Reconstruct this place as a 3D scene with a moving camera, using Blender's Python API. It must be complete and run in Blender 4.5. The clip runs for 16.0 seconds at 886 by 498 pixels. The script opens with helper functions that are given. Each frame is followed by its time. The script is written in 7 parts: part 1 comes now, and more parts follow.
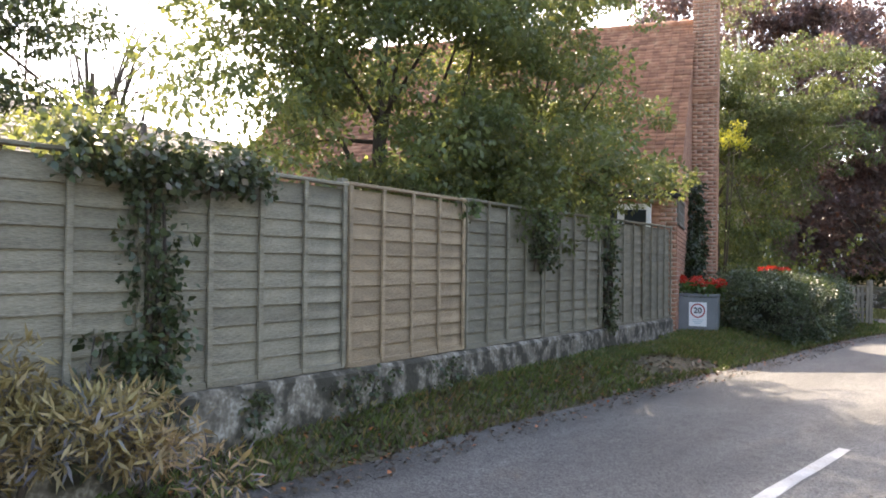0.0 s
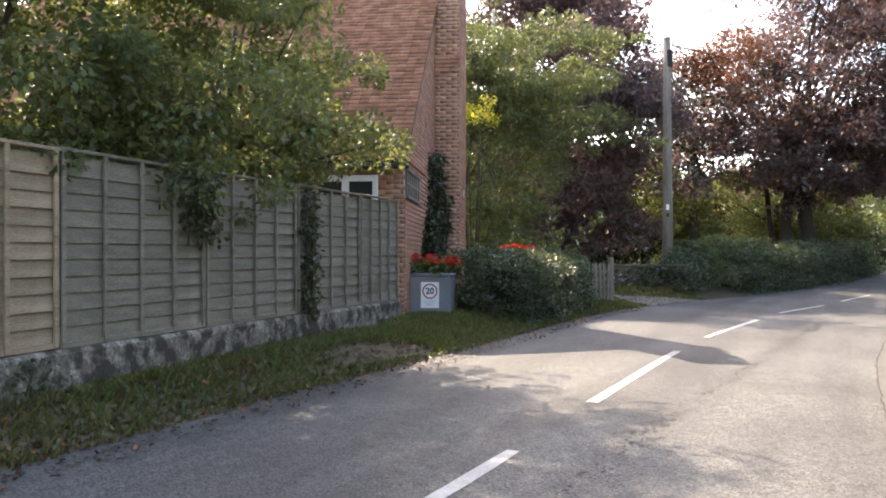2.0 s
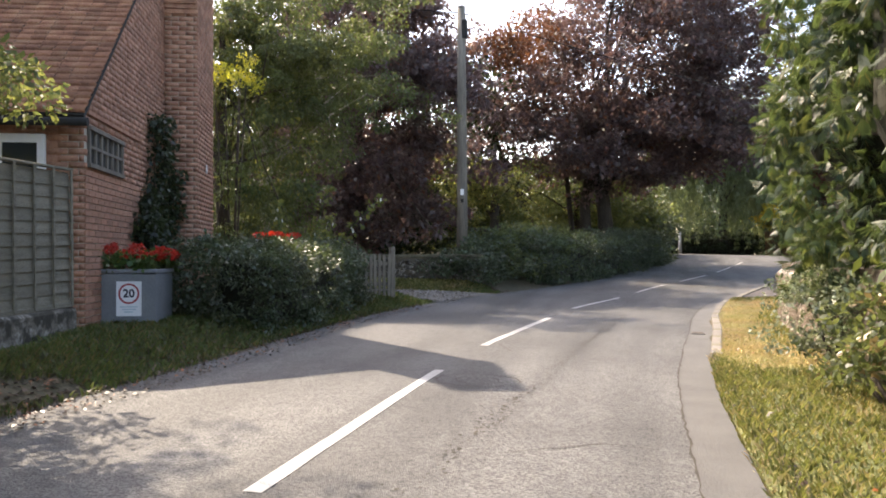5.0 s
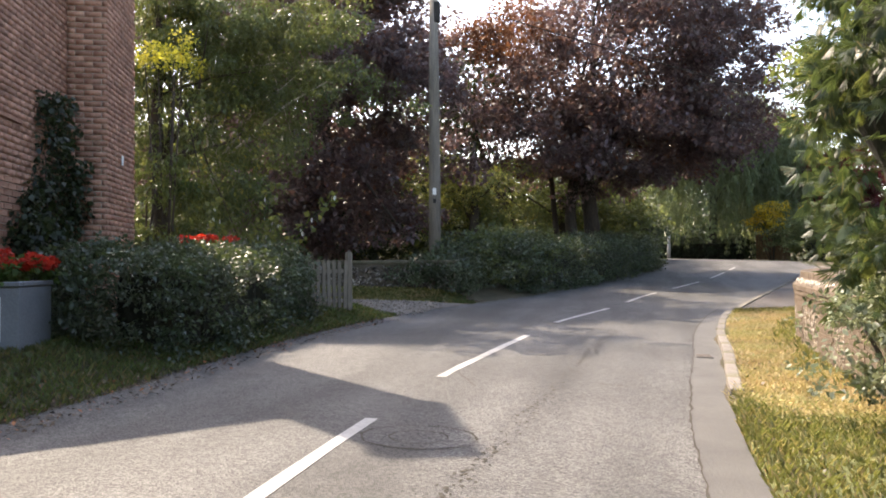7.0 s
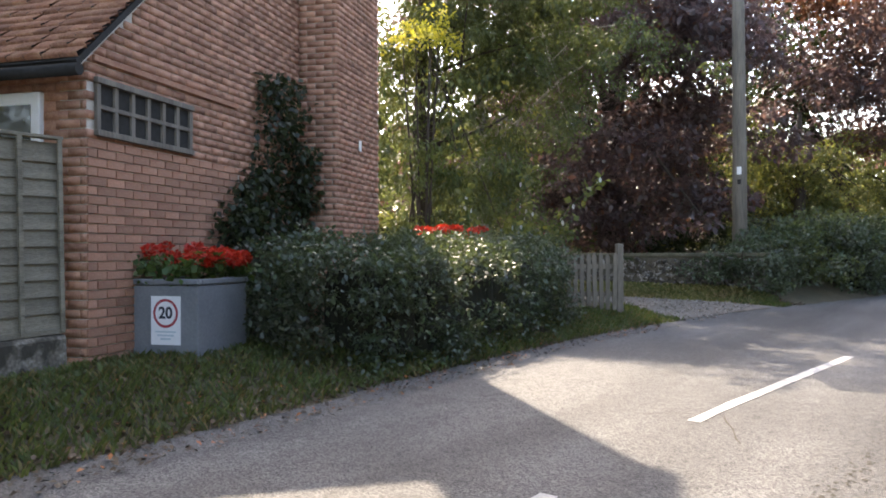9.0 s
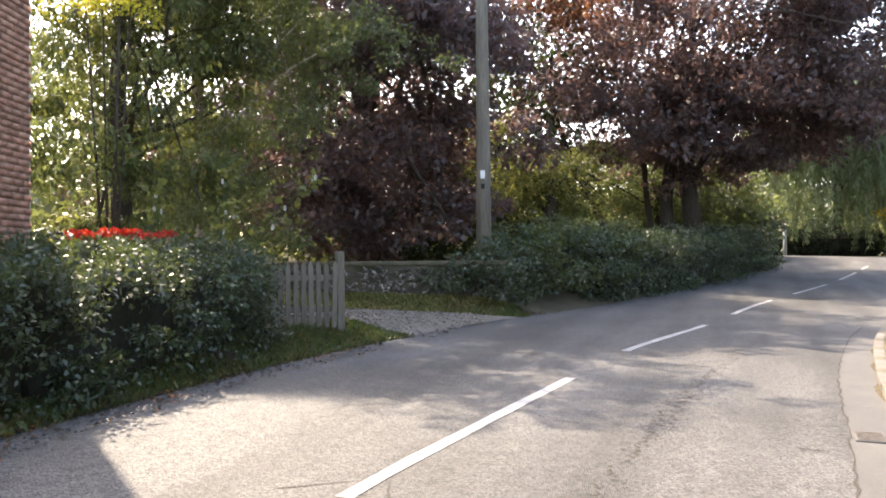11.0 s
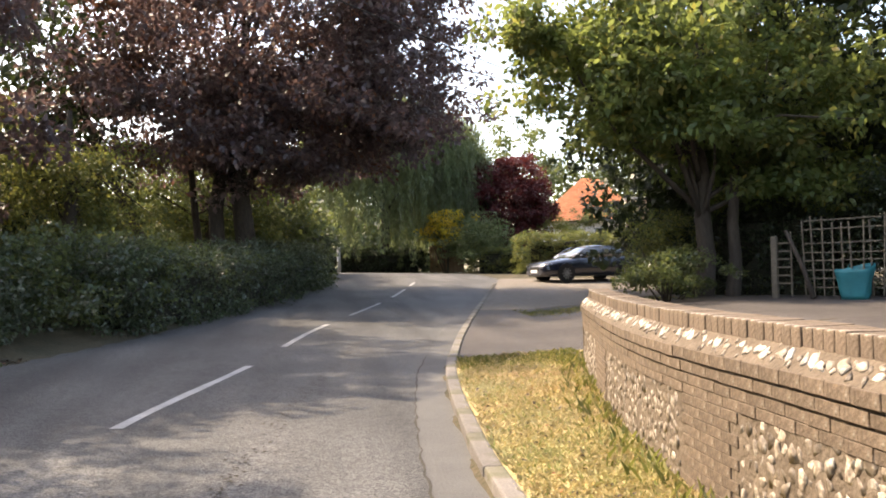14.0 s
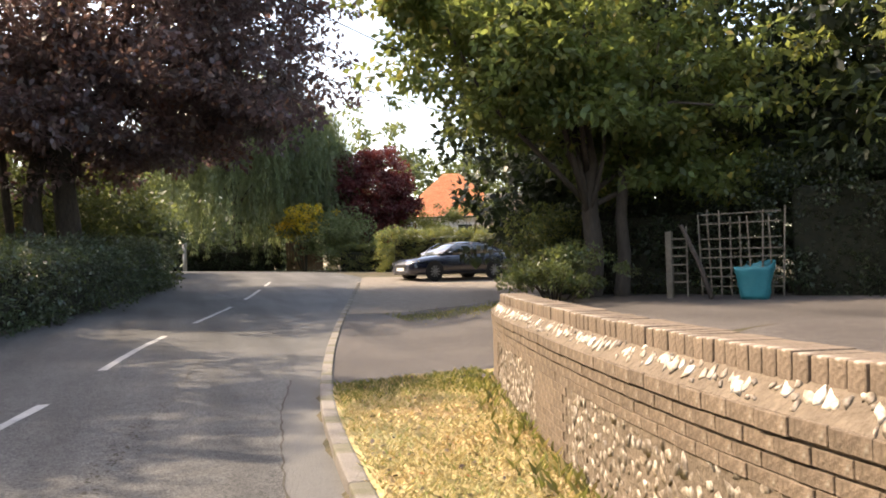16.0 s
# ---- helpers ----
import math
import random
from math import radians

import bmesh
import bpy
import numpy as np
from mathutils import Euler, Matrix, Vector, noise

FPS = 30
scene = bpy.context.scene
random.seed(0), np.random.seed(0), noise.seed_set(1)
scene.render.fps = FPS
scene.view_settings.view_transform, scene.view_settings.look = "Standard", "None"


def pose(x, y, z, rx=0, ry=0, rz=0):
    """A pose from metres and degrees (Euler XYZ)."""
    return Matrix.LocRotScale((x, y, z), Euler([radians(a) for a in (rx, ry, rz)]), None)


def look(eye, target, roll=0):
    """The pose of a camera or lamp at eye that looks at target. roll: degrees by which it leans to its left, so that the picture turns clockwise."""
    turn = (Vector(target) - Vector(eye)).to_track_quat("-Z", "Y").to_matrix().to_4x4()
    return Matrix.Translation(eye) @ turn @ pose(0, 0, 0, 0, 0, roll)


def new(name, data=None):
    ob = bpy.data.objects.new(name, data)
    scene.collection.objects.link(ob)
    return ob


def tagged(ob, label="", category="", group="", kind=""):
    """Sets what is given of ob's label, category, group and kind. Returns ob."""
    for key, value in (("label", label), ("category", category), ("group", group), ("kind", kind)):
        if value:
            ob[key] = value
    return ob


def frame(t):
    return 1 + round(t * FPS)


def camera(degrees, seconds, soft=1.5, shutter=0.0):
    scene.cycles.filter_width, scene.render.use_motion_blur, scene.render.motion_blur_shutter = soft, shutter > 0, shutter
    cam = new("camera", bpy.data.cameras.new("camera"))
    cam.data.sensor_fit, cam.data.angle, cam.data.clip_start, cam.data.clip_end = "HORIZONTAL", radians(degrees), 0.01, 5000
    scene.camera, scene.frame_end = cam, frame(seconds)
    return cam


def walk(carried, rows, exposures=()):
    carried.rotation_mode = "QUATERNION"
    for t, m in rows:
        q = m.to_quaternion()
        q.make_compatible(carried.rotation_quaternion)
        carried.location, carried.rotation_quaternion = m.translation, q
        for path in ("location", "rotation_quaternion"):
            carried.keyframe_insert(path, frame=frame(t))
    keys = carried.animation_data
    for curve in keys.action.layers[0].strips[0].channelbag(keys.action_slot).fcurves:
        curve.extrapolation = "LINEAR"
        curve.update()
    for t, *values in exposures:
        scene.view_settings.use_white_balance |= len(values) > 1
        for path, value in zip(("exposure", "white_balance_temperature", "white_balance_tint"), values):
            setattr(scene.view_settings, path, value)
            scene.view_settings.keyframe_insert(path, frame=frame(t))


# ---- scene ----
cam = camera(58.0, 16.0, soft=1.8)
METRES, EYE, TILT, LEAN, TURN = 16.358, 1.278, 0.0, 0.0, 41.7
ROWS = [
    (0.0, 0.0, 0.0, 0.0, -0.05, 2.04, -1.27),
    (0.5, 0.0223, 0.0214, 0.0008, -1.87, 2.38, -1.12),
    (1.0, 0.0431, 0.0442, -0.0012, -7.2, 3.5, -0.75),
    (1.5, 0.0656, 0.0636, -0.0041, -11.72, 3.07, -0.46),
    (2.0, 0.0867, 0.0839, -0.0053, -14.45, 1.29, -0.2),
    (2.5, 0.1079, 0.1094, -0.0033, -20.41, 1.98, -0.06),
    (3.0, 0.1286, 0.1315, -0.0034, -21.66, 2.33, 0.01),
    (3.5, 0.1485, 0.1533, -0.0032, -25.28, 3.11, 0.17),
    (3.7, 0.1562, 0.1621, -0.0031, -26.7, 2.41, 0.1),
    (5.8, 0.2343, 0.2586, -0.0029, -27.92, 0.44, 0.0),
    (6.0, 0.2421, 0.2686, -0.0029, -29.94, 1.3, 0.07),
    (6.5, 0.2621, 0.2939, -0.0019, -31.85, 1.04, 0.35),
    (7.0, 0.282, 0.3183, -0.0008, -28.28, 0.89, 0.25),
    (7.5, 0.3036, 0.3443, 0.0004, -24.99, 1.22, 0.34),
    (8.0, 0.327, 0.3681, 0.0006, -16.42, 0.94, 0.14),
    (8.2, 0.3357, 0.3775, 0.0007, -13.25, 0.58, 0.16),
    (9.2, 0.3775, 0.424, 0.0016, -5.2, 0.35, 0.2),
    (10.3, 0.4191, 0.4702, 0.0027, -9.7, 0.15, 0.26),
    (10.5, 0.4269, 0.4787, 0.0027, -11.74, 0.27, 0.26),
    (11.0, 0.4474, 0.5002, 0.0026, -21.05, 0.75, 0.47),
    (11.5, 0.4691, 0.5239, 0.0031, -29.17, 0.69, 0.7),
    (12.0, 0.4895, 0.5466, 0.0047, -31.68, 0.62, 0.72),
    (12.5, 0.5123, 0.572, 0.0054, -39.65, 0.41, 0.85),
    (13.0, 0.5348, 0.5943, 0.0056, -45.08, 1.15, 0.81),
    (13.5, 0.5571, 0.6184, 0.0041, -48.67, 2.09, 0.94),
    (14.0, 0.5798, 0.6426, 0.0052, -51.73, 1.57, 1.19),
    (14.5, 0.6033, 0.6639, 0.0066, -55.41, 0.76, 1.27),
    (15.0, 0.6281, 0.6877, 0.0076, -61.53, 0.64, 1.53),
    (15.5, 0.6538, 0.7096, 0.0078, -61.84, 0.71, 1.37),
    (16.0, 0.6773, 0.7318, 0.0076, -62.04, 1.13, 1.4),
]
walk(cam, [(t, pose(0, 0, EYE, TILT, LEAN, TURN) @ pose(METRES * x, METRES * y, METRES * z, 90 + pitch, roll, yaw)) for t, x, y, z, yaw, pitch, roll in ROWS], [(0.0, 2.9, 7800, 15), (3.0, 2.5, 7700, 15), (6.0, 2.3, 7600, 15), (7.5, 2.3, 7600, 15), (8.2, 2.55, 7600, 15), (11.0, 2.75, 7700, 15), (12.5, 2.25, 7900, 15), (16.0, 2.25, 8200, 15)])

# ---- world and sun ----
SUN_AZ = Vector((-0.795, 0.607, 0)).normalized()
SUN_EL = radians(47)
world = bpy.data.worlds.new("sky")
scene.world = world
world.use_nodes = True
wn = world.node_tree.nodes
sky = wn.new("ShaderNodeTexSky")
sky.sky_type = "NISHITA"
sky.sun_disc = False
sky.sun_elevation = SUN_EL
sky.sun_rotation = math.atan2(SUN_AZ.x, SUN_AZ.y)
sky.dust_density = 2.0
wn["Background"].inputs["Strength"].default_value = 0.15
world.node_tree.links.new(sky.outputs["Color"], wn["Background"].inputs["Color"])
sun = new("sun", bpy.data.lights.new("sun", "SUN"))
sun.data.energy = 2.2
sun.data.angle = radians(0.55)
sun.data.color = (1.0, 0.93, 0.82)
sun_dir = Vector((SUN_AZ.x * math.cos(SUN_EL), SUN_AZ.y * math.cos(SUN_EL), math.sin(SUN_EL)))
sun.matrix_world = look(sun_dir * 60, (0, 0, 0))


# ---- small helpers ----
def link_mesh(name, bm, material, parent=None):
    me = bpy.data.meshes.new(name)
    bm.to_mesh(me)
    bm.free()
    ob = new(name, me)
    for m in material if isinstance(material, (list, tuple)) else [material]:
        me.materials.append(m)
    ob.parent = parent
    return ob


def part(name, bm, material, parent, label=""):
    """One mesh under a thing or a part of it."""
    ob = link_mesh(name, bm, material, parent)
    if label:
        ob["label"] = label
    return ob


def thing(name, label, category, at=(0, 0, 0), turn=0.0, group="", kind=""):
    ob = new(name)
    ob.matrix_basis = pose(*at, 0, 0, turn)
    return tagged(ob, label, category, group, kind)


def array_mesh(name, verts, faces, material, smooth=False):
    """A mesh object from arrays of vertices (n,3) and faces (m,k), all of one size."""
    me = bpy.data.meshes.new(name)
    v = np.asarray(verts, dtype=np.float32).reshape(-1, 3)
    f = np.asarray(faces, dtype=np.int32)
    k = f.shape[1]
    me.vertices.add(len(v))
    me.vertices.foreach_set("co", v.ravel())
    me.loops.add(f.size)
    me.loops.foreach_set("vertex_index", f.ravel())
    me.polygons.add(len(f))
    me.polygons.foreach_set("loop_start", np.arange(0, f.size, k, dtype=np.int32))
    me.polygons.foreach_set("loop_total", np.full(len(f), k, dtype=np.int32))
    if smooth:
        me.polygons.foreach_set("use_smooth", np.ones(len(f), dtype=bool))
    me.update(calc_edges=True)
    for m in material if isinstance(material, (list, tuple)) else [material]:
        me.materials.append(m)
    return new(name, me)


def add_box(bm, size, m=None, bevel=0.0, seg=1):
    """A box of that size round the origin, moved by m."""
    r = bmesh.ops.create_cube(bm, size=1.0, matrix=(m or Matrix()) @ Matrix.Diagonal((*size, 1)))
    if bevel:
        edges = list({e for v in r["verts"] for e in v.link_edges})
        bmesh.ops.bevel(bm, geom=edges, offset=bevel, segments=seg, affect="EDGES", profile=0.6)
    return bm


def box(size, m=None, bevel=0.0, seg=1):
    return add_box(bmesh.new(), size, m, bevel, seg)


def add_tube(bm, points, radii, sides=8, cap=True):
    """A round bar along points, with a radius for each."""
    rings = []
    pts = [Vector(p) for p in points]
    ref = Vector((0.13, 0.21, 1)).normalized()
    for i, p in enumerate(pts):
        d = (pts[min(i + 1, len(pts) - 1)] - pts[max(i - 1, 0)]).normalized()
        r0 = ref if abs(d.dot(ref)) < 0.95 else Vector((1, 0, 0))
        a = d.cross(r0).normalized()
        b = d.cross(a)
        rings.append([bm.verts.new(p + radii[i] * (a * math.cos(6.28318 * k / sides) + b * math.sin(6.28318 * k / sides))) for k in range(sides)])
    for r1, r2 in zip(rings, rings[1:]):
        for k in range(sides):
            f = bm.faces.new((r1[k], r1[(k + 1) % sides], r2[(k + 1) % sides], r2[k]))
            f.smooth = True
    if cap:
        bm.faces.new(rings[0][::-1])
        bm.faces.new(rings[-1])
    return bm


def smoothstep(a, b, x):
    t = min(1.0, max(0.0, (x - a) / (b - a)))
    return t * t * (3 - 2 * t)


def spline(knots, y):
    """x at y on a smooth line through knots (y, x)."""
    ys = [k[0] for k in knots]
    if y <= ys[0]:
        return knots[0][1] + (y - ys[0]) * (knots[1][1] - knots[0][1]) / (ys[1] - ys[0])
    if y >= ys[-1]:
        return knots[-1][1] + (y - ys[-1]) * (knots[-1][1] - knots[-2][1]) / (ys[-1] - ys[-2])
    i = max(j for j in range(len(ys) - 1) if ys[j] <= y)
    y0, y1, x0, x1 = ys[i], ys[i + 1], knots[i][1], knots[i + 1][1]

    def slope(j):
        if j == 0 or j == len(ys) - 1:
            k = min(j, len(ys) - 2)
            return (knots[k + 1][1] - knots[k][1]) / (ys[k + 1] - ys[k])
        return (knots[j + 1][1] - knots[j - 1][1]) / (ys[j + 1] - ys[j - 1])

    t, h = (y - y0) / (y1 - y0), y1 - y0
    return (2 * t**3 - 3 * t * t + 1) * x0 + (t**3 - 2 * t * t + t) * h * slope(i) + (-2 * t**3 + 3 * t * t) * x1 + (t**3 - t * t) * h * slope(i + 1)


# ---- materials ----
def material(name):
    m = bpy.data.materials.new(name)
    m.use_nodes = True
    m.node_tree.nodes.clear()
    return m, m.node_tree.nodes, m.node_tree.links


def surface(name, colors, scale=6.0, fine=80.0, rough=0.8, bump=0.3, bump_scale=None, metal=0.0, vary=0.0, island=0.0, spec=0.4, coat=0.0, stretch=(1, 1, 1), stain=None, stain_scale=0.6, stain_at=(0.5, 0.65)):
    """A surface with colour varied at two scales, relief, and stains of its own shape."""
    m, n, l = material(name)
    out, bsdf = n.new("ShaderNodeOutputMaterial"), n.new("ShaderNodeBsdfPrincipled")
    l.new(bsdf.outputs[0], out.inputs[0])
    geo, mp = n.new("ShaderNodeTexCoord"), n.new("ShaderNodeMapping")
    mp.inputs["Scale"].default_value = stretch
    l.new(geo.outputs["Object"], mp.inputs[0])
    a, b = n.new("ShaderNodeTexNoise"), n.new("ShaderNodeTexNoise")
    a.inputs["Scale"].default_value, b.inputs["Scale"].default_value = scale, fine
    a.inputs["Detail"].default_value, b.inputs["Detail"].default_value = 5.0, 3.0
    for t in (a, b):
        l.new(mp.outputs[0], t.inputs["Vector"])
    mix = n.new("ShaderNodeMath")
    mix.operation = "MULTIPLY_ADD"
    mix.inputs[1].default_value, mix.inputs[2].default_value = 0.45, 0.0
    l.new(b.outputs["Fac"], mix.inputs[0])
    add = n.new("ShaderNodeMath")
    add.operation = "MULTIPLY_ADD"
    add.inputs[1].default_value = 0.55
    l.new(a.outputs["Fac"], add.inputs[0])
    l.new(mix.outputs[0], add.inputs[2])
    ramp = n.new("ShaderNodeValToRGB")
    l.new(add.outputs[0], ramp.inputs[0])
    els = ramp.color_ramp.elements
    while len(els) < len(colors):
        els.new(0.5)
    for i, c in enumerate(colors):
        els[i].position = 0.34 + 0.32 * i / max(1, len(colors) - 1)
        els[i].color = (*c, 1)
    col = ramp.outputs[0]
    if stain:
        st = n.new("ShaderNodeTexNoise")
        st.inputs["Scale"].default_value, st.inputs["Detail"].default_value = stain_scale, 6.0
        l.new(geo.outputs["Object"], st.inputs["Vector"])
        sr = n.new("ShaderNodeMapRange")
        sr.inputs["From Min"].default_value, sr.inputs["From Max"].default_value = stain_at
        l.new(st.outputs["Fac"], sr.inputs["Value"])
        sm = n.new("ShaderNodeMix")
        sm.data_type = "RGBA"
        l.new(sr.outputs[0], sm.inputs["Factor"])
        l.new(col, sm.inputs["A"])
        sm.inputs["B"].default_value = (*stain, 1)
        col = sm.outputs["Result"]
    if vary or island:
        src = n.new("ShaderNodeNewGeometry").outputs["Random Per Island"] if island else n.new("ShaderNodeObjectInfo").outputs["Random"]
        amount = island or vary
        rg = n.new("ShaderNodeMapRange")
        rg.inputs["To Min"].default_value, rg.inputs["To Max"].default_value = 1 - amount, 1 + amount
        l.new(src, rg.inputs["Value"])
        hs = n.new("ShaderNodeHueSaturation")
        l.new(rg.outputs[0], hs.inputs["Value"])
        l.new(col, hs.inputs["Color"])
        col = hs.outputs[0]
    l.new(col, bsdf.inputs["Base Color"])
    bsdf.inputs["Roughness"].default_value = rough
    bsdf.inputs["Metallic"].default_value = metal
    bsdf.inputs["Specular IOR Level"].default_value = spec
    bsdf.inputs["Coat Weight"].default_value = coat
    if bump:
        bp = n.new("ShaderNodeBump")
        bp.inputs["Strength"].default_value = bump
        bp.inputs["Distance"].default_value = 0.02
        hsrc = b
        if bump_scale:
            hsrc = n.new("ShaderNodeTexNoise")
            hsrc.inputs["Scale"].default_value, hsrc.inputs["Detail"].default_value = bump_scale, 4.0
            l.new(mp.outputs[0], hsrc.inputs["Vector"])
        l.new(hsrc.outputs["Fac"], bp.inputs["Height"])
        l.new(bp.outputs[0], bsdf.inputs["Normal"])
    return m


def leaf_material(name, dark, light, through_col, rough=0.45, gloss=0.35, through_mix=0.35, odd=None, odd_share=0.06):
    """Leaves: coloured leaf by leaf, part of the light goes through them."""
    m, n, l = material(name)
    out, bsdf, tr, mx = n.new("ShaderNodeOutputMaterial"), n.new("ShaderNodeBsdfPrincipled"), n.new("ShaderNodeBsdfTranslucent"), n.new("ShaderNodeMixShader")
    rnd = n.new("ShaderNodeNewGeometry").outputs["Random Per Island"]
    ramp = n.new("ShaderNodeValToRGB")
    ramp.color_ramp.elements[0].color = (*dark, 1)
    ramp.color_ramp.elements[1].color = (*light, 1)
    if odd:
        ramp.color_ramp.elements[1].position = 1 - odd_share - 0.01
        e = ramp.color_ramp.elements.new(1 - odd_share)
        e.color = (*odd, 1)
    l.new(rnd, ramp.inputs[0])
    tone = n.new("ShaderNodeMix")
    tone.data_type, tone.blend_type = "RGBA", "MULTIPLY"
    tone.inputs["Factor"].default_value = 0.5
    l.new(ramp.outputs[0], tone.inputs["A"])
    pos = n.new("ShaderNodeTexCoord")
    nz = n.new("ShaderNodeTexNoise")
    nz.inputs["Scale"].default_value = 1.3
    l.new(pos.outputs["Object"], nz.inputs["Vector"])
    l.new(nz.outputs["Color"], tone.inputs["B"])
    l.new(tone.outputs["Result"], bsdf.inputs["Base Color"])
    bsdf.inputs["Roughness"].default_value = rough
    bsdf.inputs["Specular IOR Level"].default_value = gloss
    tm = n.new("ShaderNodeMix")
    tm.data_type, tm.blend_type = "RGBA", "MIX"
    tm.inputs["Factor"].default_value = 0.5
    tm.inputs["B"].default_value = (*through_col, 1)
    l.new(ramp.outputs[0], tm.inputs["A"])
    l.new(tm.outputs["Result"], tr.inputs["Color"])
    mx.inputs[0].default_value = through_mix
    l.new(bsdf.outputs[0], mx.inputs[1])
    l.new(tr.outputs[0], mx.inputs[2])
    l.new(mx.outputs[0], out.inputs[0])
    return m




def asphalt(name, low, high, chip=105.0, stain=0.35):
    """Rolled stone chippings in tar: single chips by cell, worn lanes and stains on top."""
    m, n, l = material(name)
    out, bsdf = n.new("ShaderNodeOutputMaterial"), n.new("ShaderNodeBsdfPrincipled")
    l.new(bsdf.outputs[0], out.inputs[0])
    co = n.new("ShaderNodeTexCoord").outputs["Object"]
    vo = n.new("ShaderNodeTexVoronoi")
    vo.inputs["Scale"].default_value = chip
    l.new(co, vo.inputs["Vector"])
    ramp = n.new("ShaderNodeValToRGB")
    ramp.color_ramp.elements[0].color, ramp.color_ramp.elements[1].color = (*low, 1), (*high, 1)
    ramp.color_ramp.elements[0].position, ramp.color_ramp.elements[1].position = 0.1, 0.95
    sep = n.new("ShaderNodeSeparateColor")
    l.new(vo.outputs["Color"], sep.inputs[0])
    l.new(sep.outputs[0], ramp.inputs[0])
    mp = n.new("ShaderNodeMapping")
    mp.inputs["Scale"].default_value = (1.6, 0.16, 1)
    l.new(co, mp.inputs[0])
    last = ramp.outputs[0]
    for src, scale, lo, hi, amount in ((mp.outputs[0], 1.0, 0.4, 0.68, stain), (co, 0.45, 0.42, 0.66, 0.25), (co, 9.0, 0.45, 0.75, 0.22)):
        nz = n.new("ShaderNodeTexNoise")
        nz.inputs["Scale"].default_value, nz.inputs["Detail"].default_value = scale, 5.0
        l.new(src, nz.inputs["Vector"])
        mr = n.new("ShaderNodeMapRange")
        mr.inputs["From Min"].default_value, mr.inputs["From Max"].default_value = lo, hi
        mr.inputs["To Min"].default_value, mr.inputs["To Max"].default_value = 1.0 + amount * 0.35, 1.0 - amount
        l.new(nz.outputs["Fac"], mr.inputs["Value"])
        hs = n.new("ShaderNodeHueSaturation")
        l.new(mr.outputs[0], hs.inputs["Value"])
        l.new(last, hs.inputs["Color"])
        last = hs.outputs[0]
    l.new(last, bsdf.inputs["Base Color"])
    bsdf.inputs["Roughness"].default_value = 0.7
    bsdf.inputs["Specular IOR Level"].default_value = 0.35
    bp = n.new("ShaderNodeBump")
    bp.inputs["Strength"].default_value, bp.inputs["Distance"].default_value = 0.7, 0.006
    l.new(vo.outputs["Distance"], bp.inputs["Height"])
    l.new(bp.outputs[0], bsdf.inputs["Normal"])
    return m


M_ASPHALT = asphalt("asphalt", (0.03, 0.0295, 0.028), (0.14, 0.136, 0.129))
M_CHANNEL = surface("concrete_channel", [(0.07, 0.068, 0.064), (0.115, 0.11, 0.103)], scale=2, fine=60, rough=0.8, bump=0.4)
M_KERB = surface("kerb_stone", [(0.13, 0.115, 0.1), (0.23, 0.205, 0.18)], scale=4, fine=60, rough=0.85, bump=0.5, vary=0.15, stain=(0.12, 0.11, 0.07), stain_scale=3)
M_LINE = surface("road_paint", [(0.25, 0.245, 0.23), (0.46, 0.45, 0.43)], scale=3, fine=50, rough=0.6, bump=0.5)
M_SOIL = surface("verge_soil", [(0.035, 0.034, 0.017), (0.065, 0.054, 0.029), (0.105, 0.078, 0.045)], scale=1.5, fine=30, rough=0.95, bump=1.0, bump_scale=20)
M_TARMAC = asphalt("forecourt_tarmac", (0.036, 0.031, 0.028), (0.11, 0.094, 0.084), 140.0, 0.25)
M_GRAVEL = surface("drive_gravel", [(0.12, 0.1, 0.08), (0.2, 0.175, 0.145)], scale=5, fine=40, rough=0.9, bump=1.0, bump_scale=30)
M_BRICK = surface("red_brick", [(0.24, 0.11, 0.07), (0.34, 0.17, 0.11), (0.43, 0.25, 0.17)], scale=9, fine=70, rough=0.85, bump=0.5, vary=0.22, stain=(0.13, 0.07, 0.05), stain_scale=4, stain_at=(0.55, 0.75))
M_BRICK_STUFF = surface("red_brick_joined", [(0.24, 0.11, 0.07), (0.34, 0.17, 0.11), (0.43, 0.25, 0.17)], scale=9, fine=70, rough=0.85, bump=0.5, island=0.22)
M_MORTAR = surface("mortar", [(0.45, 0.4, 0.33), (0.58, 0.53, 0.46)], scale=6, fine=60, rough=0.95, bump=0.5)
M_WALLBRICK = surface("weathered_brown_brick", [(0.092, 0.068, 0.047), (0.14, 0.103, 0.072), (0.19, 0.143, 0.102)], scale=8, fine=60, rough=0.9, bump=0.35, vary=0.13, stain=(0.34, 0.31, 0.25), stain_scale=14, stain_at=(0.62, 0.72))
M_FLINTMORTAR = surface("flint_mortar", [(0.095, 0.072, 0.05), (0.165, 0.128, 0.092)], scale=6, fine=40, rough=0.95, bump=0.9, bump_scale=25)
# Lighter tan for a single panel: glare put into the wood colour.
M_FENCE_GLARE = surface("glare_tan_fence_board", [(0.15, 0.11, 0.07), (0.25, 0.185, 0.12), (0.33, 0.25, 0.165)], scale=2, fine=30, rough=0.9, bump=0.5, vary=0.14, stretch=(1, 1, 6), stain=(0.12, 0.1, 0.07), stain_scale=1.2, stain_at=(0.55, 0.72))
M_FENCE = surface("weathered_fence_board", [(0.1, 0.09, 0.066), (0.175, 0.157, 0.116), (0.245, 0.218, 0.165)], scale=2, fine=30, rough=0.9, bump=0.5, vary=0.14, stretch=(1, 1, 6), stain=(0.13, 0.11, 0.08), stain_scale=1.2, stain_at=(0.55, 0.72))
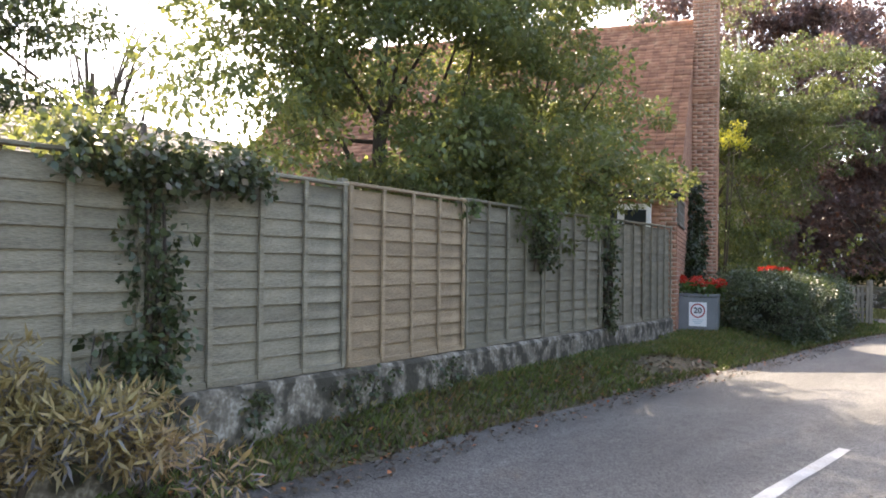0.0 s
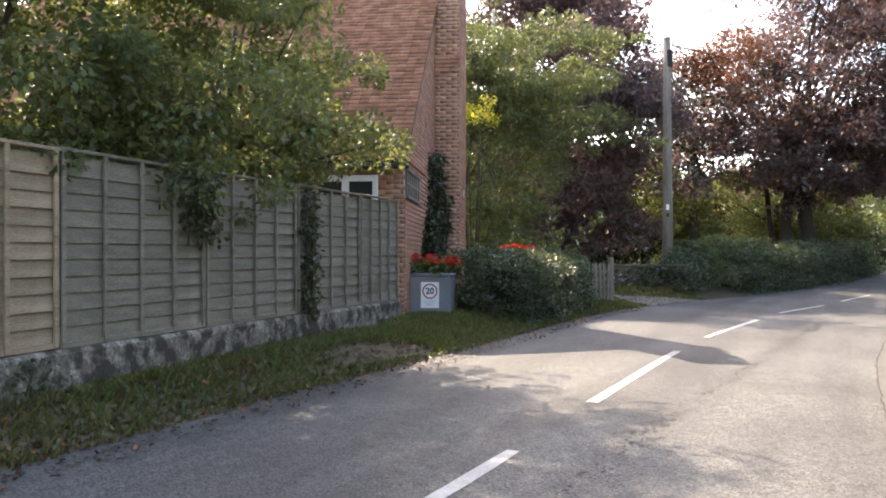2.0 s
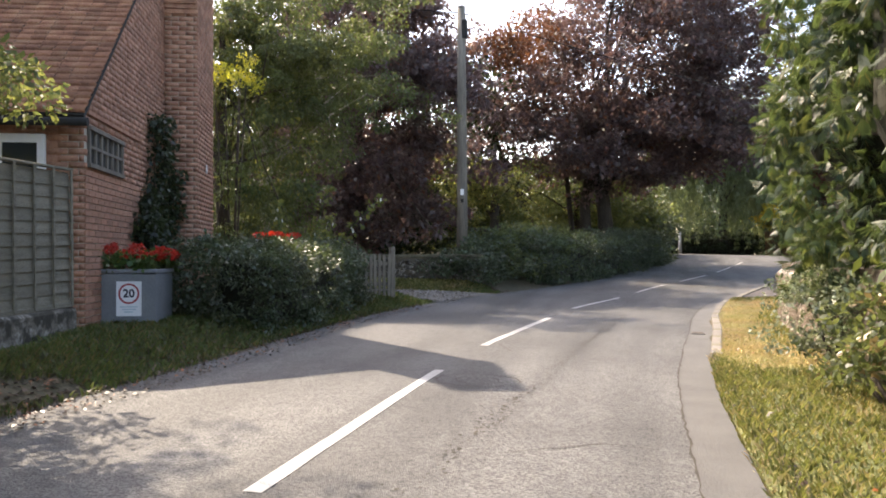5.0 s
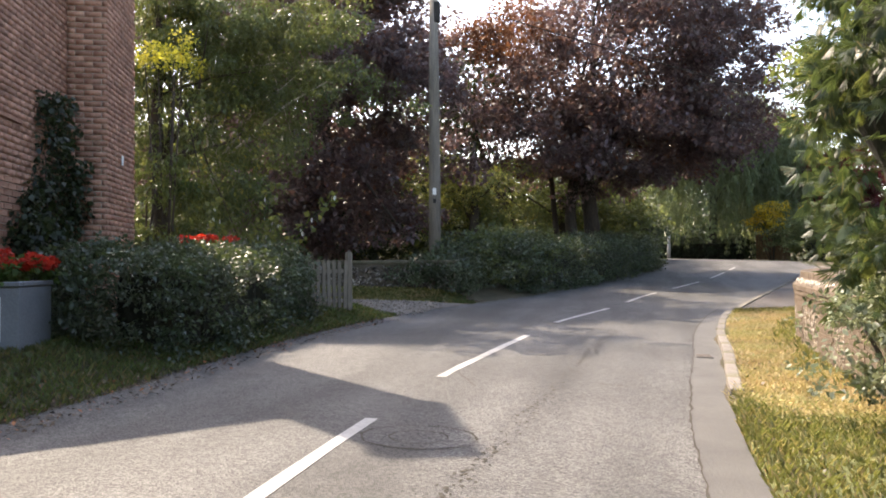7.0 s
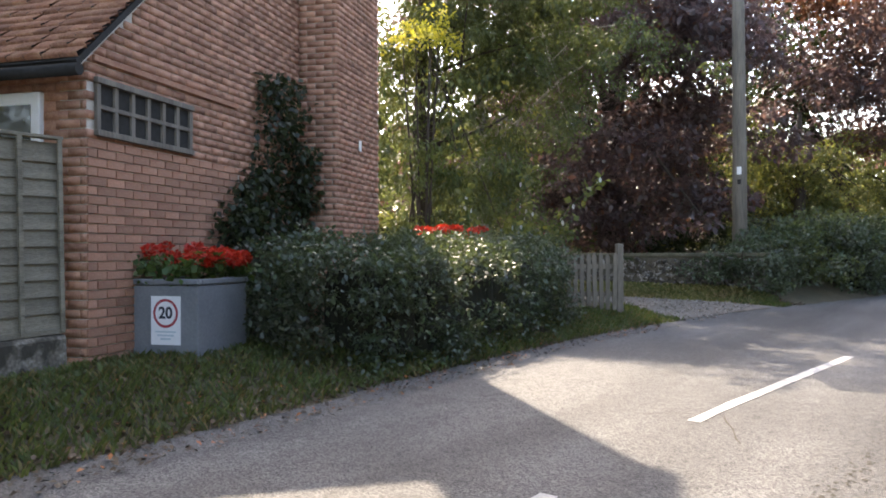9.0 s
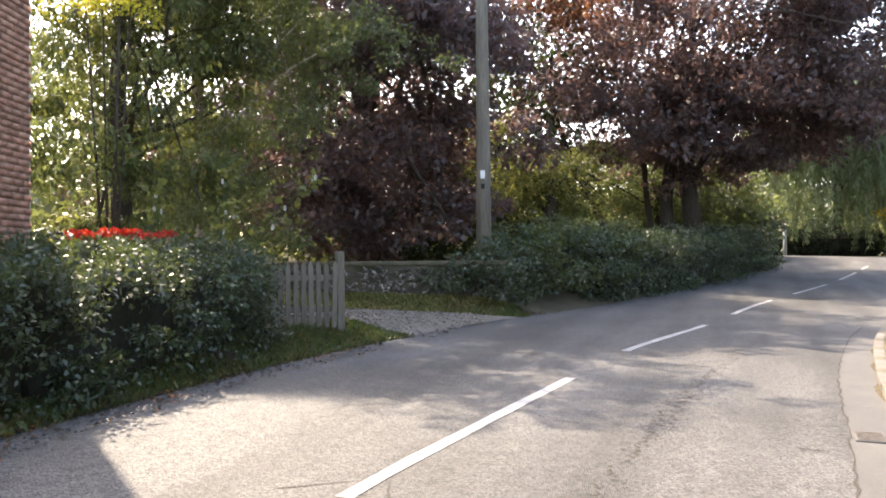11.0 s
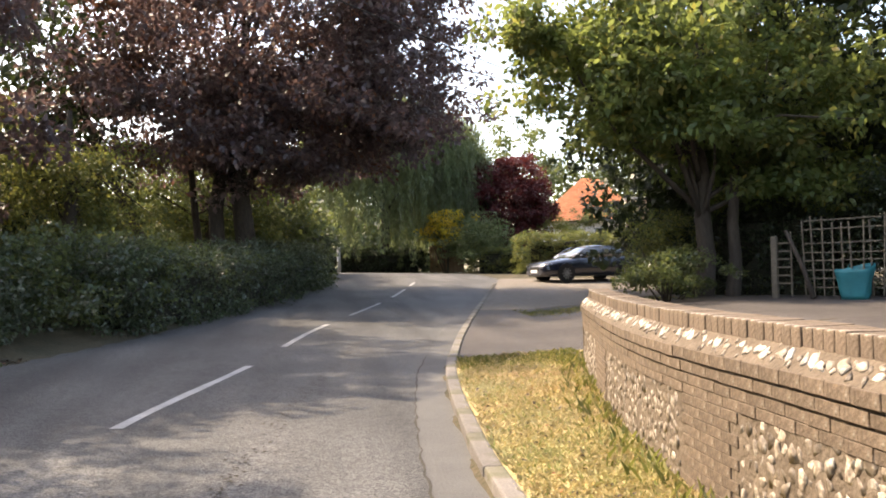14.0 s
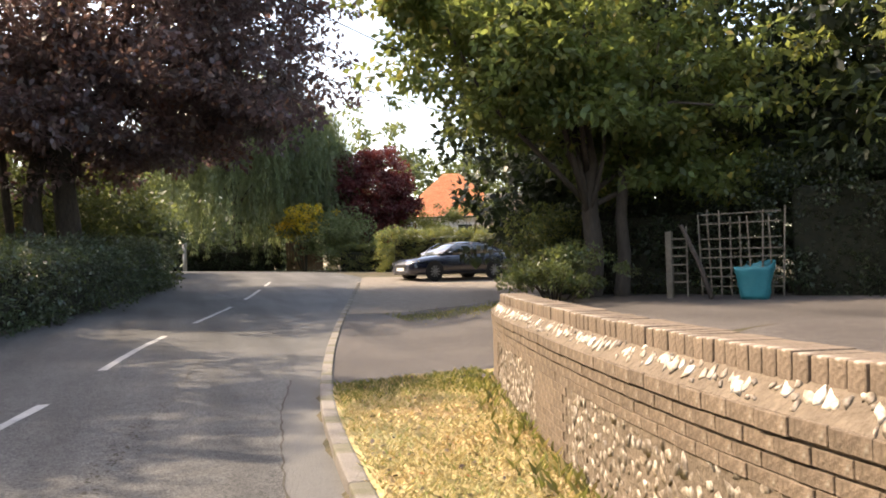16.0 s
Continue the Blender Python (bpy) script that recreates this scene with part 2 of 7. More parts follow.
M_RENDER = surface("old_rendered_base", [(0.07, 0.06, 0.045), (0.15, 0.132, 0.105), (0.33, 0.31, 0.27)], scale=9, fine=35, rough=0.9, bump=1.0, bump_scale=12, stain=(0.04, 0.036, 0.026), stain_scale=5.5, stain_at=(0.46, 0.56))
M_TILE = surface("clay_roof_tile", [(0.17, 0.08, 0.05), (0.28, 0.12, 0.07), (0.36, 0.2, 0.12)], scale=6, fine=50, rough=0.85, bump=0.5, island=0.28)
M_BARK = surface("bark", [(0.032, 0.024, 0.018), (0.075, 0.058, 0.044)], scale=6, fine=30, rough=0.95, bump=1.0, stretch=(1, 1, 0.25))
M_POLE = surface("weathered_pole_wood", [(0.1, 0.085, 0.07), (0.2, 0.175, 0.14)], scale=8, fine=40, rough=0.9, bump=0.6, stretch=(1, 1, 0.1))
M_PICKET = surface("grey_picket_wood", [(0.1, 0.085, 0.065), (0.2, 0.17, 0.13)], scale=6, fine=40, rough=0.9, bump=0.5, vary=0.18, stretch=(1, 1, 0.2))
M_WHITE = surface("white_paint", [(0.72, 0.71, 0.68), (0.8, 0.79, 0.77)], scale=3, fine=30, rough=0.5, bump=0.1)
M_DARK = surface("dark_gap", [(0.015, 0.014, 0.012), (0.03, 0.028, 0.025)], scale=3, fine=20, rough=0.9, bump=0.1)
L_BEECH = leaf_material("copper_beech_leaves", (0.058, 0.043, 0.047), (0.14, 0.1, 0.098), (0.3, 0.17, 0.14), rough=0.42, gloss=0.6, through_mix=0.42, odd=(0.16, 0.06, 0.025), odd_share=0.06)
L_GREEN = leaf_material("green_leaves", (0.035, 0.055, 0.024), (0.105, 0.135, 0.055), (0.34, 0.38, 0.1), through_mix=0.38)
L_LIGHT = leaf_material("yellow_green_leaves", (0.055, 0.08, 0.025), (0.16, 0.18, 0.06), (0.48, 0.48, 0.12), through_mix=0.45, odd=(0.3, 0.25, 0.05))
L_HEDGE = leaf_material("hedge_leaves", (0.025, 0.043, 0.025), (0.075, 0.105, 0.055), (0.2, 0.26, 0.06), through_mix=0.25, gloss=0.6)
L_CONIFER = leaf_material("conifer_sprays", (0.02, 0.042, 0.02), (0.075, 0.115, 0.046), (0.24, 0.32, 0.08), through_mix=0.25, odd=(0.2, 0.17, 0.06), odd_share=0.04)
L_YEW = leaf_material("golden_conifer_sprays", (0.035, 0.058, 0.02), (0.1, 0.125, 0.04), (0.32, 0.35, 0.08), through_mix=0.32)
# Leaf colour with deep shade put in, for shaded trees, hedges and woods.
L_DARK_SHADED = leaf_material("dark_and_shaded_leaves", (0.01, 0.018, 0.009), (0.034, 0.05, 0.02), (0.12, 0.16, 0.04), through_mix=0.25)
L_WILLOW = leaf_material("willow_leaves", (0.075, 0.1, 0.055), (0.2, 0.24, 0.125), (0.42, 0.48, 0.18), through_mix=0.5)
L_MAPLE = leaf_material("red_maple_leaves", (0.05, 0.012, 0.014), (0.13, 0.025, 0.025), (0.35, 0.05, 0.03), through_mix=0.25)
L_GRASS = leaf_material("grass_blades", (0.06, 0.075, 0.02), (0.22, 0.22, 0.07), (0.4, 0.42, 0.1), through_mix=0.3, rough=0.6, odd=(0.42, 0.33, 0.15), odd_share=0.25)
L_DRY = leaf_material("dry_grass_blades", (0.4, 0.31, 0.14), (0.68, 0.55, 0.29), (0.6, 0.5, 0.25), through_mix=0.25, rough=0.7, odd=(0.25, 0.28, 0.08), odd_share=0.15)

# ---- the lie of the land ----
LEFT_EDGE = [(-40, -4.6), (-10, -4.0), (2, -3.9), (6.5, -4.15), (12, -4.25), (17, -4.45), (20.5, -4.2), (23.5, -3.65), (28, -2.45), (33, -1.4), (38, -0.2), (43, 1.0), (47, 1.6)]
RIGHT_EDGE = [(-40, 0.3), (-10, 0.6), (5, 0.72), (12, 0.68), (14.3, 0.78), (17, 1.0), (19.4, 1.17), (23.3, 1.72), (29.1, 3.1), (37, 5.3), (45, 7.6)]

WALL_LINE = [(11.0, 1.9), (14.0, 1.86), (16.0, 1.88), (17.1, 1.95), (18.4, 2.07), (19.8, 2.36), (21.4, 2.8), (22.6, 3.15), (23.3, 3.4)]


def plane(x, y):
    """Height of the road's own gentle rise and crossfall."""
    yy = min(max(y, -60), 60)
    return -0.122 - 0.0195 * min(max(x, -30), 30) + 0.0155 * yy + 0.001 * max(0.0, min(yy, 50) - 24) ** 2


def ground(x, y):
    z = plane(x, y)
    le = spline(LEFT_EDGE, min(y, 47))
    re = spline(RIGHT_EDGE, min(y, 45))
    if y < 47 and x < le:
        drive = smoothstep(20.6, 21.6, y) * (1 - smoothstep(24.3, 25.0, y))
        z += 0.24 * smoothstep(0.05, 0.55 + 0.75 * smoothstep(9, 12.5, y), le - x) * (1 - 0.85 * drive)
    if x > re + 0.1 and 5 < y < 45:
        inner = x - re - 0.9 if y > 23.3 else x - spline(WALL_LINE, max(y, 11.0)) - 0.28
        up = smoothstep(0.0, 4.5, inner) if y > 23.3 else smoothstep(0.0, 1.2, inner) * (0.55 + 0.45 * smoothstep(0.5, 5, inner))
        z += max(0.0, 0.66 - z) * up * (1 - smoothstep(36, 42, y)) * smoothstep(5, 8, y)
    if x > re and y < 23.8 and x < spline(WALL_LINE, max(y, 11.0)) + 0.2:
        z += 0.07 * smoothstep(0.0, 0.06, x - re) + 0.05 * smoothstep(0.2, 1.2, x - re)
    return z


def road_strip(name, left, right, y0, y1, lift, mat, step=0.5, cols=6):
    """A strip of surface between two lines x(y), laid on the land."""
    vs, fs = [], []
    n = int(round((y1 - y0) / step))
    for i in range(n + 1):
        y = y0 + (y1 - y0) * i / n
        a, b = left(y), right(y)
        for j in range(cols + 1):
            x = a + (b - a) * j / cols
            vs.append((x, y, plane(x, y) + lift))
    for i in range(n):
        for j in range(cols):
            k = i * (cols + 1) + j
            fs.append((k, k + 1, k + cols + 2, k + cols + 1))
    return array_mesh(name, vs, fs, mat, True)


def le_x(y):
    return spline(LEFT_EDGE, y)


def re_x(y):
    return spline(RIGHT_EDGE, y)


xs = np.unique(np.concatenate([np.linspace(-400, -30, 12), np.linspace(-30, -8, 23), np.linspace(-8, 8, 97), np.linspace(8, 30, 23), np.linspace(30, 400, 12)]))
ys = np.unique(np.concatenate([np.linspace(-400, -30, 12), np.linspace(-30, -2, 29), np.linspace(-2, 30, 161), np.linspace(30, 70, 41), np.linspace(70, 600, 12)]))
gv = [(x, y, ground(x, y) - (0.05 if le_x(min(y, 47)) < x < re_x(min(y, 45)) or y > 44 else 0.0)) for y in ys for x in xs]
gf = [(j * len(xs) + i, j * len(xs) + i + 1, (j + 1) * len(xs) + i + 1, (j + 1) * len(xs) + i) for j in range(len(ys) - 1) for i in range(len(xs) - 1)]
tagged(array_mesh("ground", gv, gf, M_SOIL, True), "brown soil and turf of the verges", "ground", kind="structure")
tagged(road_strip("road", lambda y: le_x(y) - 0.16, lambda y: re_x(y) - 0.33, -40, 45, 0.0, M_ASPHALT), "worn grey asphalt of a village road", "road", kind="structure")
tagged(road_strip("road_channel", lambda y: re_x(y) - 0.33, re_x, -40, 45, 0.0, M_CHANNEL, cols=1), "pale concrete channel beside the kerb", "road", kind="structure")

# ---- foliage ----
def leaf_cloud(name, clusters, per, size, mat, seed, parent=None, droop=0.3, long=1.9, shell=0.5, label="", fan=0):
    """Many single leaves round cluster centres (x, y, z, r), as one mesh; each leaf is a folded blade of four corners."""
    rng = np.random.default_rng(seed)
    c = np.asarray(clusters, dtype=float)
    n = len(c) * per
    cc = np.repeat(c, per, axis=0)
    d = rng.normal(size=(n, 3))
    d /= np.linalg.norm(d, axis=1)[:, None]
    rad = cc[:, 3] * (shell + (1.05 - shell) * rng.random(n) ** 0.6)
    p = cc[:, :3] + d * rad[:, None] * np.array([1.15, 1.15, 0.62])
    way = d * 0.6 + rng.normal(size=(n, 3)) * 0.6 + np.array([0, 0, -droop])
    way /= np.linalg.norm(way, axis=1)[:, None]
    up = rng.normal(size=(n, 3)) * 0.7 + np.array([0, 0, 0.8])
    side = np.cross(way, up)
    side /= np.linalg.norm(side, axis=1)[:, None] + 1e-6
    nor = np.cross(side, way)
    s = size * (0.6 + 0.7 * rng.random(n))[:, None]
    if fan:  # feathered sprays: narrow leaflets set off both sides of a stem
        ks = np.arange(fan) - (fan - 1) / 2
        p = np.concatenate([p + way * s * (0.9 - 0.9 * abs(k) / fan * 2) * 0.6 for k in ks])
        turned = [way * math.cos(0.75 * k / fan * 2) + side * math.sin(0.75 * k / fan * 2) + np.array([0, 0, -0.12 * abs(k)]) for k in ks]
        side = np.concatenate([side * math.cos(0.75 * k / fan * 2) - way * math.sin(0.75 * k / fan * 2) for k in ks])
        nor, s = np.tile(nor, (fan, 1)), np.concatenate([s * (1.0 - 0.5 * abs(k) / fan) for k in ks])
        way = np.concatenate(turned)
        n *= fan
    w = s / long
    v = np.stack([p, p + way * s * 0.5 + side * w * 0.5 + nor * w * 0.16, p + way * s, p + way * s * 0.45 - side * w * 0.5 + nor * w * 0.16], axis=1)
    f = np.arange(n * 4, dtype=np.int32).reshape(-1, 4)
    ob = array_mesh(name, v, f, mat)
    ob.parent = parent
    tagged(ob, label, kind="stuff")
    return ob


def crown_clusters(center, radii, count, r, seed, inner=0.45, lump=0.35, low=-1.0, bough=9):
    """Cluster centres in boughs, each a flat spray, over the outer part of an uneven ellipsoid, with gaps between."""
    rng = np.random.default_rng(seed)
    out = []
    off = Vector(rng.random(3) * 50)
    while len(out) < count:
        d = Vector(rng.normal(size=3)).normalized()
        if d.z < low:
            continue
        k = (inner + (1 - inner) * rng.random() ** 0.5) * (1 + lump * noise.noise(d * 1.7 + off) + 0.5 * lump * noise.noise(d * 4.5 + off))
        c = Vector((center[0] + d.x * radii[0] * k, center[1] + d.y * radii[1] * k, center[2] + d.z * radii[2] * k))
        flat = Vector((d.x, d.y, 0.0))
        spread = r * 1.15 * (0.7 + 0.6 * rng.random()) if bough > 1 else 0.0
        for _ in range(int(bough * rng.uniform(0.6, 1.4)) if bough > 1 else 1):
            o = Vector(rng.normal(size=3)) * spread
            reach = o.dot(flat)
            out.append((c.x + o.x, c.y + o.y, c.z + 0.36 * o.z - 0.3 * max(0.0, reach), r * (0.45 + 0.65 * rng.random())))
    return out[:count]


def add_limbs(root, base, height, radius, targets, seed, lean=(0, 0), sides=10, bark=None):
    """A tapered trunk, and limbs that reach from it towards the targets, each a part."""
    rng = random.Random(seed)
    b = Vector(base)
    top = b + Vector((lean[0], lean[1], height))
    pts = [b.lerp(top, k / 6) + Vector((rng.uniform(-1, 1), rng.uniform(-1, 1), 0)) * radius * (0.5 if k else 0) for k in range(7)]
    part("trunk", add_tube(bmesh.new(), [pts[0] - Vector((0, 0, 0.3))] + pts, [radius * 1.5] + [radius * (1.25, 1.0, 0.9, 0.8, 0.65, 0.5, 0.3)[k] for k in range(7)], sides), bark or M_BARK, root)
    for t in targets:
        t = Vector(t[:3])
        k = rng.uniform(0.3, 0.95)
        s = b.lerp(top, k)
        mid = s.lerp(t, 0.5) + Vector((rng.uniform(-1, 1), rng.uniform(-1, 1), rng.uniform(0.1, 0.8))) * 0.12 * (t - s).length
        r0 = radius * 0.42 * (1.1 - k * 0.7)
        part("limb", add_tube(bmesh.new(), [s, s.lerp(mid, 0.5), mid, mid.lerp(t, 0.55), t], [r0, r0 * 0.8, r0 * 0.55, r0 * 0.35, r0 * 0.12], 5), bark or M_BARK, root)


def tree(name, label, base, trunk_h, trunk_r, crowns, leafmat, seed, size=0.1, per=70, bark=None, lean=(0, 0), limbs=14, droop=0.3, extra=None, group="", long=1.9, bough=9):
    """A tree: trunk with limbs, and a crown of leaves. crowns: (center, radii, clusters, cluster radius)."""
    root = thing(name, label, "tree", base, group=group)
    o = Vector(base)
    cl = []
    for i, (c, r, count, cr) in enumerate(crowns):
        cl += crown_clusters(Vector(c) - o, r, count, cr, seed + i, bough=bough)
    rng = random.Random(seed)
    add_limbs(root, (0, 0, 0), trunk_h, trunk_r, rng.sample(cl, min(limbs, len(cl))), seed, lean, bark=bark)
    leaf_cloud("crown", cl, per, size, leafmat, seed, root, droop=droop, long=long)
    for k, (share, mat2) in enumerate(extra or ()):
        leaf_cloud("crown", rng.sample(cl, int(len(cl) * share)), per // 2, size, mat2, seed + 50 + k, root, droop=droop)
    return root


def hedge_clusters(path, width, height, spacing, r, seed, base=None):
    """Cluster centres over the faces of a hedge along path."""
    rng = np.random.default_rng(seed)
    out = []
    for (x0, y0), (x1, y1) in zip(path, path[1:]):
        ln = math.hypot(x1 - x0, y1 - y0)
        ux, uy = (x1 - x0) / ln, (y1 - y0) / ln
        n = int(ln * (2 * height + width) / spacing**2)
        for _ in range(n):
            s, q = rng.random() * ln, rng.random() * (2 * height + width)
            if q < height:
                o, z = -width / 2, q
            elif q < height + width:
                o, z = q - height - width / 2, height
            else:
                o, z = width / 2, q - height - width
            o += rng.normal() * 0.08 * width
            z += rng.normal() * 0.05 * height
            x, y = x0 + ux * s - uy * o, y0 + uy * s + ux * o
            wob = 0.25 * r * noise.noise((x * 1.2, y * 1.2, z * 1.2))
            out.append((x - uy * wob, y + ux * wob, (ground(x, y) if base is None else base) + max(r * 0.5, z), r * (0.6 + 0.7 * rng.random())))
    for (ex, ey), (ix, iy) in ((path[0], path[1]), (path[-1], path[-2])):
        w = Vector((ex - ix, ey - iy)).normalized()
        for _ in range(int(1.4 * width * height / spacing**2)):
            o, z, k = rng.uniform(-0.5, 0.5) * width, rng.uniform(0.0, 1.0) * height, rng.uniform(-0.1, 0.3) * width
            x, y = ex - w.y * o + w.x * k, ey + w.x * o + w.y * k
            out.append((x, y, (ground(x, y) if base is None else base) + max(r * 0.5, z), r * (0.6 + 0.7 * rng.random())))
    return out


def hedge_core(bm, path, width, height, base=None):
    """An uneven near-black body in a hedge; the shade between its leaves as colour."""
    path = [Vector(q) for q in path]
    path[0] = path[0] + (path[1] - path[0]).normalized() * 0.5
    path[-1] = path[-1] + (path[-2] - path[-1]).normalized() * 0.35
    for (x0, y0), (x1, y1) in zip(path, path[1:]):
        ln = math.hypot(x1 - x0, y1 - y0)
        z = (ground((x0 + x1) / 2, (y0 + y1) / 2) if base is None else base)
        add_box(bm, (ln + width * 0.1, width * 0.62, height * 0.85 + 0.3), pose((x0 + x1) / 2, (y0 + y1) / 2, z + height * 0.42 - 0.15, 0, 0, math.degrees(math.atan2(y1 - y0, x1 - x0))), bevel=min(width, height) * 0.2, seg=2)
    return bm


# Near-black colour that stands in for shade deep in hedges and conifers.
M_INNER_SHADE = surface("foliage_inner_shade", [(0.01, 0.012, 0.006), (0.03, 0.028, 0.015)], scale=6, fine=30, rough=1.0, bump=1.0, bump_scale=10)


def hedge(name, label, path, width, height, mat, seed, spacing=0.22, r=0.2, per=30, size=0.06, category="hedge", base=None, extra=None, long=1.9):
    root = thing(name, label, category, (path[0][0], path[0][1], ground(*path[0]) if base is None else base))
    o = root.matrix_basis.translation
    core = part("shade_core", hedge_core(bmesh.new(), path, width, height, base), M_INNER_SHADE, root)
    core.data.transform(Matrix.Translation(-o))
    cl = [(x - o.x, y - o.y, z - o.z, q) for x, y, z, q in hedge_clusters(path, width, height, spacing, r, seed, base)]
    leaf_cloud("leaves", cl, per, size, mat, seed, root, long=long)
    for k, (share, mat2) in enumerate(extra or ()):
        rng = random.Random(seed + k)
        leaf_cloud("leaves", rng.sample(cl, int(len(cl) * share)), per // 2, size, mat2, seed + 60 + k, root, long=long)
    return root


def shrub(name, label, center, radii, mat, seed, count=60, r=0.25, per=40, size=0.07, category="shrub", extra=None, droop=0.2, long=1.9, stems=8, low=-0.5):
    """A bush: stems from the ground and an uneven body of leaves. center: of its body."""
    root = thing(name, label, category, (center[0], center[1], ground(center[0], center[1])))
    o = root.matrix_basis.translation
    cl = crown_clusters(Vector(center) - o, radii, count, r, seed, inner=0.35, low=low, bough=2)
    cl = [c for c in cl if c[2] > 0.0]
    rng = random.Random(seed)
    for t in rng.sample(cl, min(stems, len(cl))):
        t = Vector(t[:3])
        s = Vector((t.x * 0.15, t.y * 0.15, -0.1))
        part("stem", add_tube(bmesh.new(), [s, s.lerp(t, 0.5) + Vector((0, 0, 0.1)), t], [0.025, 0.018, 0.006], 5), M_BARK, root)
    leaf_cloud("leaves", cl, per, size, mat, seed, root, droop=droop, long=long)
    for k, (share, mat2) in enumerate(extra or ()):
        leaf_cloud("leaves", rng.sample(cl, int(len(cl) * share)), per // 2, size, mat2, seed + 70 + k, root, droop=droop, long=long)
    return root


def strand_clusters(center, radii, strands, r, seed, reach):
    """Cluster centres along hanging strands that start on the upper part of a crown."""
    rng = np.random.default_rng(seed)
    out = []
    for _ in range(strands):
        d = Vector(rng.normal(size=3)).normalized()
        d.z = abs(d.z)
        k = 0.55 + 0.45 * rng.random() ** 0.5
        x, y, z = center[0] + d.x * radii[0] * k, center[1] + d.y * radii[1] * k, center[2] + d.z * radii[2] * k
        n = int(reach * rng.uniform(0.5, 1.3) / 0.32)
        for j in range(n):
            out.append((x + 0.05 * j * d.x, y + 0.05 * j * d.y, z - 0.32 * j, r * (1.1 - 0.6 * j / n)))
    return [c for c in out if c[2] > 0.5]


# ---- road bend, markings ----
def curve_strip(name, pts, widths, lift, mat, sub=8):
    """A strip of surface along a plan line, widths to each side."""
    P = []
    for i in range(len(pts) - 1):
        p0, p1, p2, p3 = [Vector(pts[max(0, min(len(pts) - 1, i + k))]) for k in (-1, 0, 1, 2)]
        for k in range(sub):
            t = k / sub
            P.append(0.5 * ((2 * p1) + (p2 - p0) * t + (2 * p0 - 5 * p1 + 4 * p2 - p3) * t * t + (3 * p1 - p0 - 3 * p2 + p3) * t**3))
    P.append(Vector(pts[-1]))
    vs, fs = [], []
    for i, p in enumerate(P):
        d = (P[min(i + 1, len(P) - 1)] - P[max(i - 1, 0)]).normalized()
        nrm = Vector((-d.y, d.x))
        for j in range(5):
            q = p + nrm * (widths[0] + (widths[1] - widths[0]) * j / 4)
            vs.append((q.x, q.y, plane(q.x, q.y) + lift))
    for i in range(len(P) - 1):
        for j in range(4):
            k = i * 5 + j
            fs.append((k, k + 5, k + 6, k + 1))
    return array_mesh(name, vs, fs, mat, True)


tagged(curve_strip("road", [(3.0, 42), (4.5, 45.2), (4.9, 48.5), (3.2, 51.8), (-1.0, 54.2), (-8, 56), (-20, 58), (-45, 62)], (-3.3, 3.3), -0.006, M_ASPHALT), "sunlit asphalt where the road bends away", "road", kind="structure")


def center_x(y):
    k = [(-40, -2.0), (2, -1.75), (6.74, -1.8), (12, -1.9), (14.5, -1.86), (18.4, -1.52), (20.6, -1.3), (24.1, -0.55), (29, 0.35), (37, 2.5), (45, 4.4)]
    return spline(k, y)


def dash(y0, y1, w=0.1):
    vs, fs = [], []
    n = 10
    rng = random.Random(int(y0 * 10))
    for i in range(n + 1):
        y = y0 + (y1 - y0) * i / n
        for s in (-0.5, 0.5):
            x = center_x(y) + s * w + rng.uniform(-0.006, 0.006)
            vs.append((x, y, plane(x, y) + 0.005))
    for i in range(n):
        fs.append((2 * i, 2 * i + 1, 2 * i + 3, 2 * i + 2))
    ob = array_mesh("road_marking", vs, fs, M_LINE)
    tagged(ob, "worn white dash of the centre line", "road marking", group="centre line dashes", kind="structure")


for y0, y1 in ((-9.2, -5.2), (-3.2, 0.8), (2.74, 6.74), (8.58, 12.57), (14.53, 18.45), (20.55, 24.1), (26.2, 29.9), (32.0, 35.7), (37.9, 41.5), (43.2, 45.0)):
    dash(y0, y1)

# ---- the house with its chimney ----
HOUSE_TURN = 21.0
CORNER = Vector((-5.95, 12.5, 0))
HM = pose(CORNER.x, CORNER.y, 0, 0, 0, HOUSE_TURN)  # local: +y along the gable wall, +x towards the road
GABLE_W, EAVE_Z, RIDGE_Z, DEEP, SETBACK = 8.6, 2.95, 6.95, 9.0, 1.6


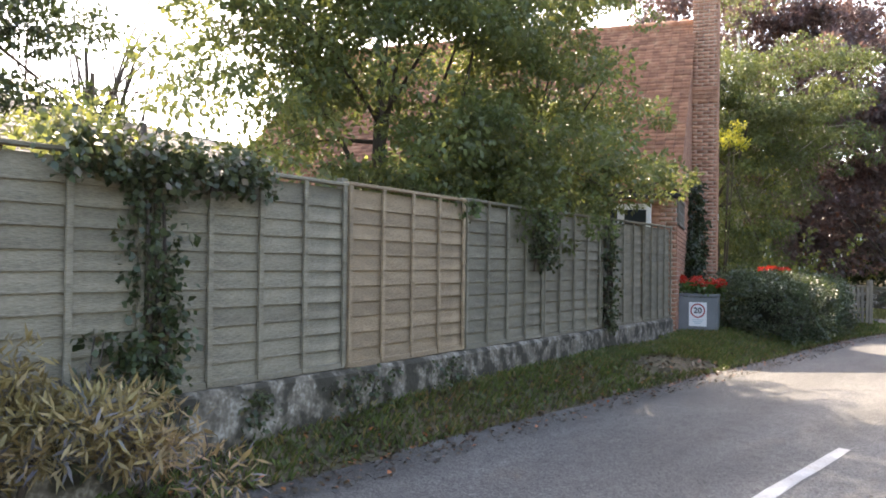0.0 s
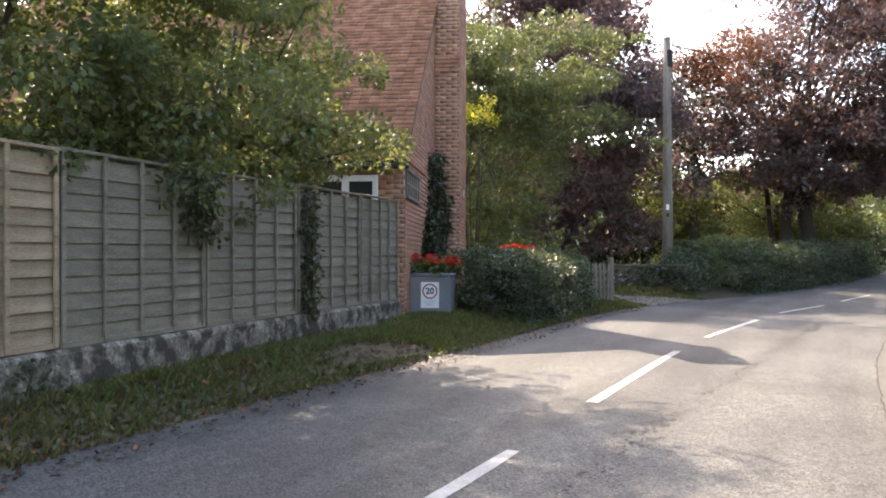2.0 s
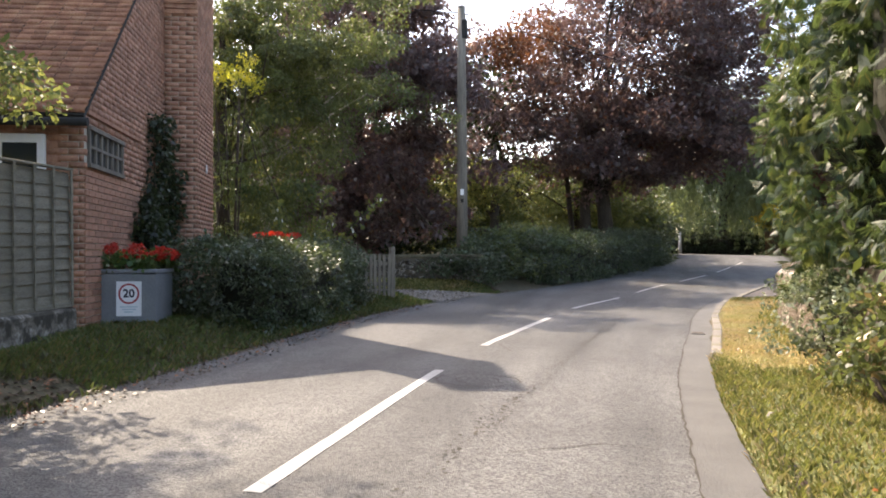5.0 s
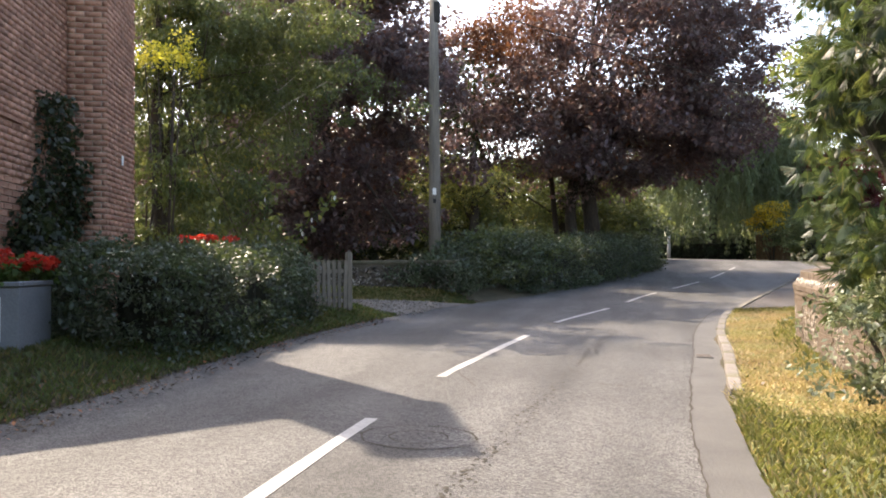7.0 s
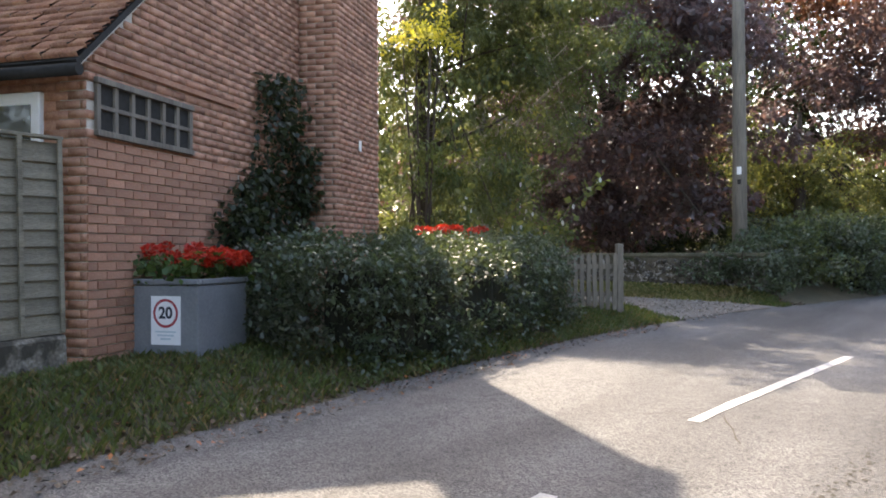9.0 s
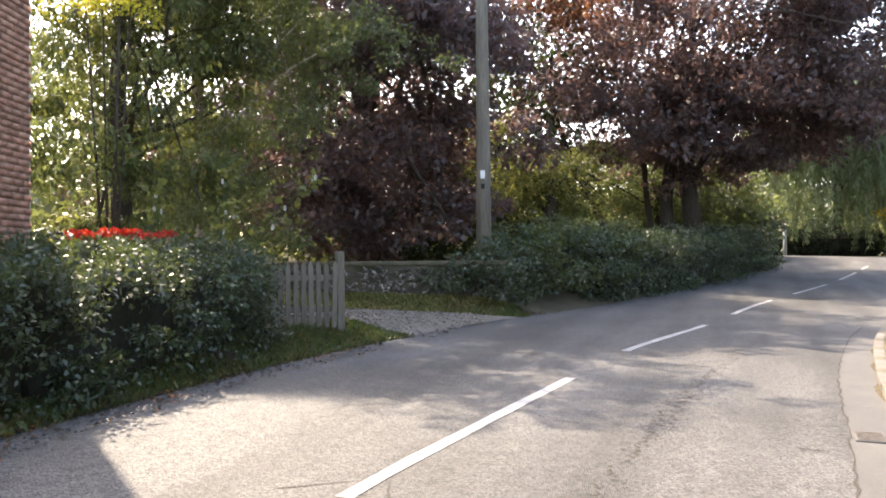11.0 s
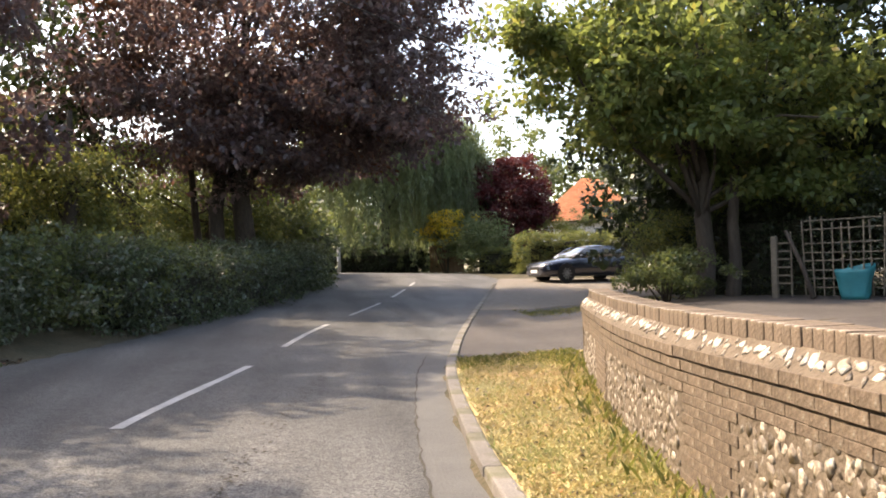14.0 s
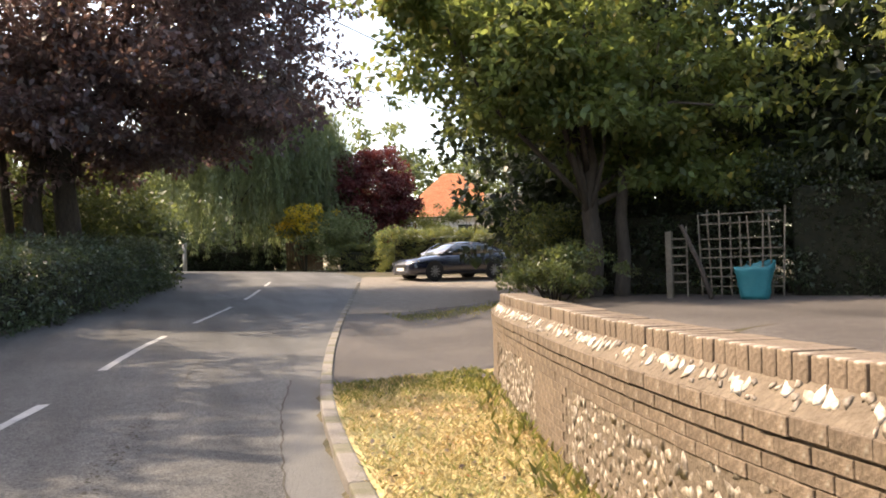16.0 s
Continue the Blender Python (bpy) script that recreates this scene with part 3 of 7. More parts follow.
def house():
    root = thing("house", "old red brick cottage with a steep clay tile roof", "house", (CORNER.x, CORNER.y, 0), HOUSE_TURN)
    w, e, r, t = GABLE_W, EAVE_Z, RIDGE_Z, 0.25
    # gable wall as a pentagon slab
    for x0, prof in ((0.0, [(0, -0.3), (w / 2 + 0.3, -0.3), (w / 2 + 0.3, r - 0.42), (w / 2, r - 0.12), (0, e - 0.1)]), (-SETBACK, [(w / 2 + 0.05, -0.3), (w, -0.3), (w, e - 0.1), (w / 2 + 0.05, r - 0.14)])):
        bm = bmesh.new()
        a = [bm.verts.new((x0, y, z)) for y, z in prof]
        b = [bm.verts.new((x0 - t, y, z)) for y, z in prof]
        bm.faces.new(a)
        bm.faces.new(b[::-1])
        for i in range(len(prof)):
            bm.faces.new((a[i], b[i], b[(i + 1) % len(prof)], a[(i + 1) % len(prof)]))
        bmesh.ops.recalc_face_normals(bm, faces=bm.faces)
        part("gable_wall", bm, M_MORTAR, root)
    for y, x0 in ((t / 2, 0.0), (w - t / 2, SETBACK)):
        part("side_wall", box((DEEP - 2 * t - x0, t, e + 0.2), pose(-t - x0 - (DEEP - 2 * t - x0) / 2, y, e / 2 - 0.2)), M_BRICK_STUFF, root)
    part("back_wall", box((t, w - 2 * t, e + 0.3), pose(-DEEP + t / 2, w / 2, e / 2 - 0.15)), M_BRICK_STUFF, root)
    # roof slopes of overlapping tiles
    run = math.hypot(w / 2, r - e)
    ang = math.atan2(r - e, w / 2)
    for side in (0, 1):
        vs, fs = [], []
        rng = random.Random(3 + side)
        over = 0.22
        rows = int((run + over) / 0.13)
        for k in range(rows):
            d0 = -over + k * 0.13
            x = 0.06 if side == 0 else -SETBACK + 0.06
            while x > -DEEP - 0.1:
                tw = 0.165
                lift = 0.03 + rng.uniform(0, 0.02)
                for dd, dz in ((0, lift), (0.2, 0.004)):
                    for xx in (x, x - tw + 0.006):
                        yy = (d0 + dd) * math.cos(ang) - dz * math.sin(ang)
                        zz = e + 0.02 + (d0 + dd) * math.sin(ang) + dz * math.cos(ang) + rng.uniform(-0.003, 0.003)
                        vs.append((xx, yy if side == 0 else w - yy, zz))
                for xx in (x, x - tw + 0.006):
                    yy = d0 * math.cos(ang)
                    zz = e + 0.015 + d0 * math.sin(ang)
                    vs.append((xx, yy if side == 0 else w - yy, zz))
                n = len(vs) - 6
                fs += [(n, n + 1, n + 3, n + 2), (n, n + 4, n + 5, n + 1)]
                x -= tw
        roof = array_mesh("roof", vs, fs, M_TILE)
        roof.parent = root
        tagged(roof, "mossy red clay tiles", kind="stuff")
        long = DEEP + 0.1 - (SETBACK if side else 0)
        sl = box((long, run + over, 0.05), Matrix())
        slab = part("roof_deck", sl, M_DARK, root)
        mid = (run - over) / 2
        y = mid * math.cos(ang)
        z = e - 0.03 + mid * math.sin(ang)
        slab.matrix_basis = pose(0.05 - (SETBACK if side else 0) - long / 2, y if side == 0 else w - y, z, math.degrees(ang) * (1 if side == 0 else -1))
    for i in range(24):
        part("ridge_tile", add_tube(bmesh.new(), [(0.05 - i * 0.37, w / 2, r + 0.0), (0.05 - i * 0.37 - 0.36, w / 2, r + 0.012)], [0.1, 0.105], 10), M_TILE, root)
    for side in (0, 1):
        bg = part("barge_board", box((0.03, run + 0.2, 0.06), Matrix()), M_MORTAR, root)
        y = (run / 2 - 0.1) * math.cos(ang)
        z = e - 0.05 + (run / 2 - 0.1) * math.sin(ang)
        bg.matrix_basis = pose(0.02 - (SETBACK if side else 0), y if side == 0 else w - y, z, math.degrees(ang) * (1 if side == 0 else -1))
    return root


HOUSE = house()
CH_Y, CH_W, CH_P, CH_TOP = 3.85, 1.5, 0.5, 7.85


def brick_grid(place, rect, parent, mat, data, skip=None, name="brick", limit=10**9, bond=True):
    """Bricks, each an object of its own, on a face. place(u, v) gives the pose of a brick's middle."""
    u0, u1, v0, v1 = rect
    made = 0
    row = 0
    v = v0
    while v + 0.065 <= v1 + 0.001:
        u = u0 - (0.1125 if row % 2 and bond else 0)
        while u < u1 - 0.03:
            a, b = max(u, u0), min(u + 0.215, u1)
            if b - a > 0.05 and made < limit and not (skip and skip((a + b) / 2, v + 0.0325)):
                full = abs(b - a - 0.215) < 0.02
                ob = new(name, data[0] if full else data[1])
                ob.parent = parent
                ob.matrix_parent_inverse = Matrix()
                ob.matrix_basis = place((a + b) / 2, v + 0.0325) @ Matrix.Diagonal(((b - a) / (0.215 if full else 0.1025), 1, 1, 1))
                made += 1
            u += 0.225
        v += 0.075
        row += 1
    return made


def brick_mesh(name, length, mat, depth=0.05, h=0.065):
    bm = box((length, depth, h), None, 0.003)
    me = bpy.data.meshes.new(name)
    bm.to_mesh(me)
    bm.free()
    me.materials.append(mat)
    return me


def joined_bricks(name, place, rect, mat, parent, skip=None, depth=0.012):
    """Bricks of a far or high face joined into one part."""
    u0, u1, v0, v1 = rect
    vs, fs = [], []
    row, v = 0, v0
    rng = random.Random(5)
    while v + 0.065 <= v1 + 0.001:
        u = u0 - (0.1125 if row % 2 else 0)
        while u < u1 - 0.03:
            a, b = max(u, u0), min(u + 0.215, u1)
            if b - a > 0.04 and not (skip and skip((a + b) / 2, v + 0.0325)):
                m = place((a + b) / 2, v + 0.0325)
                hx, d = (b - a) / 2, depth / 2 + rng.uniform(0, 0.003)
                n = len(vs)
                for x, z in ((-hx, -0.0325), (hx, -0.0325), (hx, 0.0325), (-hx, 0.0325)):
                    vs.append(tuple(m @ Vector((x, -d, z))))
                    vs.append(tuple(m @ Vector((x, d, z))))
                fs += [(n, n + 2, n + 4, n + 6), (n, n + 1, n + 3, n + 2), (n + 2, n + 3, n + 5, n + 4), (n + 4, n + 5, n + 7, n + 6), (n + 6, n + 7, n + 1, n)]
            u += 0.225
        v += 0.075
        row += 1
    ob = array_mesh(name, vs, fs, mat)
    ob.parent = parent
    tagged(ob, kind="stuff")
    return ob


def gable_face(u, v):  # u along the wall, v up; the brick's -y side faces the road
    return pose(0.004, u, v, 0, 0, 90)


def under_roof(u, v):
    return v > EAVE_Z - 0.02 + min(u, GABLE_W - u) * (RIDGE_Z - EAVE_Z) / (GABLE_W / 2) - 0.06


NICHE = (0.1, 1.4, 2.26, 2.7)


def in_niche(u, v):
    return NICHE[0] < u < NICHE[1] and NICHE[2] < v < NICHE[3]


def single(u, v):
    return u < 2.3 and 0.5 < v < 2.2


joined_bricks("brickwork", gable_face, (0, CH_Y, -0.1, 6.6), M_BRICK_STUFF, HOUSE, lambda u, v: under_roof(u, v) or in_niche(u, v) or single(u, v))


def chimney():
    root = part("chimney", box((CH_P, CH_W, CH_TOP + 0.2), pose(CH_P / 2, CH_Y + CH_W / 2, CH_TOP / 2 - 0.1)), M_MORTAR, HOUSE, "tall red brick chimney stack")
    joined_bricks("brickwork", lambda u, v: pose(CH_P + 0.004, CH_Y + u, v, 0, 0, 90), (0, CH_W, -0.1, CH_TOP), M_BRICK_STUFF, root)
    joined_bricks("brickwork", lambda u, v: pose(u, CH_Y - 0.004, v, 0, 0, 0), (0, CH_P, -0.1, CH_TOP), M_BRICK_STUFF, root)
    part("chimney_cap", box((CH_P + 0.14, CH_W + 0.12, 0.2), pose(CH_P / 2, CH_Y + CH_W / 2, CH_TOP + 0.09), 0.02), M_BRICK_STUFF, root)
    return root


chimney()

# niche with its wooden grille
bm = bmesh.new()
u0, u1, v0, v1 = NICHE
# Flush panel without depth; the recess's shade is its near-black colour.
part("niche_back", box((0.02, u1 - u0, v1 - v0), pose(0.004, (u0 + u1) / 2, (v0 + v1) / 2)), M_DARK, HOUSE, "near-black panel for the shaded recess behind a wooden grille")
GRILLE = part("grille", box((0.05, u1 - u0 + 0.06, 0.05), pose(0.03, (u0 + u1) / 2, v0 + 0.01), 0.004), M_POLE, HOUSE, "weathered wooden grille")
part("grille_rail", box((0.05, u1 - u0 + 0.06, 0.05), pose(0.03, (u0 + u1) / 2, v1 - 0.01), 0.004), M_POLE, GRILLE)
part("grille_rail", box((0.03, u1 - u0, 0.035), pose(0.025, (u0 + u1) / 2, (v0 + v1) / 2), 0.003), M_POLE, GRILLE)
for k in range(7):
    part("grille_bar", box((0.035, 0.045, v1 - v0), pose(0.022, u0 + (u1 - u0) * k / 6, (v0 + v1) / 2), 0.003), M_POLE, GRILLE)
# white window in the side wall
WIN = part("window", box((1.0, 0.06, 1.15), pose(-0.9, -0.02, 2.02), 0.01), M_WHITE, HOUSE, "white painted casement window")
M_GLASS = surface("window_glass", [(0.02, 0.025, 0.028), (0.03, 0.035, 0.04)], scale=2, fine=10, rough=0.08, bump=0.0, spec=0.8)
for k in (-0.24, 0.24):
    part("pane", box((0.36, 0.02, 0.95), pose(-0.9 + k, -0.045, 2.02)), M_GLASS, WIN, "dark glass pane")
part("sill", box((1.1, 0.14, 0.06), pose(-0.9, -0.06, 1.42), 0.008), M_WHITE, WIN)
# number plate on the stack and lead flashing
part("house_number", box((0.008, 0.09, 0.14), pose(CH_P + 0.03, CH_Y + 0.72, 2.72), 0.002), M_WHITE, HOUSE, "small white number plate")
part("gutter", add_tube(bmesh.new(), [(0.1, -0.2, EAVE_Z - 0.24), (-8.8, -0.2, EAVE_Z - 0.26)], [0.05, 0.05], 8), M_DARK, HOUSE, "dark gutter")
# shoulder of the stack
for k in range(4):
    part("corbel", box((CH_P + 0.03 - 0.0 * k, 0.03 + 0.02 * k, 0.075), pose(CH_P / 2 + 0.01, CH_Y - 0.02 - 0.012 * k, 5.15 + 0.077 * k), 0.004), M_BRICK, HOUSE)
# hood line above the grille
part("string_course", box((0.035, 2.2, 0.05), pose(0.02, 1.15, 2.86), 0.004), M_BRICK_STUFF, HOUSE)
joined_bricks("brickwork", lambda u, v: pose(u, -0.004, v, 0, 0, 0), (-3.2, 0.0, 0.2, EAVE_Z - 0.12), M_BRICK_STUFF, HOUSE, lambda u, v: -1.46 < u < -0.34 and 1.38 < v < 2.62)

# ---- the panel fence on its rendered base wall ----


def fence_x(y):
    return spline([(-12, -5.6), (-5, -4.7), (0.0, -4.12), (2.9, -4.38), (7.57, -5.18), (12.45, -6.0)], y)


def base_z(y):
    return 0.525 + 0.0138 * y


FENCE_THING = thing("fence", "long weathered grey-green timber panel fence", "fence", (fence_x(4.0), 4.0, base_z(4.0)))
F0 = FENCE_THING.matrix_basis.inverted()


def fence_panel(y0, y1):
    x0, x1 = fence_x(y0), fence_x(y1)
    ln = math.hypot(x1 - x0, y1 - y0) - 0.02
    ym = (y0 + y1) / 2
    z0, h = base_z(ym), 1.335 + 0.0135 * ym
    # The panel at 4.0 gets the tan that stands for glare.
    wood = M_FENCE_GLARE if y0 == 4.0 else M_FENCE
    tilt = math.degrees(math.atan(0.0138 + 0.006))
    m = F0 @ pose((x0 + x1) / 2, ym, z0, 0, 0, math.degrees(math.atan2(y1 - y0, x1 - x0))) @ pose(0, 0, 0, 0, -tilt, 0)
    rng = random.Random(int(y0 * 7) + 3)
    root = part("panel", box((ln, 0.05, 0.045), pose(0, -0.012, 0.025), 0.003), wood, FENCE_THING)
    root.matrix_basis = m
    n = 11
    step = (h - 0.1) / n
    for i in range(n):
        bm = bmesh.new()
        add_box(bm, (ln - 0.02, 0.012, step + 0.03), pose(0, 0, step / 2, -9), 0.002)
        for v in bm.verts:
            v.co.z += 0.006 * noise.noise((v.co.x * 3 + i, y0, 0))
        b = part("slat", bm, wood, root)
        b.matrix_basis = pose(0, 0.0, 0.045 + step * i, 0, rng.uniform(-0.3, 0.3))
    for k in range(5):
        part("batten", box((0.038, 0.02, h - 0.03), pose((k / 4 - 0.5) * (ln - 0.05), -0.038, h / 2), 0.003), wood, root)
    part("capping", box((ln + 0.01, 0.075, 0.025), pose(0, -0.012, h - 0.005), 0.004), wood, root)


joints = [12.33, 10.94, 9.2, 7.47, 5.73, 4.0, 2.27, 0.53, -1.2, -2.93, -4.66, -6.4]
for a, b in zip(joints[1:], joints):
    fence_panel(a, b)
    x = fence_x(a)
    p = part("post", box((0.07, 0.06, 1.41 + 0.0135 * a), pose(0, 0, 0.7), 0.005), M_FENCE, FENCE_THING)
    p.matrix_basis = F0 @ pose(x - 0.05, a, base_z(a), 0, 0, 100)

bm = bmesh.new()
pts = [-8 + i * 0.5 for i in range(41)] + [12.3]
rings = []
for y in pts:
    x = fence_x(y)
    bz = base_z(y)
    j = 0.02 * noise.noise((x, y * 2, 0))
    rings.append([bm.verts.new(v) for v in ((x + 0.11 + j, y, ground(x, y) - 0.4), (x + 0.1 + j, y, bz - 0.03), (x + 0.07, y, bz), (x - 0.1, y, bz), (x - 0.1, y, ground(x, y) - 0.4))])
for a, b in zip(rings, rings[1:]):
    for i in range(4):
        bm.faces.new((a[i], b[i], b[i + 1], a[i + 1]))
bm.faces.new(rings[0])
bm.faces.new(rings[-1][::-1])
tagged(link_mesh("base_wall", bm, M_RENDER), "low crumbling rendered wall under the fence", "wall", kind="structure")

# ---- curved brick and flint garden wall ----
WALL_TOP = 1.15


def wall_x(y):
    return spline(WALL_LINE, y)


def wall_frame(y):
    d = Vector((wall_x(y + 0.02) - wall_x(y - 0.02), 0.04)).normalized()
    return Vector((wall_x(y), y)), d, Vector((-d.y, d.x))  # point on the road face, along, towards the road


wall_steps = [12.0]
while wall_steps[-1] < 23.3:
    wall_steps.append(wall_steps[-1] + 0.15)
bm = bmesh.new()
rings = []
for y in wall_steps:
    p, d, nr = wall_frame(y)
    prof = [(0.0, -0.3), (0.0, WALL_TOP - 0.33), (0.016, WALL_TOP - 0.2), (-0.082, WALL_TOP - 0.108), (-0.084, WALL_TOP - 0.041), (-0.31, WALL_TOP - 0.041), (-0.31, -0.3)]
    rings.append([bm.verts.new((p.x + nr.x * o, p.y + nr.y * o, z)) for o, z in prof])
for a, b in zip(rings, rings[1:]):
    for i in range(6):
        bm.faces.new((a[i], b[i], b[i + 1], a[i + 1]))
bm.faces.new(rings[0])
bm.faces.new(rings[-1][::-1])
bmesh.ops.recalc_face_normals(bm, faces=bm.faces)
GWALL = tagged(link_mesh("garden_wall", bm, M_FLINTMORTAR), "low curving brick and flint garden wall", "wall", kind="structure")

# ---- forecourt, drives ----
tagged(road_strip("forecourt", lambda y: wall_x(min(y, 23.3)) + 0.3 if y < 23.3 else spline(RIGHT_EDGE, y) + 0.12, lambda y: 14.0, 8, 33, 0.012, M_TARMAC, cols=24), "grey tarmac forecourt behind the garden wall", "paving", kind="structure")
tagged(road_strip("car_drive", lambda y: re_x(y) + 0.12, lambda y: 18.0, 33, 47, 0.012, M_GRAVEL, cols=10), "worn gravel drive with patches of tarmac", "paving", kind="structure")


for ob in [o for o in bpy.data.objects if o.name.startswith(("forecourt", "car_drive"))]:
    for v in ob.data.vertices:
        v.co.z = ground(v.co.x, v.co.y) + 0.015

# ---- garden wall: bricks, coping, flints ----
BR = brick_mesh("wall_brick", 0.1525, M_WALLBRICK, 0.05, 0.0495)
COP = bpy.data.meshes.new("coping_brick")
bm = box((0.07, 0.235, 0.1), None, 0.008, 2)
bm.to_mesh(COP)
bm.free()
COP.materials.append(M_WALLBRICK)


def along_wall(step, start=14.3, end=23.28):
    """Points along the wall's road face at equal steps."""
    y, out = start, []
    while y < end:
        p, d, nr = wall_frame(y)
        out.append((p, d, nr))
        y += step * abs(d.y)
    return out


def wall_piece(name, me, p, d, nr, out, z, tilt=0.0, roll=0.0, scale=(1, 1, 1)):
    ob = new(name, me)
    ob.parent = GWALL
    ob.matrix_basis = pose(p.x + nr.x * out, p.y + nr.y * out, z, 0, 0, math.degrees(math.atan2(d.y, d.x))) @ pose(0, 0, 0, tilt, roll, 0) @ Matrix.Diagonal((*scale, 1))
    return ob


rng = random.Random(41)
for p, d, nr in along_wall(0.0745):
    wall_piece("coping_brick", COP, p, d, nr, -0.19 + rng.uniform(-0.004, 0.004), WALL_TOP - 0.084 + rng.uniform(-0.003, 0.003), rng.uniform(-1, 1), rng.uniform(-1.5, 1.5))
COURSES = [(WALL_TOP - 0.231, 0.016, 1.2), (WALL_TOP - 0.298, 0.005, 1.04), (WALL_TOP - 0.361, -0.004, 1.0), (WALL_TOP - 0.413, -0.004, 1.0)]
for k, (z, out, tall) in enumerate(COURSES):
    for i, (p, d, nr) in enumerate(along_wall(0.1555, 14.3 + (0.078 if k % 2 else 0))):
        wall_piece("brick", BR, p, d, nr, -0.014 + out + rng.uniform(-0.003, 0.003), z + rng.uniform(-0.002, 0.002), rng.uniform(-1.5, 1.5), rng.uniform(-0.5, 0.5), (1, 1, tall))
# brick piers between the flint panels
PIERS = ((14.3, 14.9), (15.5, 16.1), (17.5, 18.04), (20.3, 21.0), (22.8, 23.28))
for k in range(10):
    for y0, y1 in PIERS:
        for p, d, nr in along_wall(0.1555, y0 + (0.078 if k % 2 else 0), y1):
            wall_piece("pier_brick", BR, p, d, nr, -0.017, WALL_TOP - 0.465 - 0.052 * k, rng.uniform(-1, 1), 0)


def flint_stuff(name, spots, mat, parent, seed, label):
    """Knobbly split stones, as one part."""
    rng = np.random.default_rng(seed)
    t = bmesh.new()
    bmesh.ops.create_icosphere(t, subdivisions=1, radius=1.0)
    bv = np.array([v.co[:] for v in t.verts])
    bf = np.array([[v.index for v in f.verts] for f in t.faces])
    t.free()
    vs, fs = [], []
    for i, (m, size) in enumerate(spots):
        v = bv * (0.4 + 1.05 * rng.random((len(bv), 1))) * np.array(size)
        mm = np.array(m)
        vs.append(v @ mm[:3, :3].T + mm[:3, 3])
        fs.append(bf + i * len(bv))
    ob = array_mesh(name, np.concatenate(vs), np.concatenate(fs), mat)
    ob.parent = parent
    return tagged(ob, label, kind="stuff")


M_FLINT_STUFF = surface("split_flint", [(0.07, 0.055, 0.04), (0.2, 0.16, 0.12), (0.52, 0.47, 0.39)], scale=16, fine=45, rough=0.55, bump=0.4, island=0.4)
spots, chips = [], []
y = 14.3
while y < 23.25:
    p, d, nr = wall_frame(y)
    ang = math.degrees(math.atan2(d.y, d.x))
    large = rng.random() < 0.5
    k = rng.uniform(0.4, 0.62) if large else rng.uniform(0.12, 0.9)
    q = p + nr * (0.016 - 0.098 * k)
    lie = pose(q.x, q.y, WALL_TOP - 0.2 + 0.092 * k, 0, 0, ang) @ pose(0, 0, 0, 47, 0, 0) @ pose(0, 0, 0, 0, rng.uniform(20, 70), 0)
    if large:
        spots.append((lie, (rng.uniform(0.02, 0.034), 0.008, rng.uniform(0.032, 0.055))))
    else:
        chips.append((lie, (rng.uniform(0.01, 0.02), 0.007, rng.uniform(0.016, 0.03))))
    y += rng.uniform(0.02, 0.045)
lower = []
y = 14.3
while y < 23.25:
    p, d, nr = wall_frame(y)
    ang = math.degrees(math.atan2(d.y, d.x))
    z = 0.05 if not any(y0 - 0.08 < y < y1 + 0.08 for y0, y1 in PIERS) else 9.0
    while z < WALL_TOP - 0.44:
        lower.append((pose(p.x - nr.x * 0.003, p.y - nr.y * 0.003, z + rng.uniform(-0.02, 0.02), 0, 0, ang) @ pose(0, 0, 0, 0, rng.uniform(-60, 60), 0), (rng.uniform(0.024, 0.05), rng.uniform(0.005, 0.009), rng.uniform(0.03, 0.058))))
        z += rng.uniform(0.06, 0.085)
    y += rng.uniform(0.05, 0.068)
M_FLINT_WHITE = surface("white_flint", [(0.22, 0.17, 0.12), (0.42, 0.36, 0.28), (0.76, 0.73, 0.68)], scale=14, fine=40, rough=0.6, bump=0.4, island=0.4)
flint_stuff("flint", spots, M_FLINT_WHITE, GWALL, 5, "white knapped flints set in the sloping band")
flint_stuff("flint", chips, M_FLINT_STUFF, GWALL, 7, "small buff flint chips in the sloping band")
flint_stuff("flint", lower, M_FLINT_STUFF, GWALL, 6, "flints set in pale mortar")

# ---- kerb ----
KERB_MESH = bpy.data.meshes.new("kerb_stone")
bm = box((0.12, 0.9, 0.3), None, 0.018, 2)
bm.to_mesh(KERB_MESH)
bm.free()
KERB_MESH.materials.append(M_KERB)
KERB = thing("kerb", "worn concrete kerb along the road", "kerb", (re_x(15) + 0.06, 15, plane(re_x(15), 15)), kind="structure")
ki = KERB.matrix_basis.inverted()
y = 14.6
while y < 44:
    dx = re_x(y + 0.3) - re_x(y - 0.3)
    ob = new("kerb_stone", KERB_MESH)
    ob.parent = KERB
    low = 0.05 if y > 24 else 0.0
    ob.matrix_basis = ki @ pose(re_x(y) + 0.06, y, plane(re_x(y), y) - 0.06 - low, 0, 0, -math.degrees(math.atan2(dx, 0.6))) @ pose(0, 0, 0, 0.9, rng.uniform(-1, 1), 0)
    y += 0.91 * math.cos(math.atan2(dx, 0.6))

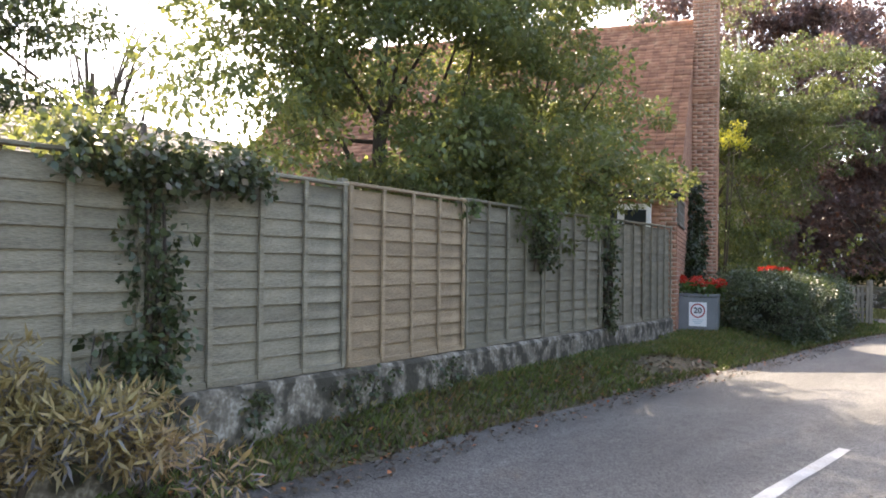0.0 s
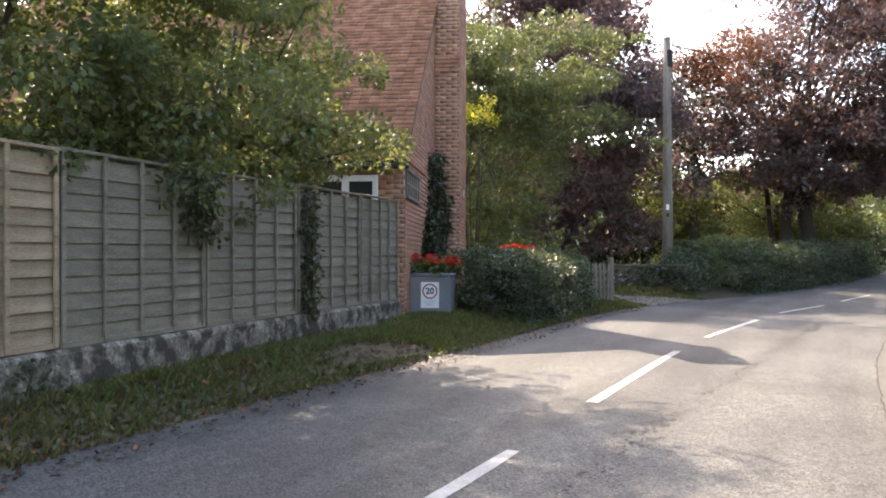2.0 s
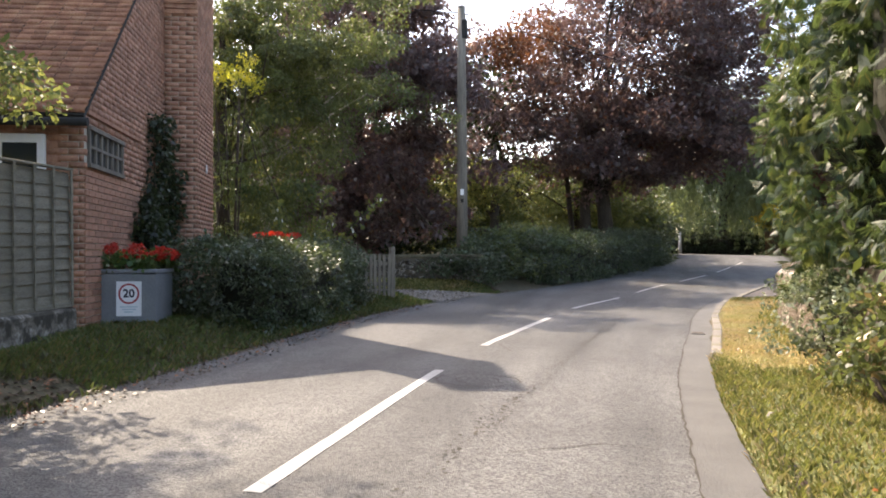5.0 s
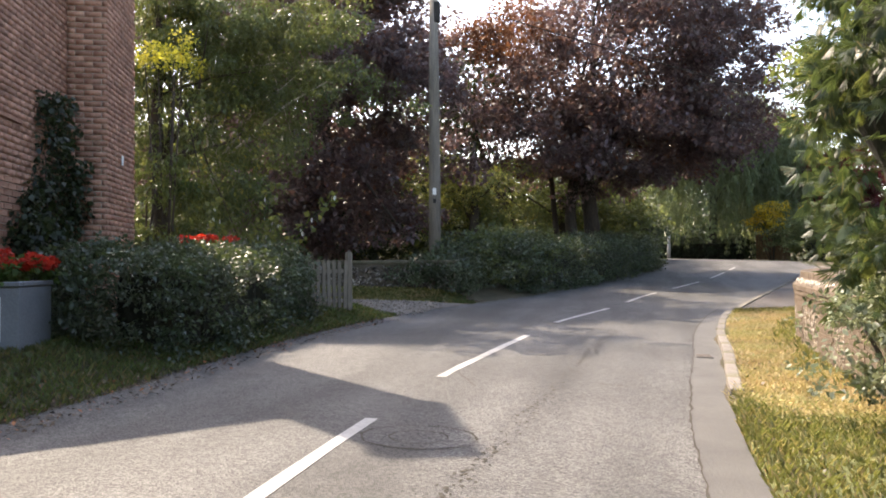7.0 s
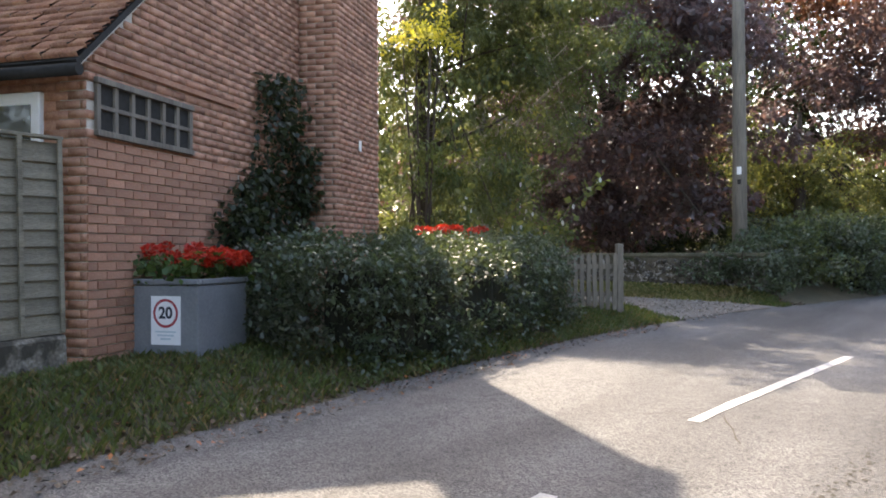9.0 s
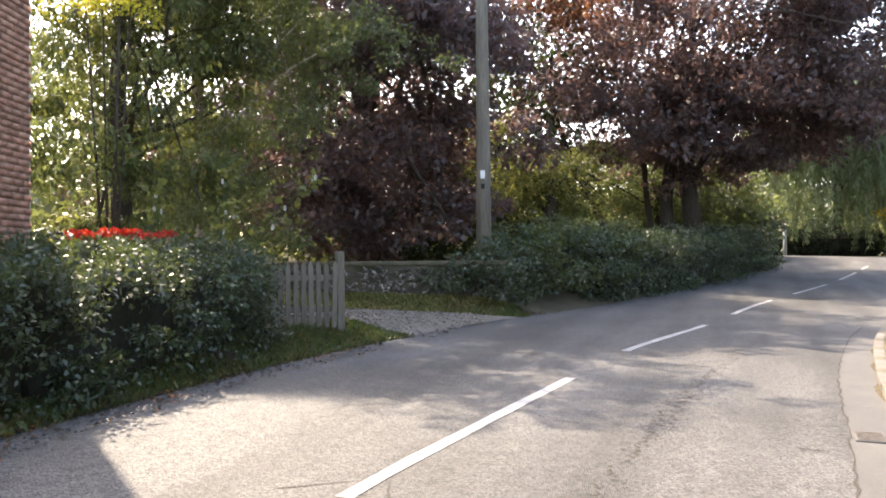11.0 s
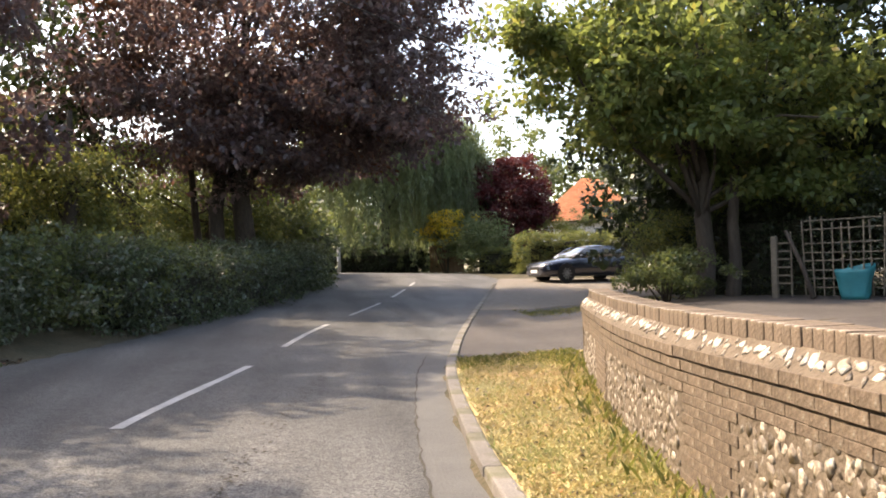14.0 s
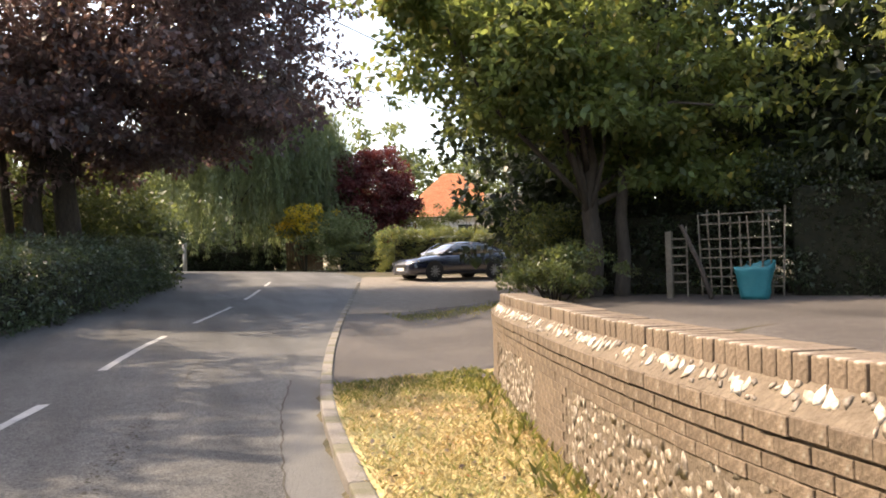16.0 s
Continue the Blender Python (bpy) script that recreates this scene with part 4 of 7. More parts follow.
# ---- drain, cover, cracks, patches ----
M_IRON = surface("rusty_iron", [(0.12, 0.105, 0.09), (0.2, 0.17, 0.14)], scale=20, fine=80, rough=0.8, bump=0.4, metal=0.1)
M_PATCH = asphalt("darker_asphalt_patch", (0.03, 0.029, 0.028), (0.15, 0.145, 0.138), 70.0)
M_CRACK = surface("crack_dirt", [(0.04, 0.036, 0.03), (0.07, 0.062, 0.05)], scale=8, fine=60, rough=1, bump=0.5)
dx0, dy0 = 0.78, 16.9
root = thing("drain_grating", "iron road gully grating beside the kerb", "drain", (dx0, dy0, plane(dx0, dy0)), kind="structure")
part("frame", box((0.2, 0.3, 0.016), pose(0, 0, 0.001), 0.004), M_CHANNEL, root)
for k in range(7):
    part("bar", box((0.16, 0.016, 0.01), pose(0, -0.12 + 0.04 * k, 0.01), 0.003), M_IRON, root)


def blob_patch(name, label, x, y, rx, ry, mat, lift, seed, turn=0.0):
    bm = bmesh.new()
    ring = []
    for k in range(26):
        a = 6.28318 * k / 26
        r = 1 + 0.18 * noise.noise((math.cos(a) * 1.6 + seed, math.sin(a) * 1.6, 0))
        px, py = rx * r * math.copysign(abs(math.cos(a)) ** 0.6, math.cos(a)), ry * r * math.copysign(abs(math.sin(a)) ** 0.6, math.sin(a))
        c, s = math.cos(turn), math.sin(turn)
        ring.append((x + c * px - s * py, y + s * px + c * py))
    vs = [bm.verts.new((a, b, plane(a, b) + lift)) for a, b in ring]
    bm.faces.new(vs)
    return tagged(link_mesh(name, bm, mat), label, "road patch", kind="structure")


blob_patch("road_patch", "rough broken patch round a sunken cover", -1.42, 12.12, 0.36, 0.3, M_PATCH, 0.002, 3)
blob_patch("road_patch", "old trench repair across the lane", -0.2, 6.0, 0.9, 0.12, M_PATCH, 0.005, 6)


def crack(points, w, seed):
    bm = bmesh.new()
    prev = None
    rr = random.Random(seed)
    pts = []
    for (x0, y0), (x1, y1) in zip(points, points[1:]):
        n = max(2, int(math.hypot(x1 - x0, y1 - y0) / 0.12))
        pts += [(x0 + (x1 - x0) * k / n + rr.uniform(-1, 1) * 0.012, y0 + (y1 - y0) * k / n + rr.uniform(-1, 1) * 0.012) for k in range(n)]
    for i in range(len(pts) - 1):
        (x, y), (x2, y2) = pts[i], pts[i + 1]
        d = Vector((x2 - x, y2 - y)).normalized()
        h = w * rr.uniform(0.25, 1.0) / 2
        cur = [bm.verts.new((x - d.y * s * h, y + d.x * s * h, plane(x, y) + 0.004)) for s in (-1, 1)]
        if prev:
            bm.faces.new((prev[0], prev[1], cur[1], cur[0]))
        prev = cur
    return tagged(link_mesh("road_crack", bm, M_CRACK), "dark crack in the asphalt", "crack", kind="structure")


crack([(re_x(y) - 0.33, y) for y in range(3, 27, 2)], 0.022, 1)
crack([(-0.9, 9.6), (-0.2, 10.1), (0.4, 10.0)], 0.012, 3)
crack([(-2.24, 14.55), (-1.92, 14.8), (-1.74, 14.84), (-1.43, 14.11), (-1.2, 14.05)], 0.016, 4)
crack([(-0.34, 14.59), (-0.09, 14.51), (0.2, 14.55)], 0.03, 5)
crack([(0.3, 16.42), (0.52, 16.4), (0.69, 16.59)], 0.026, 6)
crack([(-1.4, 19.4), (-0.5, 19.7), (0.3, 19.5)], 0.011, 7)
crack([(-1.42 + 0.4 * math.cos(a * 0.45), 12.12 + 0.33 * math.sin(a * 0.45)) for a in range(15)], 0.03, 8)
crack([(-1.42 + 0.2 * math.cos(a * 0.45), 12.12 + 0.18 * math.sin(a * 0.45)) for a in range(15)], 0.022, 9)


def seam(points, w, seed):
    """A ragged dark tar joint along the lane, broken into short stretches."""
    rr = random.Random(seed)
    vs, fs = [], []
    for (x0, y0), (x1, y1) in zip(points, points[1:]):
        n = int(math.hypot(x1 - x0, y1 - y0) / 0.05)
        for i in range(n):
            x, y = x0 + (x1 - x0) * i / n, y0 + (y1 - y0) * i / n
            for _ in range(2 if noise.noise((x * 3, y * 0.8, seed)) > -0.1 else 1):
                a, b, r = x + rr.gauss(0, w), y + rr.uniform(-0.03, 0.03), rr.uniform(0.005, 0.018)
                m = len(vs)
                vs += [(a + r * math.cos(q + rr.uniform(-0.4, 0.4)), b + 1.5 * r * math.sin(q), plane(a, b) + 0.003 + 0.0004 * (m % 3)) for q in (0, 1.26, 2.51, 3.77, 5.03)]
                fs.append((m, m + 1, m + 2, m + 3, m + 4))
    return tagged(array_mesh("tar_seam", vs, fs, M_CRACK), "ragged dark tar joint along the lane", "road seam", kind="structure")


seam([(-1.35, 3.0), (-1.15, 8.07), (-0.95, 11.2), (-0.86, 12.5), (-0.7, 15.0), (-0.42, 18.4), (-0.02, 21.2), (0.2, 22.5), (1.0, 27.0)], 0.05, 3)

# ---- gravel entrance ----
tagged(road_strip("gravel_drive", lambda y: -14.0, lambda y: le_x(y) - 0.05, 20.7, 24.2, 0.12, M_GRAVEL, cols=20, step=0.25), "stony gravel entrance drive", "drive", kind="structure")
for ob in [o for o in bpy.data.objects if o.name.startswith("gravel_drive")]:
    for v in ob.data.vertices:
        v.co.z = ground(v.co.x, v.co.y) + 0.012 + 0.012 * noise.noise((v.co.x * 3, v.co.y * 3, 0))
stones = []
M_STONE = surface("loose_gravel", [(0.1, 0.085, 0.07), (0.2, 0.17, 0.14), (0.34, 0.3, 0.25)], scale=9, fine=30, rough=0.8, bump=0.4, island=0.35)
rs = random.Random(8)
for _ in range(1400):
    x, y = rs.uniform(-9, -3.9), rs.uniform(20.9, 24.1)
    stones.append((pose(x, y, ground(x, y) + 0.02, rs.uniform(0, 90), 0, rs.uniform(0, 360)), (rs.uniform(0.012, 0.035), rs.uniform(0.012, 0.03), 0.012)))
flint_stuff("loose_stone", stones, M_STONE, None, 9, "loose pale stones on the gravel drive")["category"] = "stones"

# ---- flint wall beyond the drive ----
bm = box((7.6, 0.35, 1.1), pose(-7.9, 25.2, 0.67, 0, 0, 2), 0.03, 2)
# Mortar darkened: the trees' shade is put into its colour; green stain is moss.
FWALL = tagged(link_mesh("flint_wall", bm, surface("old_mortar_with_shade", [(0.07, 0.06, 0.045), (0.16, 0.135, 0.1)], scale=3, fine=30, rough=0.95, bump=0.9, bump_scale=15, stain=(0.04, 0.05, 0.02), stain_scale=1.5)), "old mossy flint wall beyond the drive", "wall", kind="structure")
fsp = []
for _ in range(900):
    u, z = rs.uniform(-4.7, 2.75), rs.uniform(0.3, 1.17)
    fsp.append((pose(-6.9, 25.2, 0, 0, 0, 2) @ pose(u, -0.175, z, 0, rs.uniform(0, 180), 0), (rs.uniform(0.03, 0.08), 0.025, rs.uniform(0.025, 0.05))))
M_OLDFLINT = surface("mossy_flint", [(0.04, 0.035, 0.03), (0.12, 0.1, 0.08), (0.4, 0.37, 0.34)], scale=6, fine=30, rough=0.6, bump=0.4, island=0.5)
flint_stuff("flint", fsp, M_OLDFLINT, FWALL, 10, "dark and pale flints")
part("coping", box((7.7, 0.42, 0.09), pose(-7.9, 25.2, 1.25, 0, 0, 2), 0.03, 2), surface("mossy_coping", [(0.06, 0.06, 0.035), (0.15, 0.13, 0.09)], scale=4, fine=30, rough=0.95, bump=0.8), FWALL)

# ---- picket fence ----
PA, PB = Vector((-6.15, 18.75)), Vector((-4.85, 20.15))
pl = (PB - PA).length
PICKET = thing("picket_fence", "short weathered grey picket fence", "picket fence", (PA.x, PA.y, 0.48), math.degrees(math.atan2(PB.y - PA.y, PB.x - PA.x)))
for z in (0.22, 0.62):
    part("rail", box((pl, 0.035, 0.07), pose(pl / 2, 0.03, z), 0.005), M_PICKET, PICKET)
for k in range(19):
    bm = bmesh.new()
    w, h = 0.062, 0.86 + rs.uniform(-0.02, 0.02)
    pts = [(-w / 2, 0), (w / 2, 0), (w / 2, h - 0.06), (0, h), (-w / 2, h - 0.06)]
    a = [bm.verts.new((x, -0.01, z)) for x, z in pts]
    b = [bm.verts.new((x, 0.01, z)) for x, z in pts]
    bm.faces.new(a)
    bm.faces.new(b[::-1])
    for i in range(5):
        bm.faces.new((a[i], b[i], b[(i + 1) % 5], a[(i + 1) % 5]))
    bmesh.ops.recalc_face_normals(bm, faces=bm.faces)
    ob = part("picket", bm, M_PICKET, PICKET)
    ob.matrix_basis = pose(0.03 + (pl - 0.12) * k / 18, 0, -0.02, rs.uniform(-2, 2), rs.uniform(-1.5, 1.5), 0)
part("post", box((0.1, 0.1, 1.35), pose(pl, 0.02, 0.28), 0.012), M_PICKET, PICKET)
part("post", box((0.1, 0.1, 1.35), pose(0, 0.05, 0.28), 0.012), M_PICKET, PICKET)

# ---- telegraph pole and wires ----
M_METAL = surface("galvanised_metal", [(0.3, 0.3, 0.3), (0.45, 0.45, 0.45)], scale=10, fine=60, rough=0.5, bump=0.2, metal=0.8)
PX, PY = -4.75, 25.9
root = thing("telegraph_pole", "weathered wooden telegraph pole", "telegraph pole", (PX, PY, ground(PX, PY)))
part("shaft", add_tube(bmesh.new(), [(0, 0, -0.4), (0.01, 0, 2.5), (0.0, 0.01, 5), (0, 0, 7.35)], [0.155, 0.14, 0.125, 0.105], 14), M_POLE, root)
part("cap", add_tube(bmesh.new(), [(0, 0, 7.35), (0, 0, 7.4)], [0.115, 0.1], 14), M_METAL, root)
part("bracket", box((0.14, 0.16, 0.5), pose(0.09, -0.02, 6.75), 0.01), M_DARK, root)
part("number_plate", box((0.09, 0.012, 0.16), pose(0.04, -0.145, 2.35), 0.002), M_WHITE, root, "small white pole plate")
part("warning_plate", box((0.07, 0.012, 0.1), pose(0.04, -0.145, 2.12), 0.002), M_DARK, root)


def cable(a, b, sag, r, label):
    a, b = Vector(a), Vector(b)
    pts = [a.lerp(b, k / 16) - Vector((0, 0, sag * 4 * (k / 16) * (1 - k / 16))) for k in range(17)]
    bm = add_tube(bmesh.new(), [p - a for p in pts], [r] * 17, 5)
    ob = link_mesh("overhead_cable", bm, M_DARK)
    ob.location = a
    return tagged(ob, label, "cable")


top = Vector((PX, PY, ground(PX, PY) + 7.2))
cable(top, (-22, 18, 10.5), 0.6, 0.012, "thin dark overhead wire from the pole")
cable(top, (18, 40, 5.2), 0.8, 0.012, "thin dark overhead wire from the pole")
cable((-20, 64, 21.5), (40, 48, 3.5), 0.6, 0.03, "dark overhead cable high across the sky")
cable((-20, 64, 20.3), (40, 48, 2.3), 0.6, 0.03, "dark overhead cable high across the sky")

# ---- planter with geraniums and sign ----
M_SLATE = surface("slate_grey_planter", [(0.13, 0.14, 0.15), (0.19, 0.2, 0.21)], scale=3, fine=40, rough=0.6, bump=0.2)
L_RED = leaf_material("geranium_petals", (0.5, 0.02, 0.015), (0.75, 0.06, 0.03), (0.8, 0.08, 0.03), through_mix=0.3)
L_GERAN = leaf_material("geranium_leaves", (0.03, 0.07, 0.02), (0.08, 0.14, 0.04), (0.25, 0.35, 0.05), through_mix=0.3)
L_PALE = leaf_material("white_petals", (0.6, 0.58, 0.55), (0.8, 0.78, 0.75), (0.8, 0.78, 0.7), through_mix=0.3)
M_STICKER = surface("printed_sheet", [(0.7, 0.71, 0.72), (0.78, 0.78, 0.79)], scale=4, fine=30, rough=0.4, bump=0.05)
M_SIGNRED = surface("sign_ring", [(0.3, 0.03, 0.04), (0.4, 0.05, 0.06)], scale=4, fine=30, rough=0.4, bump=0.0)
M_INK = surface("dark_ink", [(0.02, 0.025, 0.04), (0.03, 0.035, 0.05)], scale=4, fine=30, rough=0.4, bump=0.0)
M_CYAN = surface("pale_blue_print", [(0.4, 0.5, 0.56), (0.48, 0.56, 0.6)], scale=4, fine=30, rough=0.4, bump=0.0)


def planter(at, turn, w, d, h, sign, seed):
    root = thing("planter", "slate grey square planter full of red geraniums" + (" with a speed sticker" if sign else ""), "planter", at, turn)
    bm = bmesh.new()
    o, i = 0.0, 0.04
    for z0, z1 in ((0, h),):
        add_box(bm, (w, d, h - 0.04), pose(0, 0, (h - 0.04) / 2 - 0.02), 0.015, 2)
    part("tub", bm, M_SLATE, root)
    for sx, sy, lx, ly in ((0, -1, w + 0.03, 0.06), (0, 1, w + 0.03, 0.06), (-1, 0, 0.06, d - 0.09), (1, 0, 0.06, d - 0.09)):
        part("rim", box((lx, ly, 0.05), pose(sx * (w / 2 - 0.015), sy * (d / 2 - 0.015), h - 0.03), 0.01), M_SLATE, root)
    part("soil", box((w - 0.1, d - 0.1, 0.02), pose(0, 0, h - 0.035)), M_SOIL, root)
    if sign:
        st = part("sticker", box((0.29, 0.004, 0.41), pose(0.02, -d / 2 - 0.004, h * 0.5), 0.001), M_STICKER, root, "white sheet with a 20 sign")
        bm = bmesh.new()
        for k in range(36):
            a0, a1 = 6.28318 * k / 36, 6.28318 * (k + 1) / 36
            q = [bm.verts.new((r * math.cos(a), 0, r * math.sin(a))) for r, a in ((0.122, a0), (0.122, a1), (0.1, a1), (0.1, a0))]
            bm.faces.new(q)
        ring = part("ring", bm, M_SIGNRED, st)
        ring.matrix_basis = pose(0.02, -d / 2 - 0.0075, h * 0.5 + 0.06)
        cu = bpy.data.curves.new("number", "FONT")
        cu.body, cu.size, cu.align_x, cu.align_y, cu.extrude, cu.offset = "20", 0.135, "CENTER", "CENTER", 0.0008, 0.004
        num = new("number", cu)
        num.data.materials.append(M_INK)
        num.parent = st
        num.matrix_basis = pose(0.02, -d / 2 - 0.0085, h * 0.5 + 0.06, 90, 0, 0)
        for k, (bw, bz, mat) in enumerate(((0.2, -0.095, M_CYAN), (0.16, -0.125, M_CYAN), (0.1, -0.155, M_CYAN))):
            part("text_line", box((bw, 0.002, 0.014), pose(0.02, -d / 2 - 0.0075, h * 0.5 + bz)), mat, st)
    rg = np.random.default_rng(seed)
    cl = [(rg.uniform(-w, w) * 0.55, rg.uniform(-d, d) * 0.5, h + rg.uniform(0.0, 0.16), 0.09) for _ in range(26)]
    leaf_cloud("leaves", cl, 26, 0.07, L_GERAN, seed, root, long=1.2)
    for k in range(16):
        c = (rg.uniform(-w, w) * 0.6, rg.uniform(-d, d) * 0.55, h + rg.uniform(0.14, 0.28), 0.065)
        bm = add_tube(bmesh.new(), [(c[0] * 0.7, c[1] * 0.7, h - 0.04), (c[0], c[1], c[2])], [0.004, 0.003], 4)
        part("stem", bm, L_GERAN, root)
        leaf_cloud("flower_head", [c], 90, 0.042, L_RED, seed + k, root, long=1.1, droop=0)
    return root


planter((-5.98, 13.49, ground(-5.98, 13.49) - 0.05), 19, 0.66, 0.76, 1.15 - ground(-5.98, 13.49), True, 61)
planter((-6.15, 17.7, ground(-6.15, 17.7) - 0.02), 100, 1.5, 0.4, 0.88, False, 64)

# ---- trees behind the fence and round the cottage ----
tree("garden_tree", "leafy green tree leaning over the fence", (-6.6, 6.3, 0.35), 3.2, 0.13, [((-6.4, 6.3, 3.8), (1.5, 2.0, 2.6), 380, 0.38), ((-6.5, 5.3, 4.6), (1.1, 1.2, 1.6), 100, 0.34), ((-5.4, 6.6, 2.6), (0.7, 1.3, 0.8), 50, 0.3), ((-6.2, 8.3, 6.3), (1.5, 2.1, 1.0), 110, 0.34)], L_GREEN, 13, size=0.08, per=120, extra=[(0.4, L_LIGHT)], bough=6)
tree("garden_tree", "light green tree beside the cottage roof", (-6.9, 9.5, 0.4), 3.0, 0.12, [((-6.5, 9.4, 3.4), (1.1, 1.6, 2.0), 230, 0.34), ((-6.3, 10.1, 2.7), (0.5, 0.7, 0.6), 34, 0.28), ((-5.8, 7.6, 2.4), (0.45, 0.9, 0.5), 30, 0.25), ((-6.8, 11.0, 6.5), (1.2, 1.5, 0.8), 70, 0.3)], L_GREEN, 14, size=0.08, per=110, extra=[(0.5, L_LIGHT)], bough=6)
tree("garden_tree", "yellow-tinged young tree behind the fence", (-6.5, 3.4, 0.35), 2.2, 0.07, [((-6.2, 3.6, 2.0), (1.2, 1.9, 0.55), 60, 0.28), ((-6.1, 4.2, 2.9), (0.4, 0.5, 0.8), 12, 0.24)], L_LIGHT, 15, size=0.075, per=75, extra=[(0.3, L_GREEN)])
tree("dark_conifer", "dark evergreen beyond the fence", (-12.2, 3.6, 0.2), 5.5, 0.2, [((-12.2, 3.6, 3.6), (1.6, 1.9, 3.6), 150, 0.45)], L_DARK_SHADED, 16, size=0.1, per=110)
bare = thing("bare_tree", "leafless dead tree with forked grey branches", "tree", (-12.6, 5.7, 0.2))
bt = [(Vector((random.Random(70 + k).uniform(-1.6, 1.6), random.Random(170 + k).uniform(-1.4, 2.0), random.Random(270 + k).uniform(3.0, 6.5)))) for k in range(26)]
add_limbs(bare, (0, 0, 0), 4.2, 0.12, bt, 5)

# outbuilding roof seen over the fence
ob_root = thing("outbuilding", "low outbuilding with a grey tiled roof", "building", (-16.0, 8.5, 0.1), 12)
M_SLATE_ROOF = surface("grey_roof_tile", [(0.16, 0.14, 0.12), (0.27, 0.24, 0.2)], scale=3, fine=40, rough=0.85, bump=0.4, island=0.2)
for sx in (-1.7, 1.7):
    part("wall", box((0.2, 7.6, 2.6), pose(sx, 0, 1.3)), M_BRICK_STUFF, ob_root)
for sy in (-3.7, 3.7):
    part("end_wall", box((3.2, 0.2, 2.6), pose(0, sy, 1.3)), M_BRICK_STUFF, ob_root)
for side in (-1, 1):
    vs, fs = [], []
    for k in range(16):
        for j in range(34):
            d0, d1, y0, y1 = k * 0.15, k * 0.15 + 0.19, -3.9 + j * 0.23, -3.9 + j * 0.23 + 0.22
            for d, l in ((d0, 0.02), (d1, 0.0)):
                for y in (y0, y1):
                    vs.append((side * (2.0 - d * 0.83), y, 2.5 + d * 0.72 + l))
            n = len(vs) - 4
            fs.append((n, n + 1, n + 3, n + 2))
    rf = array_mesh("roof", vs, fs, M_SLATE_ROOF)
    rf.parent = ob_root
    tagged(rf, "weathered grey tiles", kind="stuff")

# ---- ivy on the fence ----
L_IVY = leaf_material("ivy_leaves", (0.02, 0.035, 0.016), (0.07, 0.09, 0.04), (0.2, 0.24, 0.06), through_mix=0.25, gloss=0.5, odd=(0.12, 0.09, 0.05), odd_share=0.12)


def ivy(y0, y1, z0, z1, count, seed, label, size=0.05):
    rr = random.Random(seed)
    o = Vector((fence_x((y0 + y1) / 2) + 0.06, (y0 + y1) / 2, ground(fence_x(y0) + 0.2, y0)))
    root = thing("ivy", label, "ivy", o)
    cl = []
    for _ in range(count):
        y = rr.uniform(y0, y1)
        cl.append((fence_x(y) + 0.07 + rr.uniform(-0.02, 0.05) - o.x, y - o.y, rr.uniform(z0, z1) - o.z, rr.uniform(0.06, 0.14)))
    for k in range(2 if z1 - z0 < 1 else 0):
        y = y0 + (y1 - y0) * (0.3 + 0.4 * k) - o.y
        part("stem", add_tube(bmesh.new(), [(0.015, y - 0.04, z0 - o.z - 0.03), (0.03, y, (z0 + z1) / 2 - o.z), (0.015, y + 0.05, z1 - o.z - 0.02)], [0.009, 0.007, 0.004], 5), M_BARK, root)
    for k in range(3 if z1 - z0 > 1 else 0):
        y = (y0 + y1) / 2 + (k - 1) * 0.05
        part("stem", add_tube(bmesh.new(), [(0.0, y - o.y, -0.05), (0.02, y - o.y + 0.05, (z1 - o.z) * 0.5), (0.0, y - o.y, z1 - o.z)], [0.02, 0.015, 0.008], 5), M_BARK, root)
    leaf_cloud("leaves", cl, 22, size, L_IVY, seed, root, long=1.2, droop=0.7)
    return root


ivy(2.13, 2.42, 0.2, 1.9, 95, 81, "ivy climbing a fence joint from the ground")
ivy(1.7, 3.1, 1.78, 2.02, 90, 82, "dark ivy mass over the fence top")
ivy(1.85, 1.98, 0.2, 0.95, 14, 83, "small ivy sprig on the fence")
ivy(9.25, 9.5, 0.65, 2.1, 50, 84, "ivy climbing a fence joint")
ivy(7.1, 7.5, 1.4, 2.05, 32, 85, "leafy shoots hanging over the fence")

ivy(2.95, 3.15, 0.28, 0.5, 10, 87, "dead ivy stubs on the base wall", 0.04)
ivy(3.7, 4.5, 0.3, 0.52, 24, 88, "dead ivy along the base wall", 0.04)
ivy(5.0, 5.6, 0.32, 0.54, 14, 89, "dead ivy along the base wall", 0.04)

# creeper on the gable
rr = random.Random(90)
o = HM @ Vector((0.1, 3.0, 0.3))
root = thing("creeper", "dark climbing creeper on the cottage gable", "climbing plant", o)
cl = []
for _ in range(330):
    u = rr.uniform(1.9, 3.8)
    z = rr.uniform(0.2, 3.1 if 2.7 < u < 3.5 else 2.3) * (0.6 + 0.4 * min(1, (u - 1.7)))
    p = HM @ Vector((rr.uniform(0.04, 0.16), u, 0.2 + z)) - o
    cl.append((p.x, p.y, p.z, rr.uniform(0.1, 0.22)))
for k in range(5):
    p = Vector(cl[k * 7][:3])
    part("stem", add_tube(bmesh.new(), [(0, 0, -0.3), (p.x * 0.6, p.y * 0.6, p.z * 0.5), p], [0.025, 0.018, 0.008], 5), M_BARK, root)
leaf_cloud("leaves", cl, 26, 0.08, L_DARK_SHADED, 91, root, long=1.4, droop=0.8)

